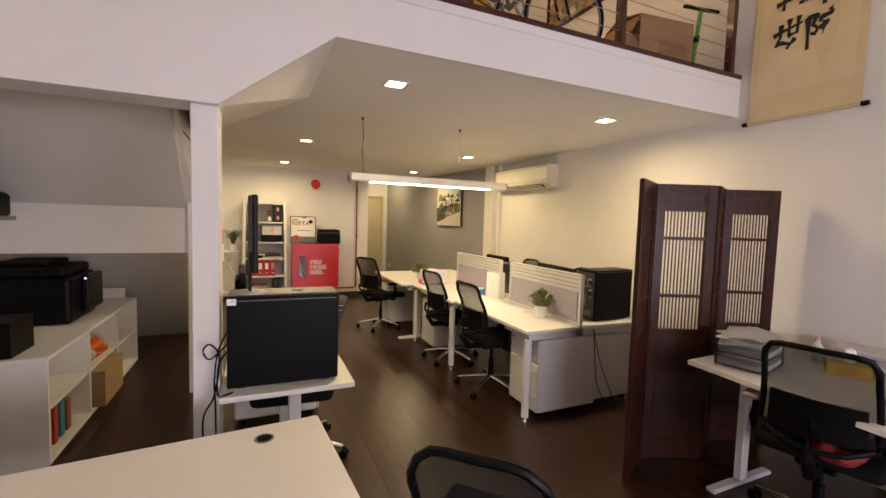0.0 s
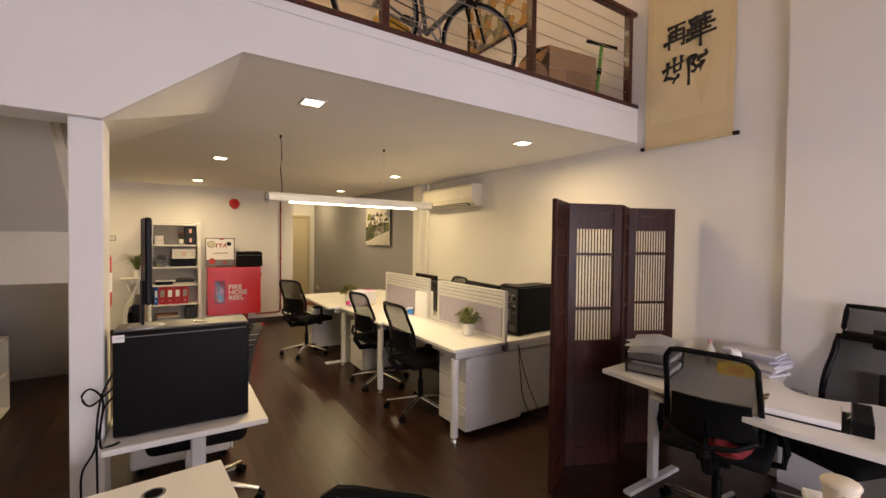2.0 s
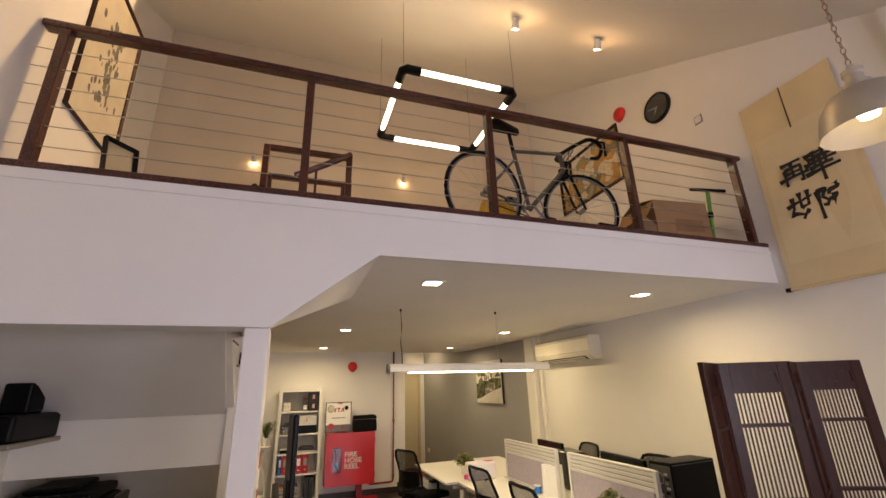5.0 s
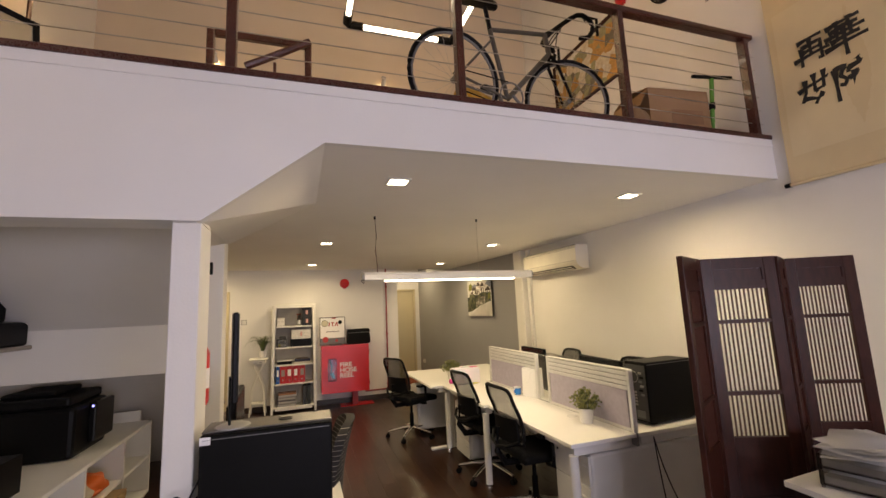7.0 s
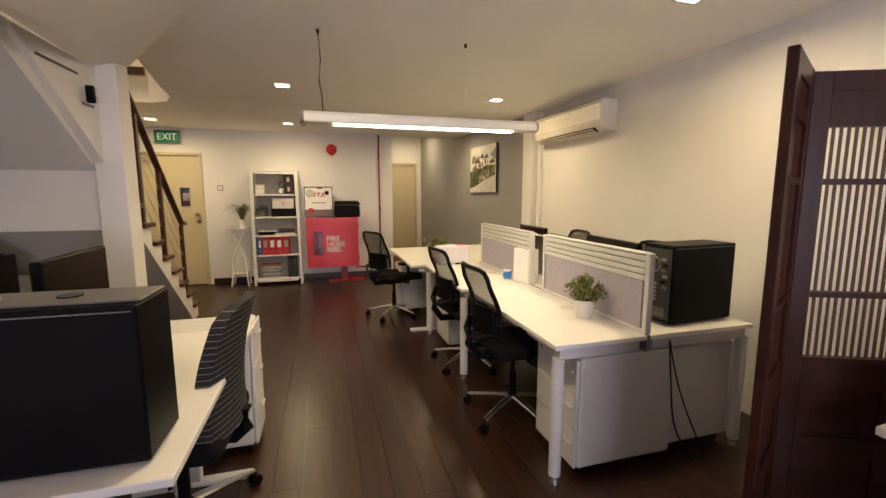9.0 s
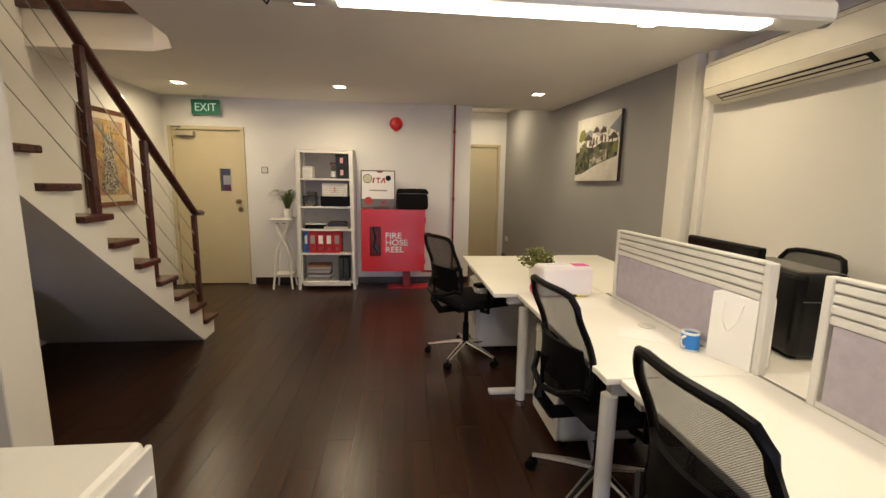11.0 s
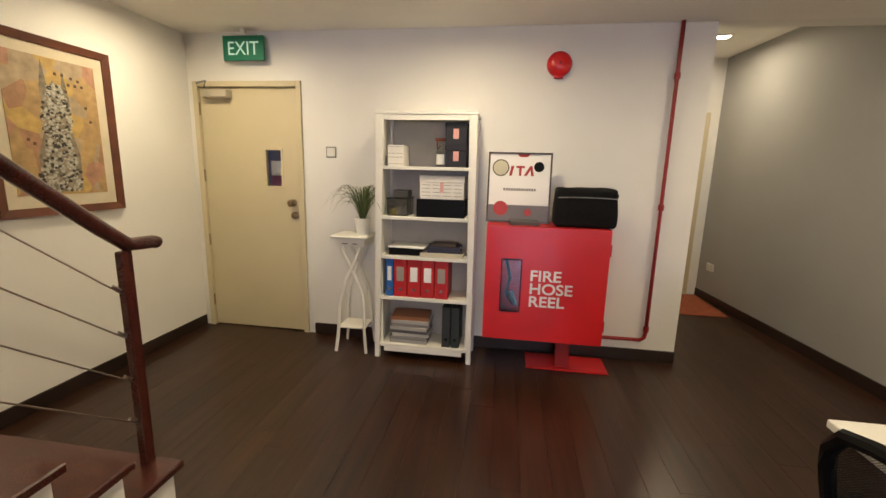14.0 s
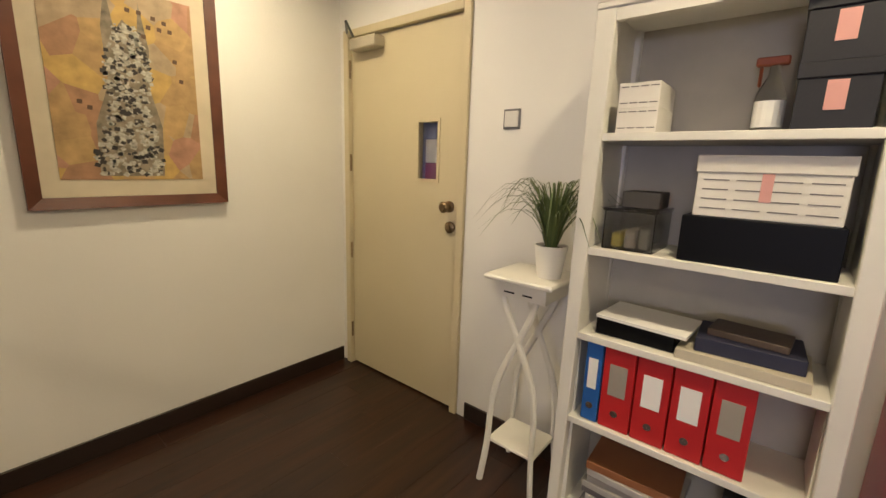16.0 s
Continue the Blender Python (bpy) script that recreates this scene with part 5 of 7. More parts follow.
def grass_plant():
    d = base("potted_grass", pose(-0.055, 8.36, 0.9255), "green grass-like plant in a white pot", "potted plant")
    pot(d, 0.062, 0.125)
    rnd = random.Random(7)
    bm = bmesh.new()
    for i in range(130):
        a, reach, top = rnd.uniform(0, 6.283), rnd.uniform(0.12, 0.31), rnd.uniform(0.13, 0.25)
        if rnd.random() < 0.4:
            reach *= 0.4
        c, s = math.cos(a), math.sin(a)
        pts = []
        for k in range(7):
            u = k / 6
            pts.append(Vector((c * reach * u ** 1.3 + 0.02 * c, min(0.17, s * reach * u ** 1.3 + 0.02 * s), 0.115 + top * math.sin(u * (1.75 + 3.4 * reach)) / 0.95)))
        w = rnd.uniform(0.0025, 0.005)
        side = Vector((-s, c, 0)) * w
        prev = None
        for k, p in enumerate(pts):
            f = 1 - (k / 6) ** 2 * 0.9
            q = (bm.verts.new(p - side * f), bm.verts.new(p + Vector((0, 0, -w * 0.6 * f))), bm.verts.new(p + side * f))
            if prev:
                bm.faces.new((prev[0], prev[1], q[1], q[0])), bm.faces.new((prev[1], prev[2], q[2], q[1]))
            prev = q
    part("blades", bm, leaf_material("grass_blade", (0.035, 0.07, 0.015), (0.14, 0.17, 0.05)), d, "thin arching green blades")


grass_plant()


def bush(m, label, r, h, seed):
    d = base("potted_bush", m, label, "potted plant", "small potted plants")
    pot(d, 0.058, 0.105)
    rnd = random.Random(seed)
    bm = bmesh.new()
    stems = bmesh.new()
    for i in range(26):
        a, e = rnd.uniform(0, 6.283), rnd.uniform(0.15, 1.45)
        tip = Vector((r * math.cos(a) * math.cos(e), r * math.sin(a) * math.cos(e), 0.11 + h * math.sin(e)))
        root = Vector((0.02 * math.cos(a), 0.02 * math.sin(a), 0.09))
        add_tube(stems, [root, root.lerp(tip, 0.5) + Vector((0, 0, 0.02)), tip], 0.0016, 4)
        for k in range(20):
            p = root.lerp(tip, 0.35 + 0.68 * rnd.random()) + Vector((rnd.uniform(-1, 1), rnd.uniform(-1, 1), rnd.uniform(-0.8, 0.8))) * r * 0.20
            n = Vector((rnd.uniform(-1, 1), rnd.uniform(-1, 1), rnd.uniform(0.1, 1))).normalized()
            t = n.orthogonal().normalized()
            t.rotate(Matrix.Rotation(rnd.uniform(0, 6.283), 3, n))
            s = n.cross(t)
            L, W = rnd.uniform(0.022, 0.036), rnd.uniform(0.006, 0.010)
            v = [bm.verts.new(p), bm.verts.new(p + t * L * 0.5 + s * W + n * 0.004), bm.verts.new(p + t * L - n * 0.004), bm.verts.new(p + t * L * 0.5 - s * W + n * 0.004), bm.verts.new(p + t * L * 0.5 - n * 0.001)]
            bm.faces.new((v[0], v[1], v[4])), bm.faces.new((v[1], v[2], v[4])), bm.faces.new((v[2], v[3], v[4])), bm.faces.new((v[3], v[0], v[4]))
    part("stems", stems, surface("stem_green", (0.06, 0.07, 0.025), 0.6), d)
    part("leaves", bm, leaf_material("bush_leaf", (0.07, 0.095, 0.025), (0.30, 0.29, 0.09)), d, "small olive green leaves")


bush(pose(2.60, 3.17, 0.7405), "olive green leafy plant in a white pot on the desk", 0.115, 0.125, 11)
bush(pose(2.38, 5.57, 0.7405), "olive green leafy plant in a white pot on the end desk", 0.12, 0.12, 12)


def sign_board():
    d = base("framed_sign", pose(1.11, 8.36, 1.0665, -6, 0, 0), "framed white sign with red and black shapes leaning on the wall", "sign")
    part("frame", boxes((-0.225, -0.213, -0.012, 0.006, 0, 0.50), (0.213, 0.225, -0.012, 0.006, 0, 0.50), (-0.213, 0.213, -0.012, 0.006, 0, 0.012), (-0.213, 0.213, -0.012, 0.006, 0.488, 0.50)), surface("dark_frame", (0.06, 0.05, 0.045), 0.4), d)
    part("board", box(-0.213, 0.213, -0.004, 0.004, 0.012, 0.488), PAPER, d)
    grey = surface("sign_grey", (0.16, 0.15, 0.15), 0.5)
    redp = surface("sign_red", (0.42, 0.03, 0.03), 0.5)
    part("printed_band", box(-0.213, 0.213, -0.0055, -0.0042, 0.012, 0.125), grey, d)
    part("printed_disc", cyl((-0.135, -0.0055, 0.39), (-0.135, -0.0042, 0.39), 0.060, n=32), surface("sign_olive", (0.10, 0.10, 0.05), 0.5), d)
    part("printed_disc", cyl((-0.135, -0.0068, 0.39), (-0.135, -0.0056, 0.39), 0.052, n=32), surface("sign_cream", (0.62, 0.58, 0.42), 0.5), d)
    part("printed_disc", cyl((0.135, -0.0055, 0.40), (0.135, -0.0042, 0.40), 0.036, n=28), BLACKPL, d)
    part("printed_disc", cyl((-0.125, -0.0068, 0.10), (-0.125, -0.0056, 0.10), 0.052, n=28), redp, d)
    part("printed_disc", cyl((0.07, -0.0068, 0.075), (0.07, -0.0056, 0.075), 0.026, n=20), redp, d)
    part("printed_disc", prism([(-0.02, 0.488), (0.07, 0.488), (0.05, 0.468), (0.0, 0.468)], "y", -0.0055, -0.0042), redp, d)
    part("logo_shape", prism([(-0.075, 0.335), (-0.055, 0.335), (-0.040, 0.405), (-0.06, 0.405)], "y", -0.0055, -0.0042), redp, d)
    part("logo_shape", boxes((-0.025, 0.035, -0.0055, -0.0042, 0.39, 0.405), (-0.005, 0.012, -0.0055, -0.0042, 0.335, 0.39)), redp, d)
    part("logo_shape", prism([(0.03, 0.335), (0.05, 0.335), (0.075, 0.375), (0.082, 0.335), (0.10, 0.335), (0.088, 0.405), (0.07, 0.405)], "y", -0.0055, -0.0042), redp, d)
    part("print_line", boxes(*[(-0.11 + 0.018 * i, -0.097 + 0.018 * i, -0.0055, -0.0042, 0.228, 0.246) for i in range(13)]), BARS, d)


sign_board()
carton(pose(1.16, 8.20, 1.0668, 0, 0, 4), 0.20, 0.10, 0.028, surface("grey_felt", (0.08, 0.08, 0.08), 0.8), "flat dark grey case on the hose cabinet")


def tool_bag():
    d = base("black_bag", pose(1.56, 8.30, 1.0665), "black padded equipment bag", "bag")
    bm = box(-0.205, 0.205, -0.11, 0.11, 0.0, 0.265, 0.028, seg=3)
    bmesh.ops.subdivide_edges(bm, edges=[e for e in bm.edges if e.calc_length() > 0.1], cuts=7, use_grid_fill=True)
    for v in bm.verts:
        v.co += 0.010 * noise.noise_vector(v.co * 9) * min(1, v.co.z / 0.05)
    for v in bm.verts:
        v.co.x *= 1 - 0.05 * (v.co.z / 0.27) + 0.02 * math.sin(9 * v.co.z)
    smooth(part("body", bm, BLACKFAB, d), 60)
    part("zip", tube([(-0.19, -0.105, 0.20), (-0.1, -0.112, 0.205), (0.1, -0.112, 0.205), (0.19, -0.105, 0.20)], 0.004, 6), GREYPL, d)
    part("side_tab", box(0.185, 0.215, -0.03, 0.03, 0.20, 0.235, 0.008), BLACKFAB, d)


tool_bag()
part_mat = surface("orange_mat", (0.30, 0.075, 0.030), 0.95, grain=0.15, scale=20, bump=0.5, bump_scale=300)
item("door_mat", pose(2.90, 10.2, 0.001), box(-0.46, 0.46, -0.40, 0.40, 0, 0.010, 0.003), part_mat, "orange-brown floor mat by the corridor door", "mat")

# ---- pictures ----


def patchwork(name, cols, scale, detail=2.0, mortar=None):
    """Paint in irregular patches of several colours."""
    m, nt, b = material(name)
    tc = nt.nodes.new("ShaderNodeTexCoord")
    vo = nt.nodes.new("ShaderNodeTexVoronoi")
    vo.inputs["Scale"].default_value = scale
    link(nt, tc.outputs["Object"], vo.inputs["Vector"])
    ra = nt.nodes.new("ShaderNodeValToRGB")
    ra.color_ramp.interpolation = "CONSTANT"
    el = ra.color_ramp.elements
    el[0].position, el[0].color = 0, (*cols[0], 1)
    el[1].position, el[1].color = 1 / len(cols), (*cols[1], 1)
    for i, c in enumerate(cols[2:]):
        e = el.new((i + 2) / len(cols))
        e.color = (*c, 1)
    sp = nt.nodes.new("ShaderNodeSeparateColor")
    link(nt, vo.outputs["Color"], sp.inputs[0])
    link(nt, sp.outputs[0], ra.inputs[0])
    no, mx = nt.nodes.new("ShaderNodeTexNoise"), nt.nodes.new("ShaderNodeMix")
    no.inputs["Scale"].default_value, no.inputs["Detail"].default_value = scale * 2.5, 5
    link(nt, tc.outputs["Object"], no.inputs["Vector"])
    mx.data_type, mx.blend_type = "RGBA", "OVERLAY"
    mx.inputs[0].default_value = 0.55
    link(nt, ra.outputs[0], mx.inputs[6])
    link(nt, no.outputs["Fac"], mx.inputs[7])
    link(nt, mx.outputs[2], b.inputs["Base Color"])
    b.inputs["Roughness"].default_value = 0.7
    return m


def rim(w, h, t, dp):
    """Four mitred sides of a frame in the x-z plane, its front towards -y."""
    bm = bmesh.new()
    for pts in (((-w, 0), (w, 0), (w - t, t), (-w + t, t)), ((w, 0), (w, h), (w - t, h - t), (w - t, t)), ((w, h), (-w, h), (-w + t, h - t), (w - t, h - t)), ((-w, h), (-w, 0), (-w + t, t), (-w + t, h - t))):
        lo, hi = [bm.verts.new((x, 0, z)) for x, z in pts], [bm.verts.new((x, -dp * (1.0 if i < 2 else 0.6), z)) for i, (x, z) in enumerate(pts)]
        bm.faces.new(lo), bm.faces.new(hi[::-1])
        for i in range(4):
            j = (i + 1) % 4
            bm.faces.new((lo[i], hi[i], hi[j], lo[j]))
    return bm


def mosaic_picture():
    d = base("framed_picture", pose(LEFT + 0.002, 7.46, 1.115, 0, 0, 90), "framed ochre picture of a pale mosaic shape in a mahogany frame", "picture")
    w, h = 0.365, 0.985
    part("frame", rim(w, h, 0.045, 0.03), surface("picture_mahogany", (0.13, 0.040, 0.018), 0.35, grain=0.2, scale=8), d, "mahogany frame")
    part("mount", box(-w + 0.04, w - 0.04, -0.010, -0.002, 0.04, h - 0.04), surface("cream_mount", (0.62, 0.54, 0.40), 0.8), d, "cream mount")
    x, z0, z1 = w - 0.105, 0.115, h - 0.105
    part("painted_ground", box(-x, x, -0.013, -0.0102, z0, z1), patchwork("ochre_patches", [(0.36, 0.23, 0.10), (0.40, 0.26, 0.11), (0.33, 0.18, 0.10), (0.44, 0.29, 0.09), (0.38, 0.20, 0.13), (0.36, 0.27, 0.17)], 8), d)
    rnd = random.Random(3)
    bm, dark = bmesh.new(), bmesh.new()
    for i in range(560):
        v = rnd.random()
        half = 0.055 + 0.062 * (1 - v) + 0.014 * math.sin(11 * v)
        u = rnd.uniform(-half, half) - 0.02 + 0.03 * v
        s = rnd.uniform(0.005, 0.013)
        a = rnd.uniform(0, 1.57)
        zc = z0 + 0.02 + (z1 - z0 - 0.16) * v
        q = [(u + s * math.cos(a + k * 1.571) * 1.2, zc + s * math.sin(a + k * 1.571)) for k in range(4)]
        y = -0.0136 - 0.00012 * (i % 5)
        g = dark if rnd.random() < 0.36 else bm
        g.faces.new([g.verts.new((px, y, pz)) for px, pz in q])
    for g, mat, lab in ((bm, surface("mosaic_pale", (0.52, 0.49, 0.42), 0.7, grain=0.3, scale=60), "pale grey mosaic marks"), (dark, surface("mosaic_dark", (0.035, 0.03, 0.028), 0.7), "dark mosaic marks")):
        tagged(part("brush_work", g, mat, d, lab), kind="stuff")
    part("shade_patch", prism([(-0.13, 0.13), (0.10, 0.13), (0.11, 0.34), (0.075, 0.50), (0.085, 0.66), (0.06, 0.84), (0.045, 0.70), (0.0, 0.76), (-0.03, 0.71), (-0.05, 0.87), (-0.075, 0.72), (-0.07, 0.50), (-0.125, 0.34)], "y", -0.0135, -0.0131), surface("mosaic_ground", (0.30, 0.25, 0.18), 0.75, grain=0.3, scale=25), d)
    spots = bmesh.new()
    for u, z in ((0.02, 0.80), (0.06, 0.80), (0.11, 0.79), (0.15, 0.78), (0.09, 0.75), (0.13, 0.75), (0.17, 0.75), (0.07, 0.71), (0.18, 0.63), (0.20, 0.55), (-0.17, 0.42), (-0.14, 0.40)):
        spots.faces.new([spots.verts.new((u + a, -0.0138, z + b)) for a, b in ((-0.009, -0.007), (0.008, -0.009), (0.010, 0.008), (-0.007, 0.009))])
    tagged(part("brush_work", spots, surface("mosaic_brown", (0.10, 0.055, 0.03), 0.7), d, "small dark brown dabs"), kind="stuff")


mosaic_picture()


def canvas_picture():
    d = base("canvas_painting", pose(grey_at(7.40) - 0.002, 7.40, 1.465, 0, 0, -85.14), "unframed canvas painting of white houses above a green bank", "picture")
    w, h, t = 0.452, 0.73, 0.035
    part("canvas", box(-w, w, -t, 0, 0, h, 0.003), surface("canvas_edge", (0.035, 0.03, 0.026), 0.7), d, "stretched canvas with dark edges")

    def patch(pts, mat, lift, name="painted_area"):
        part(name, prism([(-w + 2 * w * u, h * v) for u, v in pts], "y", -t - 0.0006 * lift, -t - 0.0006 * (lift - 1) - 0.0001), mat, d)

    sky, haze = surface("paint_sky", (0.66, 0.64, 0.60), 0.7, grain=0.1, scale=4), surface("paint_hill", (0.22, 0.24, 0.30), 0.7, grain=0.1, scale=5)
    green = patchwork("paint_green", [(0.03, 0.04, 0.018), (0.065, 0.07, 0.03), (0.11, 0.105, 0.05), (0.02, 0.022, 0.013)], 17)
    stone = patchwork("paint_stone", [(0.28, 0.25, 0.20), (0.42, 0.39, 0.33), (0.15, 0.13, 0.10), (0.09, 0.09, 0.06)], 21)
    house = patchwork("paint_house", [(0.66, 0.63, 0.58), (0.44, 0.39, 0.34), (0.70, 0.68, 0.63), (0.13, 0.10, 0.085)], 18)
    roof = surface("paint_roof", (0.07, 0.05, 0.04), 0.7, grain=0.2, scale=12)
    road = surface("paint_road", (0.60, 0.57, 0.52), 0.7, grain=0.12, scale=5)
    lime = surface("paint_lime", (0.20, 0.21, 0.03), 0.7, grain=0.2, scale=9)
    patch([(0.004, 0.004), (0.996, 0.004), (0.996, 0.996), (0.004, 0.996)], sky, 1)
    patch([(0.65, 0.68), (0.98, 0.92), (0.996, 0.92), (0.996, 0.62)], haze, 2)
    patch([(0.15, 0.72), (0.32, 0.80), (0.5, 0.74), (0.5, 0.66), (0.15, 0.66)], haze, 2)
    patch([(0.004, 0.004), (0.996, 0.004), (0.996, 0.36), (0.6, 0.28), (0.2, 0.06)], road, 2)
    patch([(0.02, 0.52), (0.30, 0.66), (0.40, 0.74), (0.52, 0.82), (0.60, 0.78), (0.72, 0.80), (0.97, 0.68), (0.98, 0.52), (0.5, 0.45), (0.1, 0.42)], house, 3)
    for a, b, z in ((0.20, 0.40, 0.72), (0.42, 0.56, 0.82), (0.58, 0.72, 0.80), (0.78, 0.96, 0.69)):
        patch([(a, z - 0.05), ((a + b) / 2, z + 0.02), (b, z - 0.05), (b, z - 0.08), (a, z - 0.08)], roof, 4)
    for a in (0.36, 0.43, 0.50, 0.62, 0.69, 0.84):
        patch([(a, 0.56), (a + 0.025, 0.56), (a + 0.025, 0.67), (a, 0.67)], roof, 4)
    patch([(0.004, 0.10), (0.18, 0.12), (0.55, 0.26), (0.97, 0.36), (0.98, 0.56), (0.62, 0.58), (0.45, 0.52), (0.12, 0.55), (0.004, 0.48)], green, 5)
    patch([(0.36, 0.20), (0.50, 0.26), (0.75, 0.32), (0.76, 0.48), (0.60, 0.47), (0.38, 0.40)], stone, 6)
    patch([(0.86, 0.40), (0.97, 0.42), (0.97, 0.58), (0.88, 0.54)], lime, 6)
    patch([(0.06, 0.66), (0.10, 0.80), (0.18, 0.83), (0.24, 0.76), (0.20, 0.66), (0.12, 0.62)], lime, 6)
    patch([(0.02, 0.46), (0.10, 0.48), (0.10, 0.66), (0.03, 0.58)], sky, 6)


canvas_picture()


# strokes of the four brush characters, x and y over a unit cell
ZAI = [[(0.15, 0.92), (0.85, 0.95)], [(0.24, 0.72), (0.20, 0.06)], [(0.24, 0.70), (0.78, 0.73), (0.77, 0.08), (0.66, 0.14)], [(0.50, 0.95), (0.49, 0.36)], [(0.26, 0.52), (0.75, 0.54)], [(-0.02, 0.33), (1.0, 0.38)]]
SHI = [[(-0.02, 0.52), (0.50, 0.64), (1.02, 0.72)], [(0.22, 0.86), (0.20, 0.42), (0.06, 0.12)], [(0.48, 0.98), (0.46, 0.36)], [(0.76, 0.98), (0.70, 0.40)], [(0.44, 0.36), (0.72, 0.42)], [(0.14, 0.22), (0.46, 0.10), (0.96, 0.14)], [(0.66, 0.24), (0.40, -0.06)]]
HUA = [[(0.10, 0.90), (0.90, 0.94)], [(0.36, 1.02), (0.37, 0.80)], [(0.66, 1.03), (0.63, 0.80)], [(0.16, 0.74), (0.84, 0.77)], [(0.04, 0.58), (0.97, 0.62)], [(0.16, 0.43), (0.84, 0.46)], [(0.34, 0.75), (0.34, 0.43)], [(0.67, 0.77), (0.66, 0.44)], [(0.0, 0.26), (1.0, 0.31)], [(0.50, 0.86), (0.49, -0.10)]]
TUO = [[(0.14, 0.94), (0.12, -0.04)], [(0.13, 0.90), (0.38, 0.93), (0.25, 0.67), (0.39, 0.50), (0.31, 0.36), (0.20, 0.42)], [(0.68, 1.03), (0.71, 0.90)], [(0.47, 0.86), (0.44, 0.69)], [(0.47, 0.82), (0.97, 0.86), (0.89, 0.70)], [(0.90, 0.60), (0.57, 0.43)], [(0.58, 0.70), (0.56, 0.20), (0.72, 0.06), (1.04, 0.08), (1.10, 0.30)], [(0.42, 0.52), (0.98, 0.62)]]


def brush(strokes, width, size, layer):
    """Flat tapering brush strokes."""
    bm = bmesh.new()
    rn = random.Random(layer)
    for line in strokes:
        pts = []
        for a, b in zip(line, line[1:]):
            for j in range(5):
                f = j / 5
                pts.append(Vector((a[0] + (b[0] - a[0]) * f, a[1] + (b[1] - a[1]) * f + 0.02 * math.sin(math.pi * f))))
        pts.append(Vector(line[-1]))
        rows = []
        for j, p in enumerate(pts):
            t = (pts[min(j + 1, len(pts) - 1)] - pts[max(j - 1, 0)]).normalized()
            f = j / (len(pts) - 1)
            w = width * (1.15 - 0.45 * math.sin(math.pi * f) - 0.45 * f * f + rn.uniform(-0.07, 0.07))
            q = Vector((-t.y, t.x)) * w
            rows.append([bm.verts.new(((p + q * e).x * size, (p + q * e).y * size, z)) for z in (0, 0.0008 + 0.00015 * layer) for e in (-1, 1)])
        for a, b in zip(rows, rows[1:]):
            for c, e in ((0, 1), (1, 3), (3, 2), (2, 0)):
                bm.faces.new((a[c], b[c], b[e], a[e]))
        bm.faces.new((rows[0][0], rows[0][1], rows[0][3], rows[0][2])), bm.faces.new((rows[-1][0], rows[-1][2], rows[-1][3], rows[-1][1]))
    bmesh.ops.recalc_face_normals(bm, faces=bm.faces)
    return bm


def scroll():
    d = base("hanging_scroll", pose(RIGHT - 0.004, 1.945, 2.36, 0, 0, -90), "cream hanging scroll with four black brush characters", "scroll")
    silk = surface("cream_scroll_silk", (0.74, 0.60, 0.35), 0.8, grain=0.06, scale=3, bump=0.15, bump_scale=250)
    w, h = 0.335, 1.59
    part("silk", sheet(lambda u, v: (w * (2 * u - 1), -0.010 - 0.006 * math.sin(2.5 * math.pi * v) + 0.002 * math.sin(7 * u), 0.02 + (h - 0.02) * v), 6, 24, 0.002), silk, d, "cream silk mount")
    part("writing_panel", sheet(lambda u, v: (0.29 * (2 * u - 1), -0.0128 - 0.006 * math.sin(2.5 * math.pi * (0.13 + 0.66 * v)), 0.20 + 1.05 * v), 6, 24, 0.001), surface("scroll_paper", (0.77, 0.64, 0.39), 0.85, grain=0.05, scale=3), d, "paler paper panel")
    smooth(part("roller", cyl((-w, -0.014, 0.012), (w, -0.014, 0.012), 0.013, n=14), silk, d))
    for s in (-1, 1):
        smooth(part("roller_end", cyl((s * w, -0.014, 0.012), (s * (w + 0.035), -0.014, 0.012), 0.016, n=14), BLACKPL, d, "black roller end"))
    part("hanging_rod", cyl((-w, -0.010, h), (w, -0.010, h), 0.006, n=8), silk, d)
    part("tie_ribbon", box(-0.012, -0.004, -0.020, -0.016, h - 0.36, h + 0.01), DARKWOOD, d, "dark tie ribbon")
    ink = surface("black_ink", (0.012, 0.011, 0.010), 0.7)
    for ch, u, z, s in ((ZAI, -0.085, 0.785, 0.20), (SHI, -0.090, 0.530, 0.20), (HUA, 0.098, 0.765, 0.22), (TUO, 0.100, 0.480, 0.22)):
        for n, stroke in enumerate(ch):
            g = part("brush_stroke", brush([stroke], 0.078, s, n), ink, d)
            g.matrix_local = pose(u - s / 2, -0.0215, z - 0.02, 90, -5, 0) @ Matrix.Shear("XY", 4, (0.10, 0))
    return d


scroll()

# ---- mezzanine things ----
M0 = MEZZ + 0.001


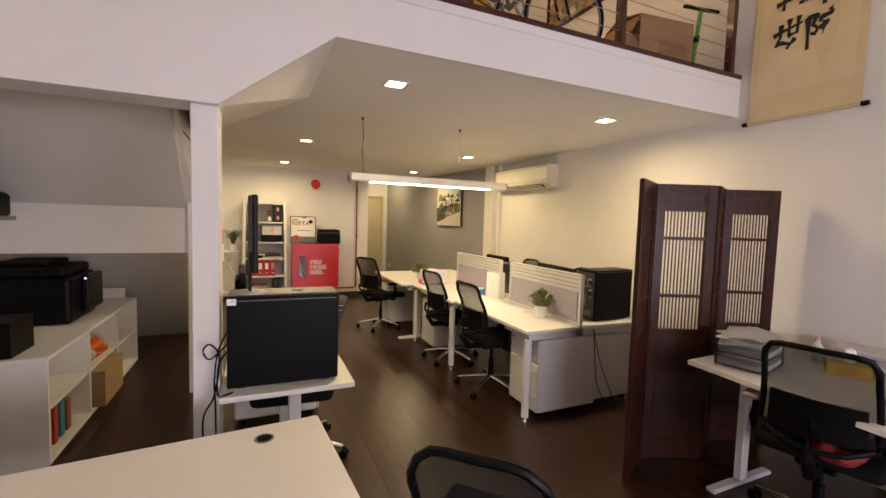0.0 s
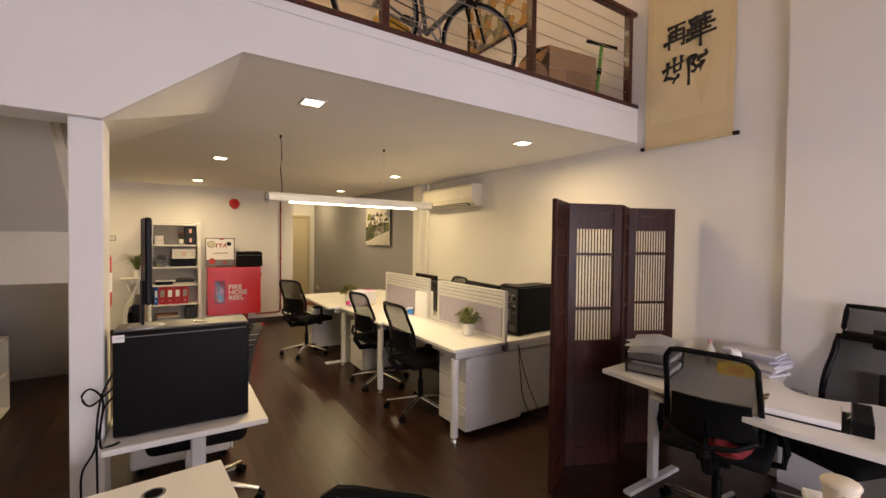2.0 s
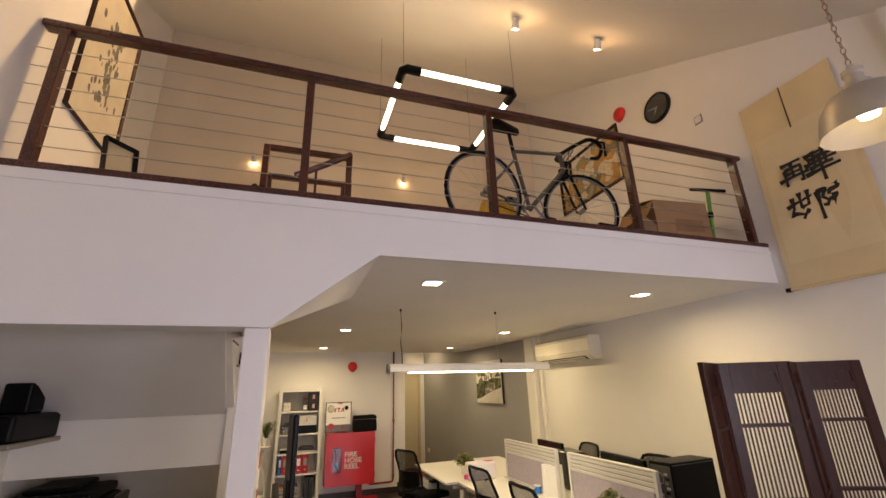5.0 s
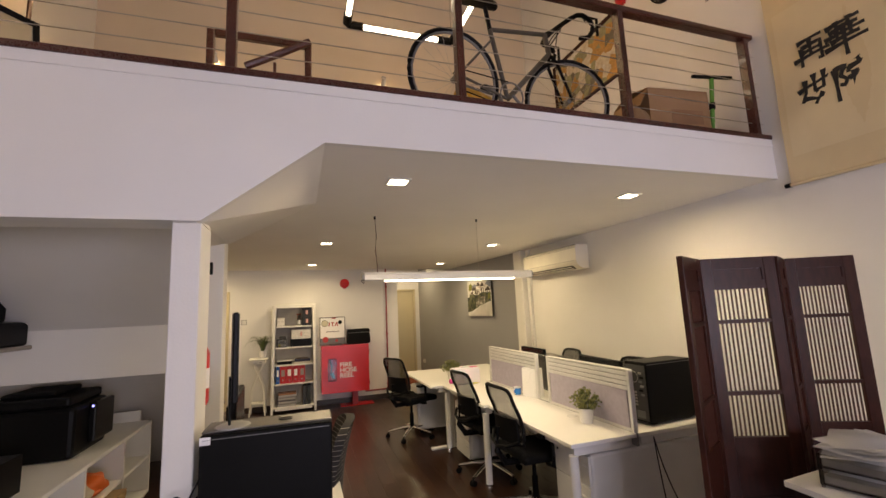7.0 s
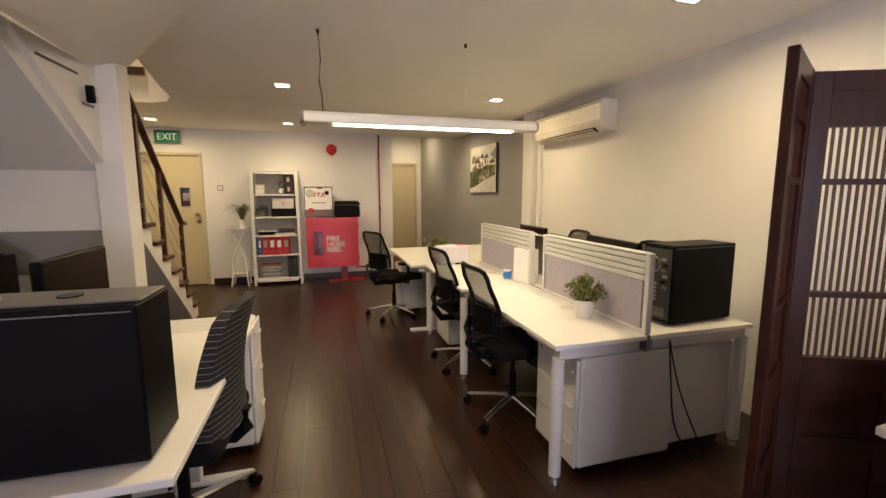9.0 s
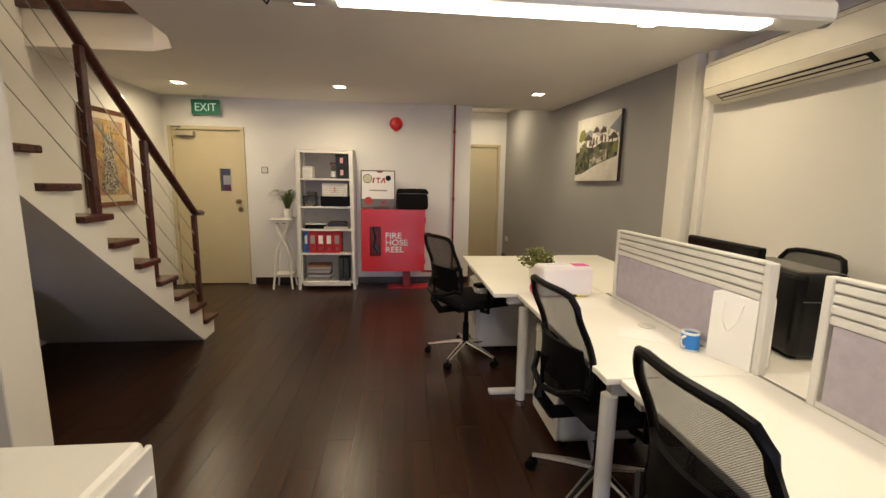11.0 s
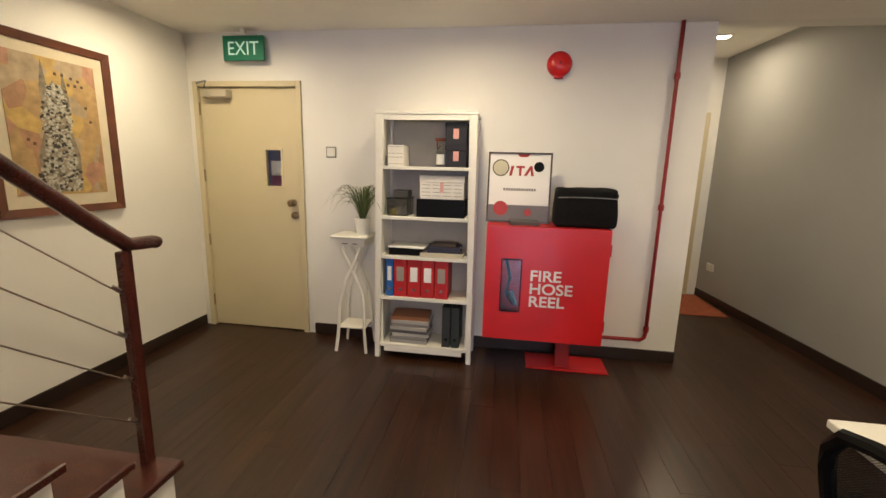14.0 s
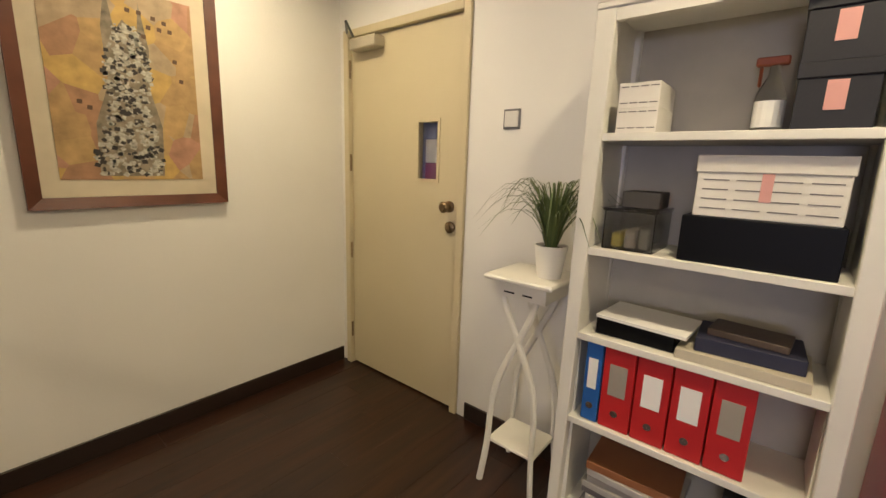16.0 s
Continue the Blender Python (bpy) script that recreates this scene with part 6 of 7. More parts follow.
def bicycle():
    d = base("road_bicycle", pose(1.50, 2.73, M0, 4, 0, 7), "dark road bicycle with drop handlebars", "bicycle")
    R, WB = 0.315, 0.93
    frame = surface("grey_bike_paint", (0.11, 0.10, 0.085), 0.35, metal=0.3)

    def wheel(x, turn):
        w = part("wheel", tube([(R * math.cos(t * math.pi / 20), 0, R * math.sin(t * math.pi / 20)) for t in range(40)], 0.015, 8, closed=True), BLACKPL, d, "thin black road wheel")
        w.matrix_local = pose(x, 0, R + 0.012, 0, 0, turn)
        part("rim", tube([((R - 0.018) * math.cos(t * math.pi / 20), 0, (R - 0.018) * math.sin(t * math.pi / 20)) for t in range(40)], 0.009, 6, closed=True), GREYPL, w)
        sp = bmesh.new()
        for k in range(20):
            t = k * math.pi / 10
            add_cyl(sp, (0.02 * math.cos(t + 0.6), 0.012 * (-1) ** k, 0.02 * math.sin(t + 0.6)), ((R - 0.02) * math.cos(t), 0, (R - 0.02) * math.sin(t)), 0.0012, n=4)
        part("spokes", sp, STEEL, w)
        part("hub", cyl((0, -0.035, 0), (0, 0.035, 0), 0.018, n=12), GREYPL, w)

    wheel(0, 0)
    wheel(WB, -18)
    zc = R + 0.012
    bb, seat, head, ht = (0.40, 0, 0.26), (0.27, 0, 0.72), (0.77, 0, 0.66), (0.735, 0, 0.80)
    bm = bmesh.new()
    for p, q, r in ((bb, seat, 0.016), (bb, head, 0.019), (seat, ht, 0.015), (head, ht, 0.019)):
        add_cyl(bm, p, q, r, n=12)
    for s in (-1, 1):
        add_cyl(bm, bb, (0, 0.05 * s, zc), 0.009, n=8)
        add_cyl(bm, (0.29, 0, 0.66), (0, 0.05 * s, zc), 0.008, n=8)
    smooth(part("frame", bm, frame, d, "grey metal frame"))
    bm = bmesh.new()
    for s in (-1, 1):
        add_tube(bm, [head, (0.80, 0.045 * s, 0.58), (WB, 0.05 * s, zc)], [0.014, 0.012, 0.009], 8)
    smooth(part("fork", bm, BLACKPL, d))
    part("seat_post", cyl(seat, (0.235, 0, 0.87), 0.015, n=10), BLACKPL, d)
    sad = box(-0.06, 0.21, -0.075, 0.075, 0.87, 0.925, 0.018, seg=2)
    for v in sad.verts:
        k = (v.co.x + 0.06) / 0.25
        v.co.y *= 1 - 0.75 * k
        v.co.x += 0.12
        v.co.z += 0.012 * (1 - k)
    smooth(part("saddle", sad, BLACKPL, d, "black saddle"))
    part("stem", cyl(ht, (0.83, 0, 0.86), 0.014, n=10), BLACKPL, d)
    bars = bmesh.new()
    half = [(0.88, 0.20, 0.70), (0.96, 0.20, 0.73), (1.0, 0.20, 0.81), (0.96, 0.20, 0.86), (0.87, 0.19, 0.87)]
    add_tube(bars, flowing([(x, -y, z) for x, y, z in half] + [(0.83, -0.05, 0.86), (0.83, 0.05, 0.86)] + half[::-1], 3), 0.016, 8)
    smooth(part("handlebar", bars, BLACKPL, d, "black drop handlebar"))
    for s in (-1, 1):
        part("brake_lever", tube([(0.97, 0.20 * s, 0.87), (1.04, 0.20 * s, 0.88), (1.045, 0.20 * s, 0.76)], 0.011, 6), BLACKPL, d)
    for y0, y1 in ((-0.16, 0.10), (0.16, -0.10)):
        part("brake_cable", tube(flowing([(0.98, y0, 0.86), (0.95, y0 * 0.6, 0.95), (0.85, y1 * 0.4, 0.84), (0.76, 0, 0.70)], 4), 0.004, 5), BLACKPL, d)
    smooth(part("chainring", tube([(0.40 + 0.09 * math.cos(t * math.pi / 12), -0.05, 0.26 + 0.09 * math.sin(t * math.pi / 12)) for t in range(24)], 0.006, 6, closed=True), GREYPL, d))
    for s, e in ((-1, (0.50, -0.07, 0.16)), (1, (0.30, 0.07, 0.36))):
        c = part("crank", cyl((0.40, 0.06 * s, 0.26), e, 0.010, n=8), GREYPL, d)
        part("pedal", box(e[0] - 0.04, e[0] + 0.04, e[1] + (0.0 if s > 0 else -0.06), e[1] + (0.06 if s > 0 else 0.0), e[2] - 0.012, e[2] + 0.012, 0.003), BLACKPL, c)
    part("chain", tube([(0.40, -0.05, 0.35), (0.0, -0.05, zc + 0.04), (-0.04, -0.05, zc), (0.0, -0.05, zc - 0.04), (0.05, -0.05, zc - 0.10), (0.40, -0.05, 0.17)], 0.004, 6), BLACKPL, d)


bicycle()


def cardboard_box():
    d = base("cardboard_box", pose(3.25, 2.78, M0, 0, 0, -6), "brown cardboard box with its flaps half closed", "box")
    card = surface("brown_cardboard", (0.34, 0.20, 0.10), 0.85, grain=0.08, scale=4, bump=0.2, bump_scale=120)
    w, p, h = 0.26, 0.20, 0.40
    part("body", boxes((-w, w, -p, -p + 0.006, 0, h), (-w, w, p - 0.006, p, 0, h), (-w, -w + 0.006, -p + 0.006, p - 0.006, 0, h), (w - 0.006, w, -p + 0.006, p - 0.006, 0, h), (-w, w, -p, p, -0.0005, 0.004)), card, d)
    for s, ang in ((-1, 14), (1, -22)):
        f = part("flap", box(-w, w, 0, 0.19, 0, 0.005), card, d)
        f.matrix_local = pose(0, s * p, h + 0.001, ang if s < 0 else 0, 0, 0) if s < 0 else pose(0, p, h + 0.001, 22, 0, 180)
    part("flap", box(0, 0.16, -p, p, 0, 0.005), card, d).matrix_local = pose(-w, 0, h, 0, 120, 0)
    part("tape", box(-w * 0.3, w * 0.75, -p - 0.0015, -p - 0.0003, h * 0.35, h * 0.62), surface("printed_card", (0.26, 0.14, 0.07), 0.8), d, "printed darker patch")


cardboard_box()


def scooter():
    d = base("kick_scooter", pose(3.63, 2.66, M0, 0, 0, 80), "green folding kick scooter with a black handlebar", "scooter")
    green = surface("green_paint", (0.10, 0.30, 0.04), 0.4)
    smooth(part("stem", cyl((0, 0, 0.10), (-0.06, 0, 0.56), 0.016, n=12), green, d, "green stem"))
    part("handlebar", cyl((-0.065, -0.17, 0.57), (-0.065, 0.17, 0.57), 0.014, n=10), BLACKPL, d, "black handlebar")
    part("deck", box(0.03, 0.42, -0.05, 0.05, 0.055, 0.07, 0.004), BLACKPL, d)
    part("neck", tube([(0, 0, 0.12), (0.04, 0, 0.09), (0.06, 0, 0.063)], 0.012, 8), green, d)
    for x in (0.0, 0.46):
        smooth(part("wheel", cyl((x, -0.012, 0.05), (x, 0.012, 0.05), 0.05, n=20), BLACKPL, d))
    part("clamp", cyl((-0.03, 0, 0.32), (-0.035, 0, 0.37), 0.022, n=10), BLACKPL, d)


scooter()


def lump(name, m, r, seed, mat, label, category, group="", flat=1.0):
    """A soft crumpled shape."""
    bm = bmesh.new()
    bmesh.ops.create_icosphere(bm, subdivisions=3, radius=1)
    for v in bm.verts:
        n = noise.noise(v.co * 1.7 + Vector((seed, 0, 0))) * 0.30 + noise.noise(v.co * 4 + Vector((0, seed, 0))) * 0.10
        v.co = Vector((v.co.x * r[0], v.co.y * r[1], (v.co.z + 1) * r[2])) * (1 + n)
        v.co.z = max(0, v.co.z - 0.1 * r[2])
    return smooth(item(name, m, bm, mat, label, category, group), 60)


lump("duffel_bag", pose(2.62, 2.82, M0), (0.30, 0.16, 0.10), 3, BLACKFAB, "black soft duffel bag on the mezzanine", "bag")
lump("dark_pouch", pose(2.30, 2.86, M0), (0.12, 0.10, 0.085), 5, BLACKFAB, "small black pouch on the mezzanine", "bag")
lump("yellow_bag", pose(1.72, 2.96, M0), (0.20, 0.12, 0.21), 8, surface("yellow_nylon", (0.60, 0.33, 0.02), 0.5, grain=0.1), "yellow nylon bag behind the bicycle", "bag")
lump("brown_paper", pose(2.86, 2.62, M0), (0.09, 0.07, 0.13), 15, surface("kraft_paper", (0.24, 0.15, 0.08), 0.8), "crumpled brown paper beside the box", "paper")
for i in range(4):
    lump("paper_cup_bundle", pose(-0.90 + 0.075 * i, 2.62, M0), (0.045, 0.05, 0.065 - 0.006 * i), 20 + i, PAPER, "crumpled white wrapping on the mezzanine edge", "wrapping", "white wrappings")
carton(pose(3.72, 2.95, M0, 0, 0, -90), 0.22, 0.10, 0.20, CARD, "white carton by the wall")
carton(pose(-0.22, 2.56, M0), 0.16, 0.10, 0.04, DARKWOOD, "flat dark wooden block")


def low_chair():
    d = base("wooden_armchair", pose(0.28, 3.80, M0), "dark red wooden armchair frame on the mezzanine", "chair")
    for x in (-0.34, 0.34):
        for y in (-0.22, 0.22):
            part("leg", box(x - 0.026, x + 0.026, y - 0.024, y + 0.024, 0, 0.98 if y < 0 else 0.94, 0.005), RAILWOOD, d)
    part("back_rail", box(-0.314, 0.314, -0.242, -0.198, 0.935, 0.985, 0.006), RAILWOOD, d)
    part("front_bar", box(-0.314, 0.314, 0.198, 0.242, 0.89, 0.94, 0.006), RAILWOOD, d)
    part("seat", box(-0.314, 0.314, -0.196, 0.196, 0.42, 0.455, 0.005), RAILWOOD, d)
    smooth(part("brace", tube([(-0.10, -0.265, 0.70), (0.12, -0.265, 0.83), (0.35, -0.262, 0.975)], 0.028, 8), RAILWOOD, d))
    part("rear_post", box(0.06, 0.085, 0.16, 0.19, 0.455, 1.02, 0.004), RAILWOOD, d)
    lump("black_boot", pose(0.02, 2.62, M0), (0.05, 0.09, 0.07), 31, BLACKFAB, "small black shoe on the mezzanine", "shoe")


low_chair()


def simple_picture(name, m, w, h, t, mat, art, label, glass=False):
    d = base(name, m, label, "picture")
    part("frame", rim(w, h, t, 0.028), mat, d)
    part("picture_sheet", box(-w + t * 0.8, w - t * 0.8, -0.008, -0.002, t * 0.8, h - t * 0.8), art, d)
    return d


ink = simple_picture("ink_picture", pose(-1.038, 3.06, 3.32, 0, 0, 90), 0.34, 1.10, 0.014, DARKWOOD, surface("pale_art_paper", (0.60, 0.54, 0.42), 0.7), "pale ink picture in a thin dark frame")
rnd = random.Random(9)
bm = bmesh.new()
for i in range(90):
    v = rnd.random()
    u, s, a = rnd.gauss(0, 0.075), rnd.uniform(0.008, 0.028), rnd.uniform(0, 3)
    z = 0.22 + 0.62 * v
    bm.faces.new([bm.verts.new((u + s * math.cos(a + k * 1.047) * 0.8, -0.0085 - 0.0001 * (i % 9), z + s * math.sin(a + k * 1.047) * 1.5)) for k in range(6)])
tagged(part("ink_mark", bm, surface("grey_ink", (0.20, 0.18, 0.14), 0.8, grain=0.3, scale=20), ink, "soft grey ink marks"), kind="stuff")
simple_picture("small_framed_picture", pose(-0.70, 2.72, M0, -8, 0, 52), 0.09, 0.36, 0.018, BLACKPL, surface("picture_glass", (0.30, 0.27, 0.20), 0.1), "small black-framed picture leaning on the mezzanine")
simple_picture("large_painting", pose(RIGHT - 0.004, 4.26, 4.03, 0, 0, -90), 0.61, 0.74, 0.035, DARKWOOD, patchwork("orange_painting", [(0.48, 0.27, 0.08), (0.30, 0.29, 0.16), (0.62, 0.55, 0.42), (0.18, 0.16, 0.11), (0.66, 0.63, 0.54)], 9), "large painting in ochre and olive patches")


simple_picture("stairhead_picture", pose(-0.55, 6.617, 2.97), 0.55, 0.62, 0.035, DARKWOOD, patchwork("amber_painting", [(0.42, 0.24, 0.06), (0.50, 0.33, 0.10), (0.16, 0.09, 0.04), (0.36, 0.18, 0.05)], 6), "amber painting in a dark frame above the stairwell")


def wall_clock():
    d = base("wall_clock", pose(RIGHT - 0.002, 3.05, 4.56, 90, 0, -90), "round black wall clock", "clock")
    smooth(part("case", lathe([(0.0, 0.0), (0.165, 0.0), (0.165, 0.035), (0.150, 0.04), (0.146, 0.022), (0.0, 0.022)], 36), BLACKPL, d))
    part("face", cyl((0, 0, 0.0225), (0, 0, 0.0235), 0.145, n=36), surface("clock_face", (0.055, 0.055, 0.06), 0.5), d)
    part("glass", cyl((0, 0, 0.034), (0, 0, 0.036), 0.148, n=36), GLASS, d)
    part("hour_hand", box(-0.004, 0.004, -0.01, 0.075, 0.0255, 0.0265, m=pose(0, 0, 0, 0, 0, 150)), PAPER, d)
    part("minute_hand", box(-0.003, 0.003, -0.01, 0.115, 0.0275, 0.0285, m=pose(0, 0, 0, 0, 0, 75)), PAPER, d)


wall_clock()

# ---- desks of the front room ----


def t_leg(d, x, y, z, along, half):
    leg = part("leg", box(x - 0.03, x + 0.03, y - 0.025, y + 0.025, 0.028, z, 0.006), DESKLEG, d)
    if along == "x":
        part("foot", box(x - half, x + half, y - 0.03, y + 0.03, 0, 0.028, 0.008), DESKLEG, leg)
    else:
        part("foot", box(x - 0.03, x + 0.03, y - half, y + half, 0, 0.028, 0.008), DESKLEG, leg)


def front_desk():
    d = base("front_desk", pose(0.552, 1.952, 0, 0, 0, 4.8), "white laminate desk with a dark cable grommet", "desk")
    part("tabletop", box(-1.40, 0, -0.72, 0, 0.714, 0.74, 0.003), DESKTOP, d)
    smooth(part("cable_grommet", lathe([(0.034, 0), (0.034, 0.002), (0.027, 0.0025), (0.026, 0.0012), (0.0, 0.001)], 24, Matrix.Translation((-0.215, -0.11, 0.7403))), GREYPL, d, "dark grey cable grommet"))
    part("grommet_hole", cyl((-0.215, -0.11, 0.7414), (-0.215, -0.11, 0.7424), 0.026, n=20), BLACKPL, d)
    for x in (-1.30, -0.12):
        t_leg(d, x, -0.36, 0.714, "y", 0.30)
    part("under_desk_panel", box(-1.25, -0.16, -0.08, -0.06, 0.35, 0.71), DESKLEG, d)


front_desk()


def side_desk():
    d = base("side_desk", pose(0, 0, 0), "white laminate desk beside the stair recess", "desk")
    part("tabletop", box(0.168, 0.772, 2.25, 3.505, 0.714, 0.74, 0.003), DESKTOP, d)
    part("frame_rail", boxes((0.22, 0.72, 2.40, 2.45, 0.665, 0.713), (0.22, 0.72, 3.30, 3.35, 0.665, 0.713)), DESKLEG, d)
    for y in (2.425, 3.325):
        t_leg(d, 0.50, y, 0.665, "x", 0.27)


side_desk()


def tower_pc(m, w, dp, h, label, ports):
    d = base("desktop_computer", m, label, "computer", "black desktop computers")
    part("case", box(0, w, 0, dp, 0.008, h, 0.006), BLACKPL, d, "matt black case")
    for x in (0.04, w - 0.08):
        for y in (0.02, dp - 0.06):
            part("foot", box(x, x + 0.04, y, y + 0.04, 0, 0.0079), BLACKPL, d)
    part("side_panel_seam", boxes((0.012, w - 0.012, -0.0012, -0.0003, h - 0.018, h - 0.015)), GREYPL, d)
    if ports:
        part("port_plate", box(-0.0015, -0.0003, 0.012, 0.188, h * 0.06, h * 0.95), surface("port_steel", (0.10, 0.10, 0.10), 0.4, metal=0.6), d, "metal port plate")
        for i in range(6):
            part("connector", box(-0.010, -0.0016, 0.03 + 0.012 * (i % 2), 0.06 + 0.012 * (i % 2), h * (0.45 + 0.07 * i), h * (0.45 + 0.07 * i) + 0.016, 0.002), (GREYPL, BLACKPL, STEEL)[i % 3], d)
        part("power_socket", box(-0.006, -0.0016, 0.04, 0.11, 0.04, 0.09), GREYPL, d)
        for i in range(5):
            part("slot_cover", box(-0.0035, -0.0016, 0.10, 0.17, h * 0.28 + 0.022 * i, h * 0.28 + 0.022 * i + 0.014), STEEL, d)
        smooth(part("fan_grille", tube([(-0.003, 0.12 + 0.04 * math.cos(t * math.pi / 8), h * 0.75 + 0.04 * math.sin(t * math.pi / 8)) for t in range(16)], 0.003, 5, closed=True), STEEL, d))
    else:
        part("top_strip", box(0.0, w, 0.03, dp - 0.02, h + 0.0005, h + 0.008, 0.003), surface("silver_strip", (0.22, 0.21, 0.20), 0.4, metal=0.6), d, "silver grey top cover")
        part("sticker", box(0.0, 0.04, -0.0012, -0.0003, h - 0.035, h - 0.005), PAPER, d, "grey sticker")
        part("top_button", cyl((w * 0.62, dp * 0.5, h + 0.008), (w * 0.62, dp * 0.5, h + 0.012), 0.028, n=18), BLACKGL, d)
    return d


tower_pc(pose(0.195, 2.335, 0.7405, 0, 0, -1), 0.505, 0.22, 0.435, "large black desktop computer lying across the desk end", False)
tower_pc(pose(2.93, 2.88, 0.7405, 0, 0, 4), 0.46, 0.20, 0.435, "black desktop computer with its ports towards the aisle", True)


def gap_pc():
    d = base("desktop_computer", pose(2.95, 4.15, 0.7405, 0, 0, -8), "glossy rounded black computer behind the partition gap", "computer", "black desktop computers")
    part("case", box(0, 0.20, 0, 0.42, 0.008, 0.355, 0.030, seg=3), BLACKGL, d, "glossy black case")
    part("front_seam", box(0.02, 0.18, -0.0015, -0.0003, 0.24, 0.243), GREYPL, d)
    for x in (0.02, 0.15):
        part("foot", box(x, x + 0.03, 0.03, 0.39, 0, 0.0079), BLACKPL, d)


def monitor(m, label, w=0.53, h=0.32, thick=0.034, bulge=True, foot=0.105):
    d = base("monitor", m, label, "monitor", "black flat monitors")
    scr = part("screen_housing", box(-w / 2, w / 2, -0.012, thick - 0.012, 0.10, 0.10 + h, 0.006), BLACKPL, d, "black plastic housing")
    part("screen", box(-w / 2 + 0.012, w / 2 - 0.012, -0.0135, -0.0122, 0.112, 0.10 + h - 0.012), BLACKGL, scr, "dark switched-off screen")
    if bulge:
        part("back_bulge", box(-w * 0.28, w * 0.28, thick - 0.0118, 0.045, 0.15, 0.05 + h, 0.01), BLACKPL, scr)
    part("stand_neck", box(-0.03, 0.03, thick - 0.014, thick + 0.011 if bulge else thick - 0.004, 0.01, 0.20, 0.003), BLACKPL, d)
    smooth(part("stand_foot", lathe([(0, 0), (foot, 0), (foot, 0.004), (foot * 0.76, 0.010), (0, 0.011)], 28), surface("silver_foot", (0.5, 0.49, 0.47), 0.35, metal=0.5), d, "silver round foot"))
    return d


side = monitor(pose(0.305, 2.41, 1.185, 0, 0, 100), "slim black monitor standing on top of the computer", w=0.13, h=0.37, thick=0.024, bulge=False, foot=0.068)
part("power_light", box(0.03, 0.034, -0.0142, -0.0128, 0.135, 0.155), glowing("green_led", (0.2, 1.0, 0.1), 3), side, "small green power light")
monitor(pose(0.245, 3.03, 0.7405, 0, 0, 92), "black monitor on the desk by the stairs", w=0.48, h=0.39)
monitor(pose(3.02, 3.50, 0.7405, 0, 0, -95), "black monitor behind the desk partition", w=0.60, h=0.31)
gap_pc()
monitor(pose(3.10, 4.75, 0.7405, 0, 0, -92), "black monitor behind the far partition", w=0.53, h=0.30)


def cords(m, label, lines, r=0.004):
    d = base("power_cables", m, label, "cable", "loose cables")
    for pts in lines:
        smooth(part("cable", tube(flowing(pts), r, 6), BLACKPL, d))


cords(pose(0, 0, 0), "loose black cables hanging beside the computer", [
    [(0.20, 2.36, 1.02), (0.16, 2.34, 0.93), (0.145, 2.33, 0.80), (0.155, 2.25, 0.70), (0.16, 2.24, 0.45), (0.17, 2.26, 0.20), (0.19, 2.30, 0.01)],
    [(0.20, 2.40, 0.95), (0.13, 2.33, 0.90), (0.10, 2.33, 0.94), (0.13, 2.32, 0.97), (0.165, 2.34, 0.90), (0.15, 2.24, 0.76), (0.10, 2.30, 0.62), (0.12, 2.32, 0.3), (0.15, 2.34, 0.01)],
    [(0.20, 2.45, 0.90), (0.158, 2.40, 0.85), (0.160, 2.30, 0.7445), (0.19, 2.28, 0.7445), (0.22, 2.30, 0.7445)]])
cords(pose(0, 0, 0), "dark cables hanging under the bench desk end", [
    [(2.86, 2.80, 0.70), (2.865, 2.782, 0.5), (2.90, 2.775, 0.25), (3.0, 2.77, 0.06), (3.05, 2.78, 0.01)],
    [(2.86, 2.80, 0.70), (2.90, 2.78, 0.5), (2.98, 2.775, 0.3), (3.08, 2.77, 0.10), (3.12, 2.78, 0.01)]])


def extinguisher():
    d = base("fire_extinguisher", pose(0.112, 2.665, 1.235), "small red fire extinguisher hung on the pier", "fire extinguisher")
    smooth(part("cylinder", lathe([(0, 0), (0.045, 0.004), (0.052, 0.02), (0.052, 0.24), (0.03, 0.29), (0.014, 0.30), (0.014, 0.33)], 20), RED, d, "red cylinder"))
    part("instruction_label", cyl((0, 0, 0.08), (0, 0, 0.17), 0.0526, n=20), PAPER, d)
    part("valve_lever", boxes((-0.05, 0.02, -0.01, 0.01, 0.33, 0.345), (-0.055, 0.01, -0.008, 0.008, 0.355, 0.365)), BLACKPL, d)
    part("wall_hook", box(-0.02, 0.02, -0.070, -0.053, 0.20, 0.30), GREYPL, d)


extinguisher()
pedestal(pose(0.47, 3.66, 0, 0, 0, 90), "grey-topped white drawer unit at the end of the side desk", w=0.29, dp=0.60, h=0.735, drawers=3)


def corner_desk():
    d = base("corner_desk", pose(0, 0, 0), "white L-shaped corner desk with a curved inner edge", "desk")
    arc = [(3.485, 0.78), (3.385, 0.90), (3.345, 1.0), (3.36, 1.08), (3.42, 1.145), (3.52, 1.19), (3.66, 1.225)]
    outline = [(2.775, 1.915), (2.735, 1.40), (2.70, 0.93), (2.74, 0.62), (2.78, -0.05), (3.50, -0.05)] + arc + [(3.772, 1.25), (3.772, 1.29), (3.80, 1.29), (3.80, 1.93), (3.60, 1.96)]
    part("tabletop", prism(outline, "z", 0.714, 0.74), DESKTOP, d)
    # added dark sheet that stands in for the deep shade under this desk
    part("under_desk_panel", box(3.66, 3.68, 0.0, 0.72, 0.06, 0.713), surface("under_desk_shade", (0.02, 0.013, 0.010), 0.6), d, "dark sheet imitating the shade under the desk")
    for x, y in ((2.93, 1.72), (2.93, 0.15)):
        t_leg(d, x + 0.12, y, 0.714, "x", 0.28)


corner_desk()


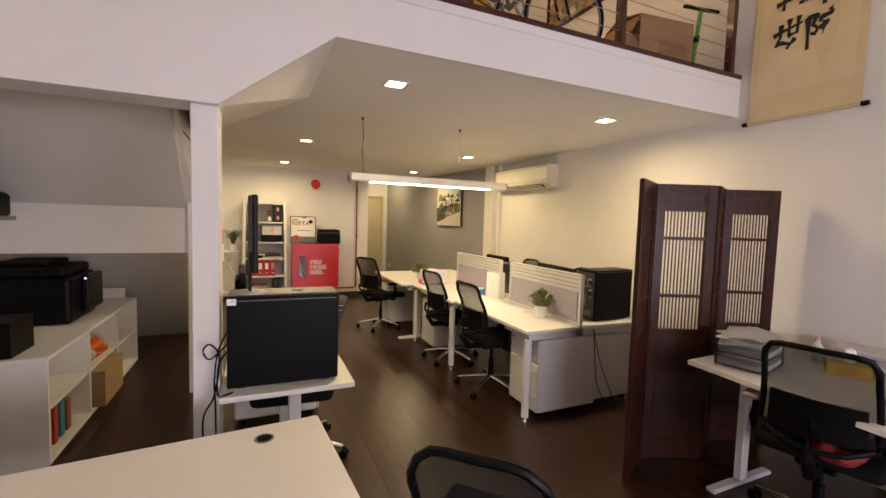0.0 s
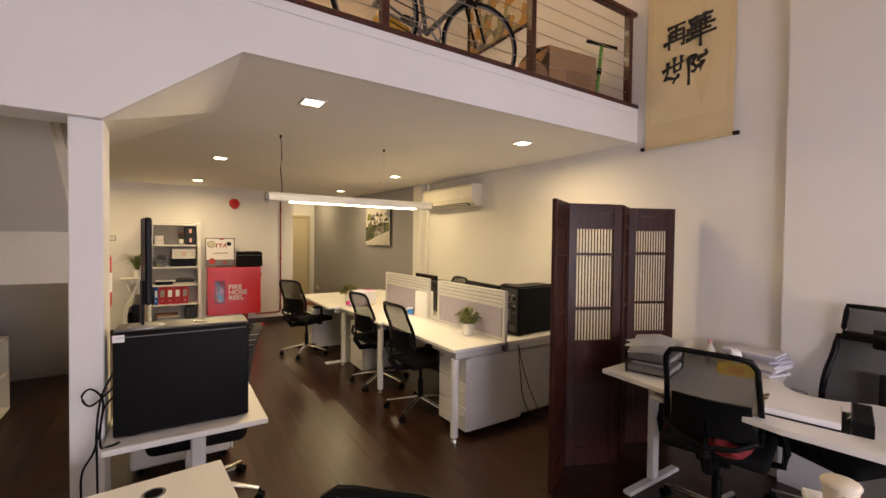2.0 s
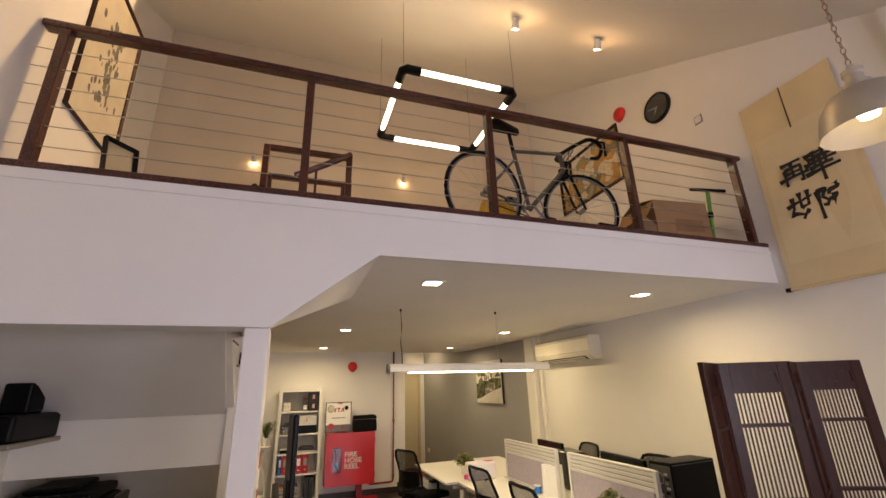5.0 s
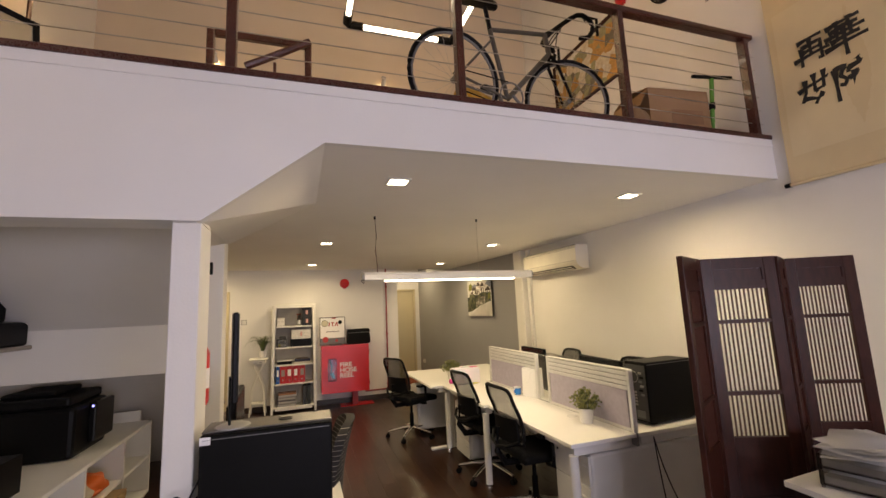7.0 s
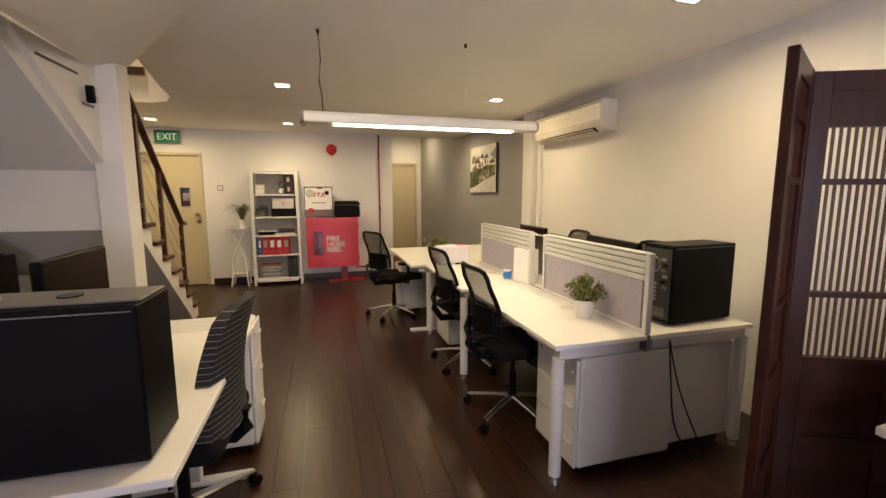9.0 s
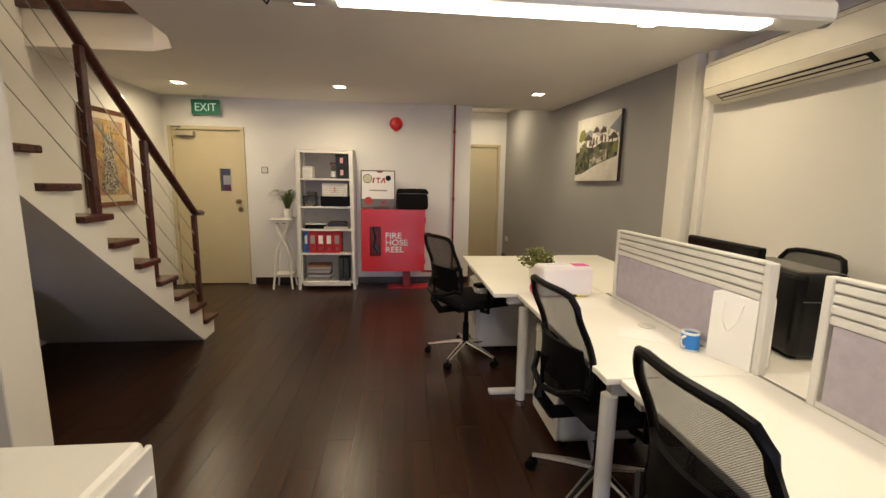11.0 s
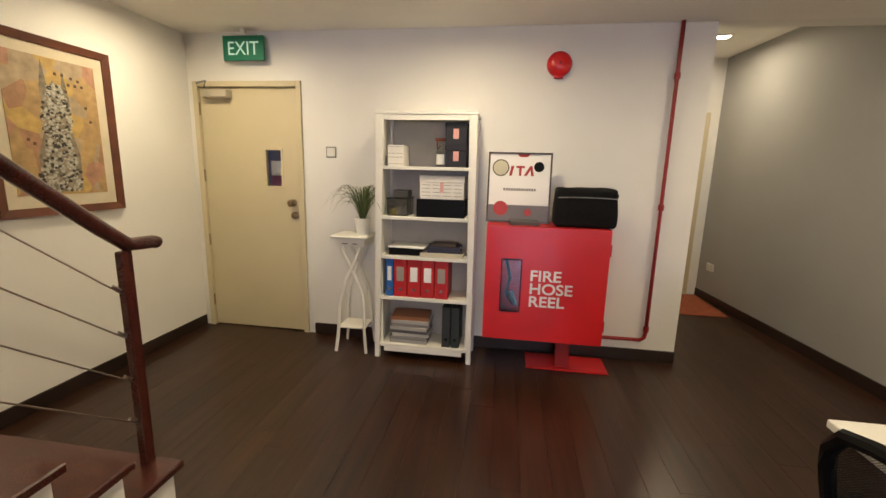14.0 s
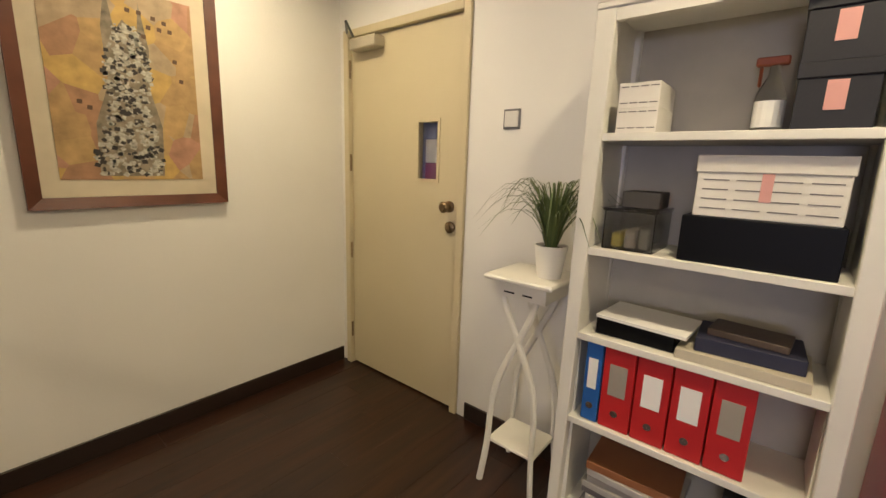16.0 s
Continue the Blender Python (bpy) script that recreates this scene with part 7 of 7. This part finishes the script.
def paper_tray():
    d = base("paper_tray", pose(3.05, 1.72, 0.7405, 0, 0, 14), "clear grey paper tray heaped with papers", "paper tray")
    smoke = glassy("smoke_plastic", (0.62, 0.60, 0.57), 0.08)
    for k in range(2):
        z = 0.01 + 0.075 * k
        part("tray", boxes((-0.17, 0.17, -0.13, 0.13, z, z + 0.004), (-0.17, 0.17, 0.126, 0.13, z + 0.004, z + 0.06), (-0.17, -0.166, -0.13, 0.126, z + 0.004, z + 0.06), (0.166, 0.17, -0.13, 0.126, z + 0.004, z + 0.06)), smoke, d, "smoky plastic tray")
        part("paper_stack", box(-0.15, 0.15, -0.12, 0.12, z + 0.005, z + 0.035), PAPER, d)
    for x in (-0.168, 0.168):
        for y in (-0.12, 0.12):
            part("riser", box(x - 0.006, x + 0.006, y - 0.006, y + 0.006, 0, 0.145), smoke, d)
    rn = random.Random(2)
    for i in range(7):
        a, b, c = rn.uniform(0, 6), rn.uniform(0.004, 0.012), rn.uniform(6, 14)
        bm = bmesh.new()
        rows = [[bm.verts.new((-0.165 + 0.033 * u, -0.12 + 0.030 * v, 0.148 + 0.006 * i + b * math.sin(c * 0.033 * u + a) + 0.006 * math.sin(20 * 0.03 * v + a) + (0.03 * max(0, u - 7) / 3 if i % 3 == 1 else 0))) for v in range(9)] for u in range(11)]
        for q, w in zip(rows, rows[1:]):
            for k in range(8):
                bm.faces.new((q[k], q[k + 1], w[k + 1], w[k]))
        bmesh.ops.solidify(bm, geom=bm.faces, thickness=0.0008)
        bmesh.ops.transform(bm, matrix=pose(rn.uniform(-0.02, 0.05), rn.uniform(-0.03, 0.03), 0, 0, 0, rn.uniform(-22, 22)), verts=bm.verts)
        smooth(part("loose_sheet", bm, PAPER, d))


paper_tray()
rn = random.Random(6)
z = 0.7405
for i in range(9):
    t = rn.uniform(0.010, 0.018)
    item("document_folder", pose(3.62 + rn.uniform(-0.018, 0.018), 1.375 + rn.uniform(-0.02, 0.02), z, 0, 0, -96 + rn.uniform(-13, 13)), box(-0.15, 0.15, -0.105, 0.105, 0, t - 0.0006, 0.002), surface("folder_cover", rn.choice([(0.62, 0.60, 0.62), (0.45, 0.44, 0.52), (0.70, 0.68, 0.68), (0.30, 0.30, 0.36)]), 0.6), "pale document folder in a stack", "folder", "stacked document folders")
    z += t


def open_binder():
    d = base("lever_arch_file", pose(3.02, 0.935, 0.7405, 0, 0, 13), "open black lever arch file with white pages", "binder")
    part("cover", box(-0.16, 0.16, -0.16, 0.16, 0, 0.004), BLACKPL, d)
    part("page_block", box(-0.15, 0.14, -0.13, 0.15, 0.0045, 0.035, 0.003), PAPER, d)
    part("spine", box(-0.16, 0.16, -0.235, -0.162, 0, 0.06, 0.004), BLACKPL, d)
    part("spine_label", box(-0.158, -0.02, -0.2365, -0.2352, 0.01, 0.05), PAPER, d)
    for x in (-0.06, 0.02):
        smooth(part("ring", tube([(x, -0.17 + 0.02 * math.cos(t), 0.036 + 0.014 * math.sin(t)) for t in (0, 0.8, 1.57, 2.3, 3.14)], 0.003, 6), CHROME, d))
    part("finger_hole", cyl((0.11, -0.2368, 0.03), (0.11, -0.2352, 0.03), 0.016, n=16), GREYPL, d)


open_binder()
item("loose_papers", pose(2.98, 0.52, 0.7405, 0, 0, 6), box(-0.15, 0.15, -0.11, 0.11, 0, 0.012, 0.002), PAPER, "loose white papers on the corner desk", "paper")
item("desk_sheet", pose(3.33, 1.52, 0.7405, 0, 0, 20), box(-0.105, 0.105, -0.15, 0.15, 0, 0.002), PAPER, "single sheet of paper on the desk", "paper")
carton(pose(3.37, 1.38, 0.7405, 0, 0, -62), 0.19, 0.10, 0.075, surface("yellow_card", (0.66, 0.44, 0.03), 0.55), "yellow tissue box on the corner desk", badge=surface("orange_card", (0.60, 0.22, 0.03), 0.6))


def bottle():
    d = base("plastic_bottle", pose(3.55, 1.61, 0.7405), "small clear bottle with a pink pump top", "bottle")
    smooth(part("bottle", lathe([(0, 0), (0.028, 0.001), (0.030, 0.02), (0.028, 0.10), (0.010, 0.125), (0.010, 0.14)], 16), POT, d))
    part("pump", boxes((-0.03, 0.012, -0.007, 0.007, 0.14, 0.165), bevel=0.003), PINK, d, "pink pump")


bottle()
lump("tissue", pose(3.415, 1.40, 0.816), (0.035, 0.03, 0.045), 61, PAPER, "white tissue pulled out of its box", "tissue")
item("hair_band", pose(3.11, 1.11, 0.7405), tube([(0.035 * math.cos(t * 0.524), 0.028 * math.sin(t * 0.524), 0.007 + 0.004 * math.sin(t * 1.05)) for t in range(12)], 0.006, 8, closed=True), surface("tan_elastic", (0.30, 0.17, 0.08), 0.7), "tan elastic band on the desk", "band")
lump("red_cloth", pose(2.75, 1.15, 0.512), (0.10, 0.09, 0.05), 44, surface("red_cloth", (0.24, 0.018, 0.022), 0.6), "crumpled red cloth on the chair seat", "cloth")


def near_shelf():
    d = base("low_side_table", pose(2.135, 0.39, 0, 0, 0, 27), "small white side table", "table")
    part("tabletop", box(-0.20, 0.22, -0.25, 0.25, 0.715, 0.74, 0.003), DESKTOP, d)
    for x in (-0.17, 0.19):
        for y in (-0.22, 0.22):
            part("leg", box(x - 0.015, x + 0.015, y - 0.015, y + 0.015, 0, 0.715), DESKLEG, d)
    cup = base("paper_cup", pose(2.14, 0.595, 0.7405), "cream paper cup with red marks and a lid", "cup")
    cream = surface("cream_paper", (0.72, 0.64, 0.50), 0.5, grain=0.06, scale=9)
    smooth(part("cup_body", lathe([(0.0, 0.0), (0.036, 0.0), (0.046, 0.085), (0.048, 0.088), (0.0, 0.088)], 28), cream, cup))
    smooth(part("lid", lathe([(0.050, 0.0885), (0.050, 0.094), (0.047, 0.100), (0.040, 0.104), (0.0, 0.105)], 28), cream, cup, "cream plastic lid"))
    redmark = surface("red_print", (0.50, 0.05, 0.03), 0.6)
    for k in range(5):
        a = radians(205 + 17 * k)
        part("printed_mark", box(-0.005, 0.005, -0.0006, 0.0006, -0.009, 0.009, m=Matrix.Translation((0.0445 * math.cos(a), 0.0445 * math.sin(a), 0.062)) @ Matrix.Rotation(a + math.pi / 2, 4, "Z")), redmark, cup)


near_shelf()

# ---- stair recess ----


def low_shelf():
    d = base("low_shelf_unit", pose(0, 0, 0), "long white open shelf unit under the stairs", "shelf unit")
    x0, x1, y0, y1, h = -1.575, -0.80, 3.33, 5.34, 0.69
    part("top", box(x0, x1, y0, y1, h - 0.025, h, 0.002), DESKTOP, d)
    part("bottom", box(x0, x1, y0, y1, 0.04, 0.065), DESKTOP, d)
    part("plinth", box(x0, x1 - 0.03, y0 + 0.01, y1 - 0.01, 0, 0.0395), DESKTOP, d)
    part("end_panel", box(x0, -0.90, y1 + 0.004, y1 + 0.030, 0, 0.785, 0.002), DESKTOP, d, "taller white end panel")
    for y in (y0, 4.0, 4.67, y1 - 0.024):
        part("divider", box(x0, x1, y, y + 0.024, 0.0655, h - 0.0255), DESKTOP, d)
    for a, b in ((y0 + 0.024, 4.0), (4.024, 4.67), (4.694, y1 - 0.024)):
        part("shelf", box(x0, x1 - 0.01, a, b, 0.355, 0.377), DESKTOP, d)
    part("back", box(x0, x0 + 0.008, y0 + 0.025, y1 - 0.025, 0.066, h - 0.026), DESKTOP, d)


low_shelf()
for i, (c, lab) in enumerate((((0.02, 0.20, 0.30), "teal folder on the low shelf"), ((0.45, 0.05, 0.03), "red folder on the low shelf"), ((0.05, 0.25, 0.35), "blue folder on the low shelf"), ((0.30, 0.10, 0.03), "rust folder on the low shelf"))):
    item("file_folder", pose(-1.02, 3.44 + 0.10 * i, 0.0655, 0, 0, 0), box(-0.17, 0.17, 0, 0.06, 0, 0.27 - 0.02 * i, 0.003), surface("file_colour", c, 0.5), lab, "folder", "file folders")
carton(pose(-0.735, 4.32, 0.0655, 0, 0, 90), 0.46, 0.40, 0.275, surface("kraft_card", (0.36, 0.24, 0.12), 0.8, grain=0.1), "brown carton on the low shelf", 0.05)
lump("orange_bag", pose(-0.94, 4.34, 0.378), (0.15, 0.20, 0.085), 51, surface("orange_plastic", (0.62, 0.12, 0.02), 0.45), "orange plastic bag on the shelf", "bag")
lump("clear_wrap", pose(-0.93, 4.14, 0.378), (0.12, 0.10, 0.09), 52, surface("pale_wrap", (0.45, 0.40, 0.32), 0.4), "pale plastic wrap on the shelf", "wrapping")


def printer():
    d = base("printer", pose(-1.22, 4.50, 0.691), "black desktop printer on the low shelf", "printer")
    part("body", box(-0.30, 0.26, -0.31, 0.25, 0.0, 0.36, 0.03, seg=2), BLACKPL, d)
    part("scanner_lid", box(-0.29, 0.22, -0.29, 0.24, 0.3605, 0.43, 0.02, seg=2), BLACKPL, d)
    part("feeder", box(-0.22, 0.10, -0.22, 0.20, 0.4305, 0.47, 0.02, seg=2), BLACKPL, d)
    part("control_panel", box(0.2605, 0.31, -0.10, 0.24, 0.06, 0.35, 0.012, seg=2), BLACKGL, d)
    part("status_light", cyl((0.29, -0.1005, 0.325), (0.29, -0.104, 0.325), 0.008, n=10), glowing("blue_led", (0.25, 0.25, 1.0), 4), d, "small blue status light")


printer()
carton(pose(-1.12, 3.36, 0.691), 0.30, 0.28, 0.21, BLACKPL, "small black device box on the low shelf", badge=PAPER)


def wall_holder():
    d = base("wall_speaker", pose(LEFT + 0.003, 4.05, 1.63, 0, 0, 90), "black speaker and device on a wall shelf", "speaker")
    part("ledge", box(-0.34, 0.34, -0.28, 0, -0.16, -0.13, 0.006), surface("taupe_plastic", (0.30, 0.27, 0.23), 0.5), d)
    part("cabinet", box(-0.30, 0.30, -0.26, -0.02, -0.1295, 0.04, 0.02, seg=2), BLACKPL, d, "black device body")
    part("speaker_body", box(-0.10, 0.10, -0.22, -0.06, 0.0405, 0.24, 0.015, seg=2), BLACKPL, d, "small black speaker")
    part("grille", box(-0.085, 0.085, -0.2245, -0.2203, 0.06, 0.22), BLACKFAB, d)


wall_holder()


def wall_router():
    d = base("wall_sensor", pose(-0.159, 4.18, 2.04, 0, 0, 90), "small black box on a bracket on the stair wall", "sensor")
    part("bracket", box(-0.05, 0.07, -0.012, 0.0, -0.07, -0.055, 0.002), GREYPL, d)
    part("body", box(-0.03, 0.0, -0.055, -0.012, -0.055, 0.045, 0.006), BLACKPL, d, "black plastic body")


wall_router()
# thin dark strip imitates the shade in a gap below the ceiling
structure("stair_panel_gap_shade", box(-0.1595, -0.1565, 3.74, 4.12, 2.13, 2.145), SKIRT, "dark strip for the shaded gap on the stair panel", "trim")

# ---- things on the bench desks ----


def mug():
    d = base("mug", pose(2.625, 4.285, 0.7405, 0, 0, 200) @ Matrix.Scale(0.86, 4), "white mug with a blue band", "mug")
    smooth(part("cup", lathe([(0, 0), (0.036, 0.0), (0.039, 0.004), (0.040, 0.095), (0.037, 0.095), (0.036, 0.008), (0, 0.008)], 28), POT, d))
    part("blue_band", cyl((0, 0, 0.012), (0, 0, 0.083), 0.0405, n=28), surface("mug_blue", (0.02, 0.20, 0.62), 0.35), d, "bright blue printed band")
    smooth(part("handle", tube([(0.039, 0, 0.075), (0.062, 0, 0.072), (0.070, 0, 0.05), (0.060, 0, 0.028), (0.039, 0, 0.022)], 0.006, 8), POT, d))


mug()


def paper_bag():
    d = base("paper_carrier_bag", pose(2.735, 4.165, 0.7405, 0, 0, -72), "tall white paper carrier bag with cord handles", "bag")
    bm = box(-0.085, 0.085, -0.06, 0.06, 0, 0.27, 0.002)
    for v in bm.verts:
        if v.co.z > 0.1:
            v.co.y *= 0.9
    part("body", bm, PAPER, d)
    for s in (-1, 1):
        part("cord_handle", tube([(-0.035, s * 0.058, 0.24), (-0.03, s * 0.075, 0.18), (0, s * 0.08, 0.13), (0.03, s * 0.075, 0.18), (0.035, s * 0.058, 0.24)], 0.0025, 6), PAPER, d)


paper_bag()


def canister():
    d = base("plastic_canister", pose(2.42, 5.19, 0.7405, 0, 0, 3), "white translucent canister with a pink cap and label", "canister")
    poly, nt, b = material("milky_plastic")
    b.inputs["Base Color"].default_value, b.inputs["Roughness"].default_value = (0.80, 0.76, 0.79, 1), 0.35
    b.inputs["Subsurface Weight"].default_value = 0.2
    part("body", box(-0.165, 0.165, -0.08, 0.08, 0, 0.185, 0.022, seg=3), poly, d)
    pinkcap = surface("magenta_cap", (0.75, 0.05, 0.32), 0.4)
    smooth(part("cap", cyl((-0.166, 0, 0.04), (-0.20, 0, 0.04), 0.026, n=18), pinkcap, d, "magenta screw cap"))
    part("label_tape", box(0.06, 0.15, -0.05, 0.03, 0.1852, 0.1868), pinkcap, d, "pink tape label")
    part("handle", tube([(-0.10, 0, 0.178), (-0.06, 0, 0.188), (0.0, 0, 0.188), (0.04, 0, 0.178)], 0.012, 8), poly, d)


canister()


def highlighter():
    d = base("highlighter", pose(2.485, 5.115, 0.7475, 0, 0, -78), "yellow highlighter pen with a black cap", "pen")
    smooth(part("barrel", cyl((0, 0, 0), (0, 0.075, 0), 0.0068, n=12), surface("highlighter_yellow", (0.80, 0.72, 0.05), 0.4), d, "yellow barrel"))
    smooth(part("cap", cyl((0, -0.05, 0), (0, 0, 0), 0.0070, 0.0072, 12), BLACKPL, d, "black cap"))
    part("clip", box(-0.002, 0.002, -0.05, -0.012, 0.0075, 0.0095), BLACKPL, d)


highlighter()
item("printed_sheet", pose(2.53, 4.46, 0.7405, 0, 0, 60), box(-0.075, 0.075, -0.105, 0.105, 0, 0.001), PAPER, "white printed sheet on the desk", "paper")
item("glass_jar", pose(2.715, 4.335, 0.7405), lathe([(0, 0), (0.024, 0), (0.026, 0.05), (0.024, 0.052), (0.022, 0.004), (0, 0.004)], 18), GLASS, "small empty glass on the desk", "glass")

# ---- floor boards ----
BW, GAP = 0.145, 0.0009
rnd = random.Random(21)
plank = {}
x = LEFT - 0.14
far_bm = bmesh.new()
while x < RIGHT + 0.02:
    y = FRONT + rnd.uniform(-1.4, 0)
    while y < END:
        n = rnd.choice((1.2, 1.5, 1.8, 2.1))
        if n not in plank:
            b = box(0, BW - GAP, 0, n - GAP, -0.0058, 0.0, 0.0005)
            me = bpy.data.meshes.new("floor_board")
            b.to_mesh(me)
            b.free()
            me.materials.append(FLOORWOOD)
            plank[n] = me
        if y + n > 0.4 and (x > -1.2 or y > 5.0):
            o = new("floor_board", plank[n])
            o.location, o.parent = (x, y, 0), floor
        else:
            add_box(far_bm, x, x + BW - GAP, y, y + n - GAP, -0.0058, 0.0)
        y += n
    x += BW
tagged(part("floor_boards_rest", far_bm, FLOORWOOD, floor), kind="stuff")
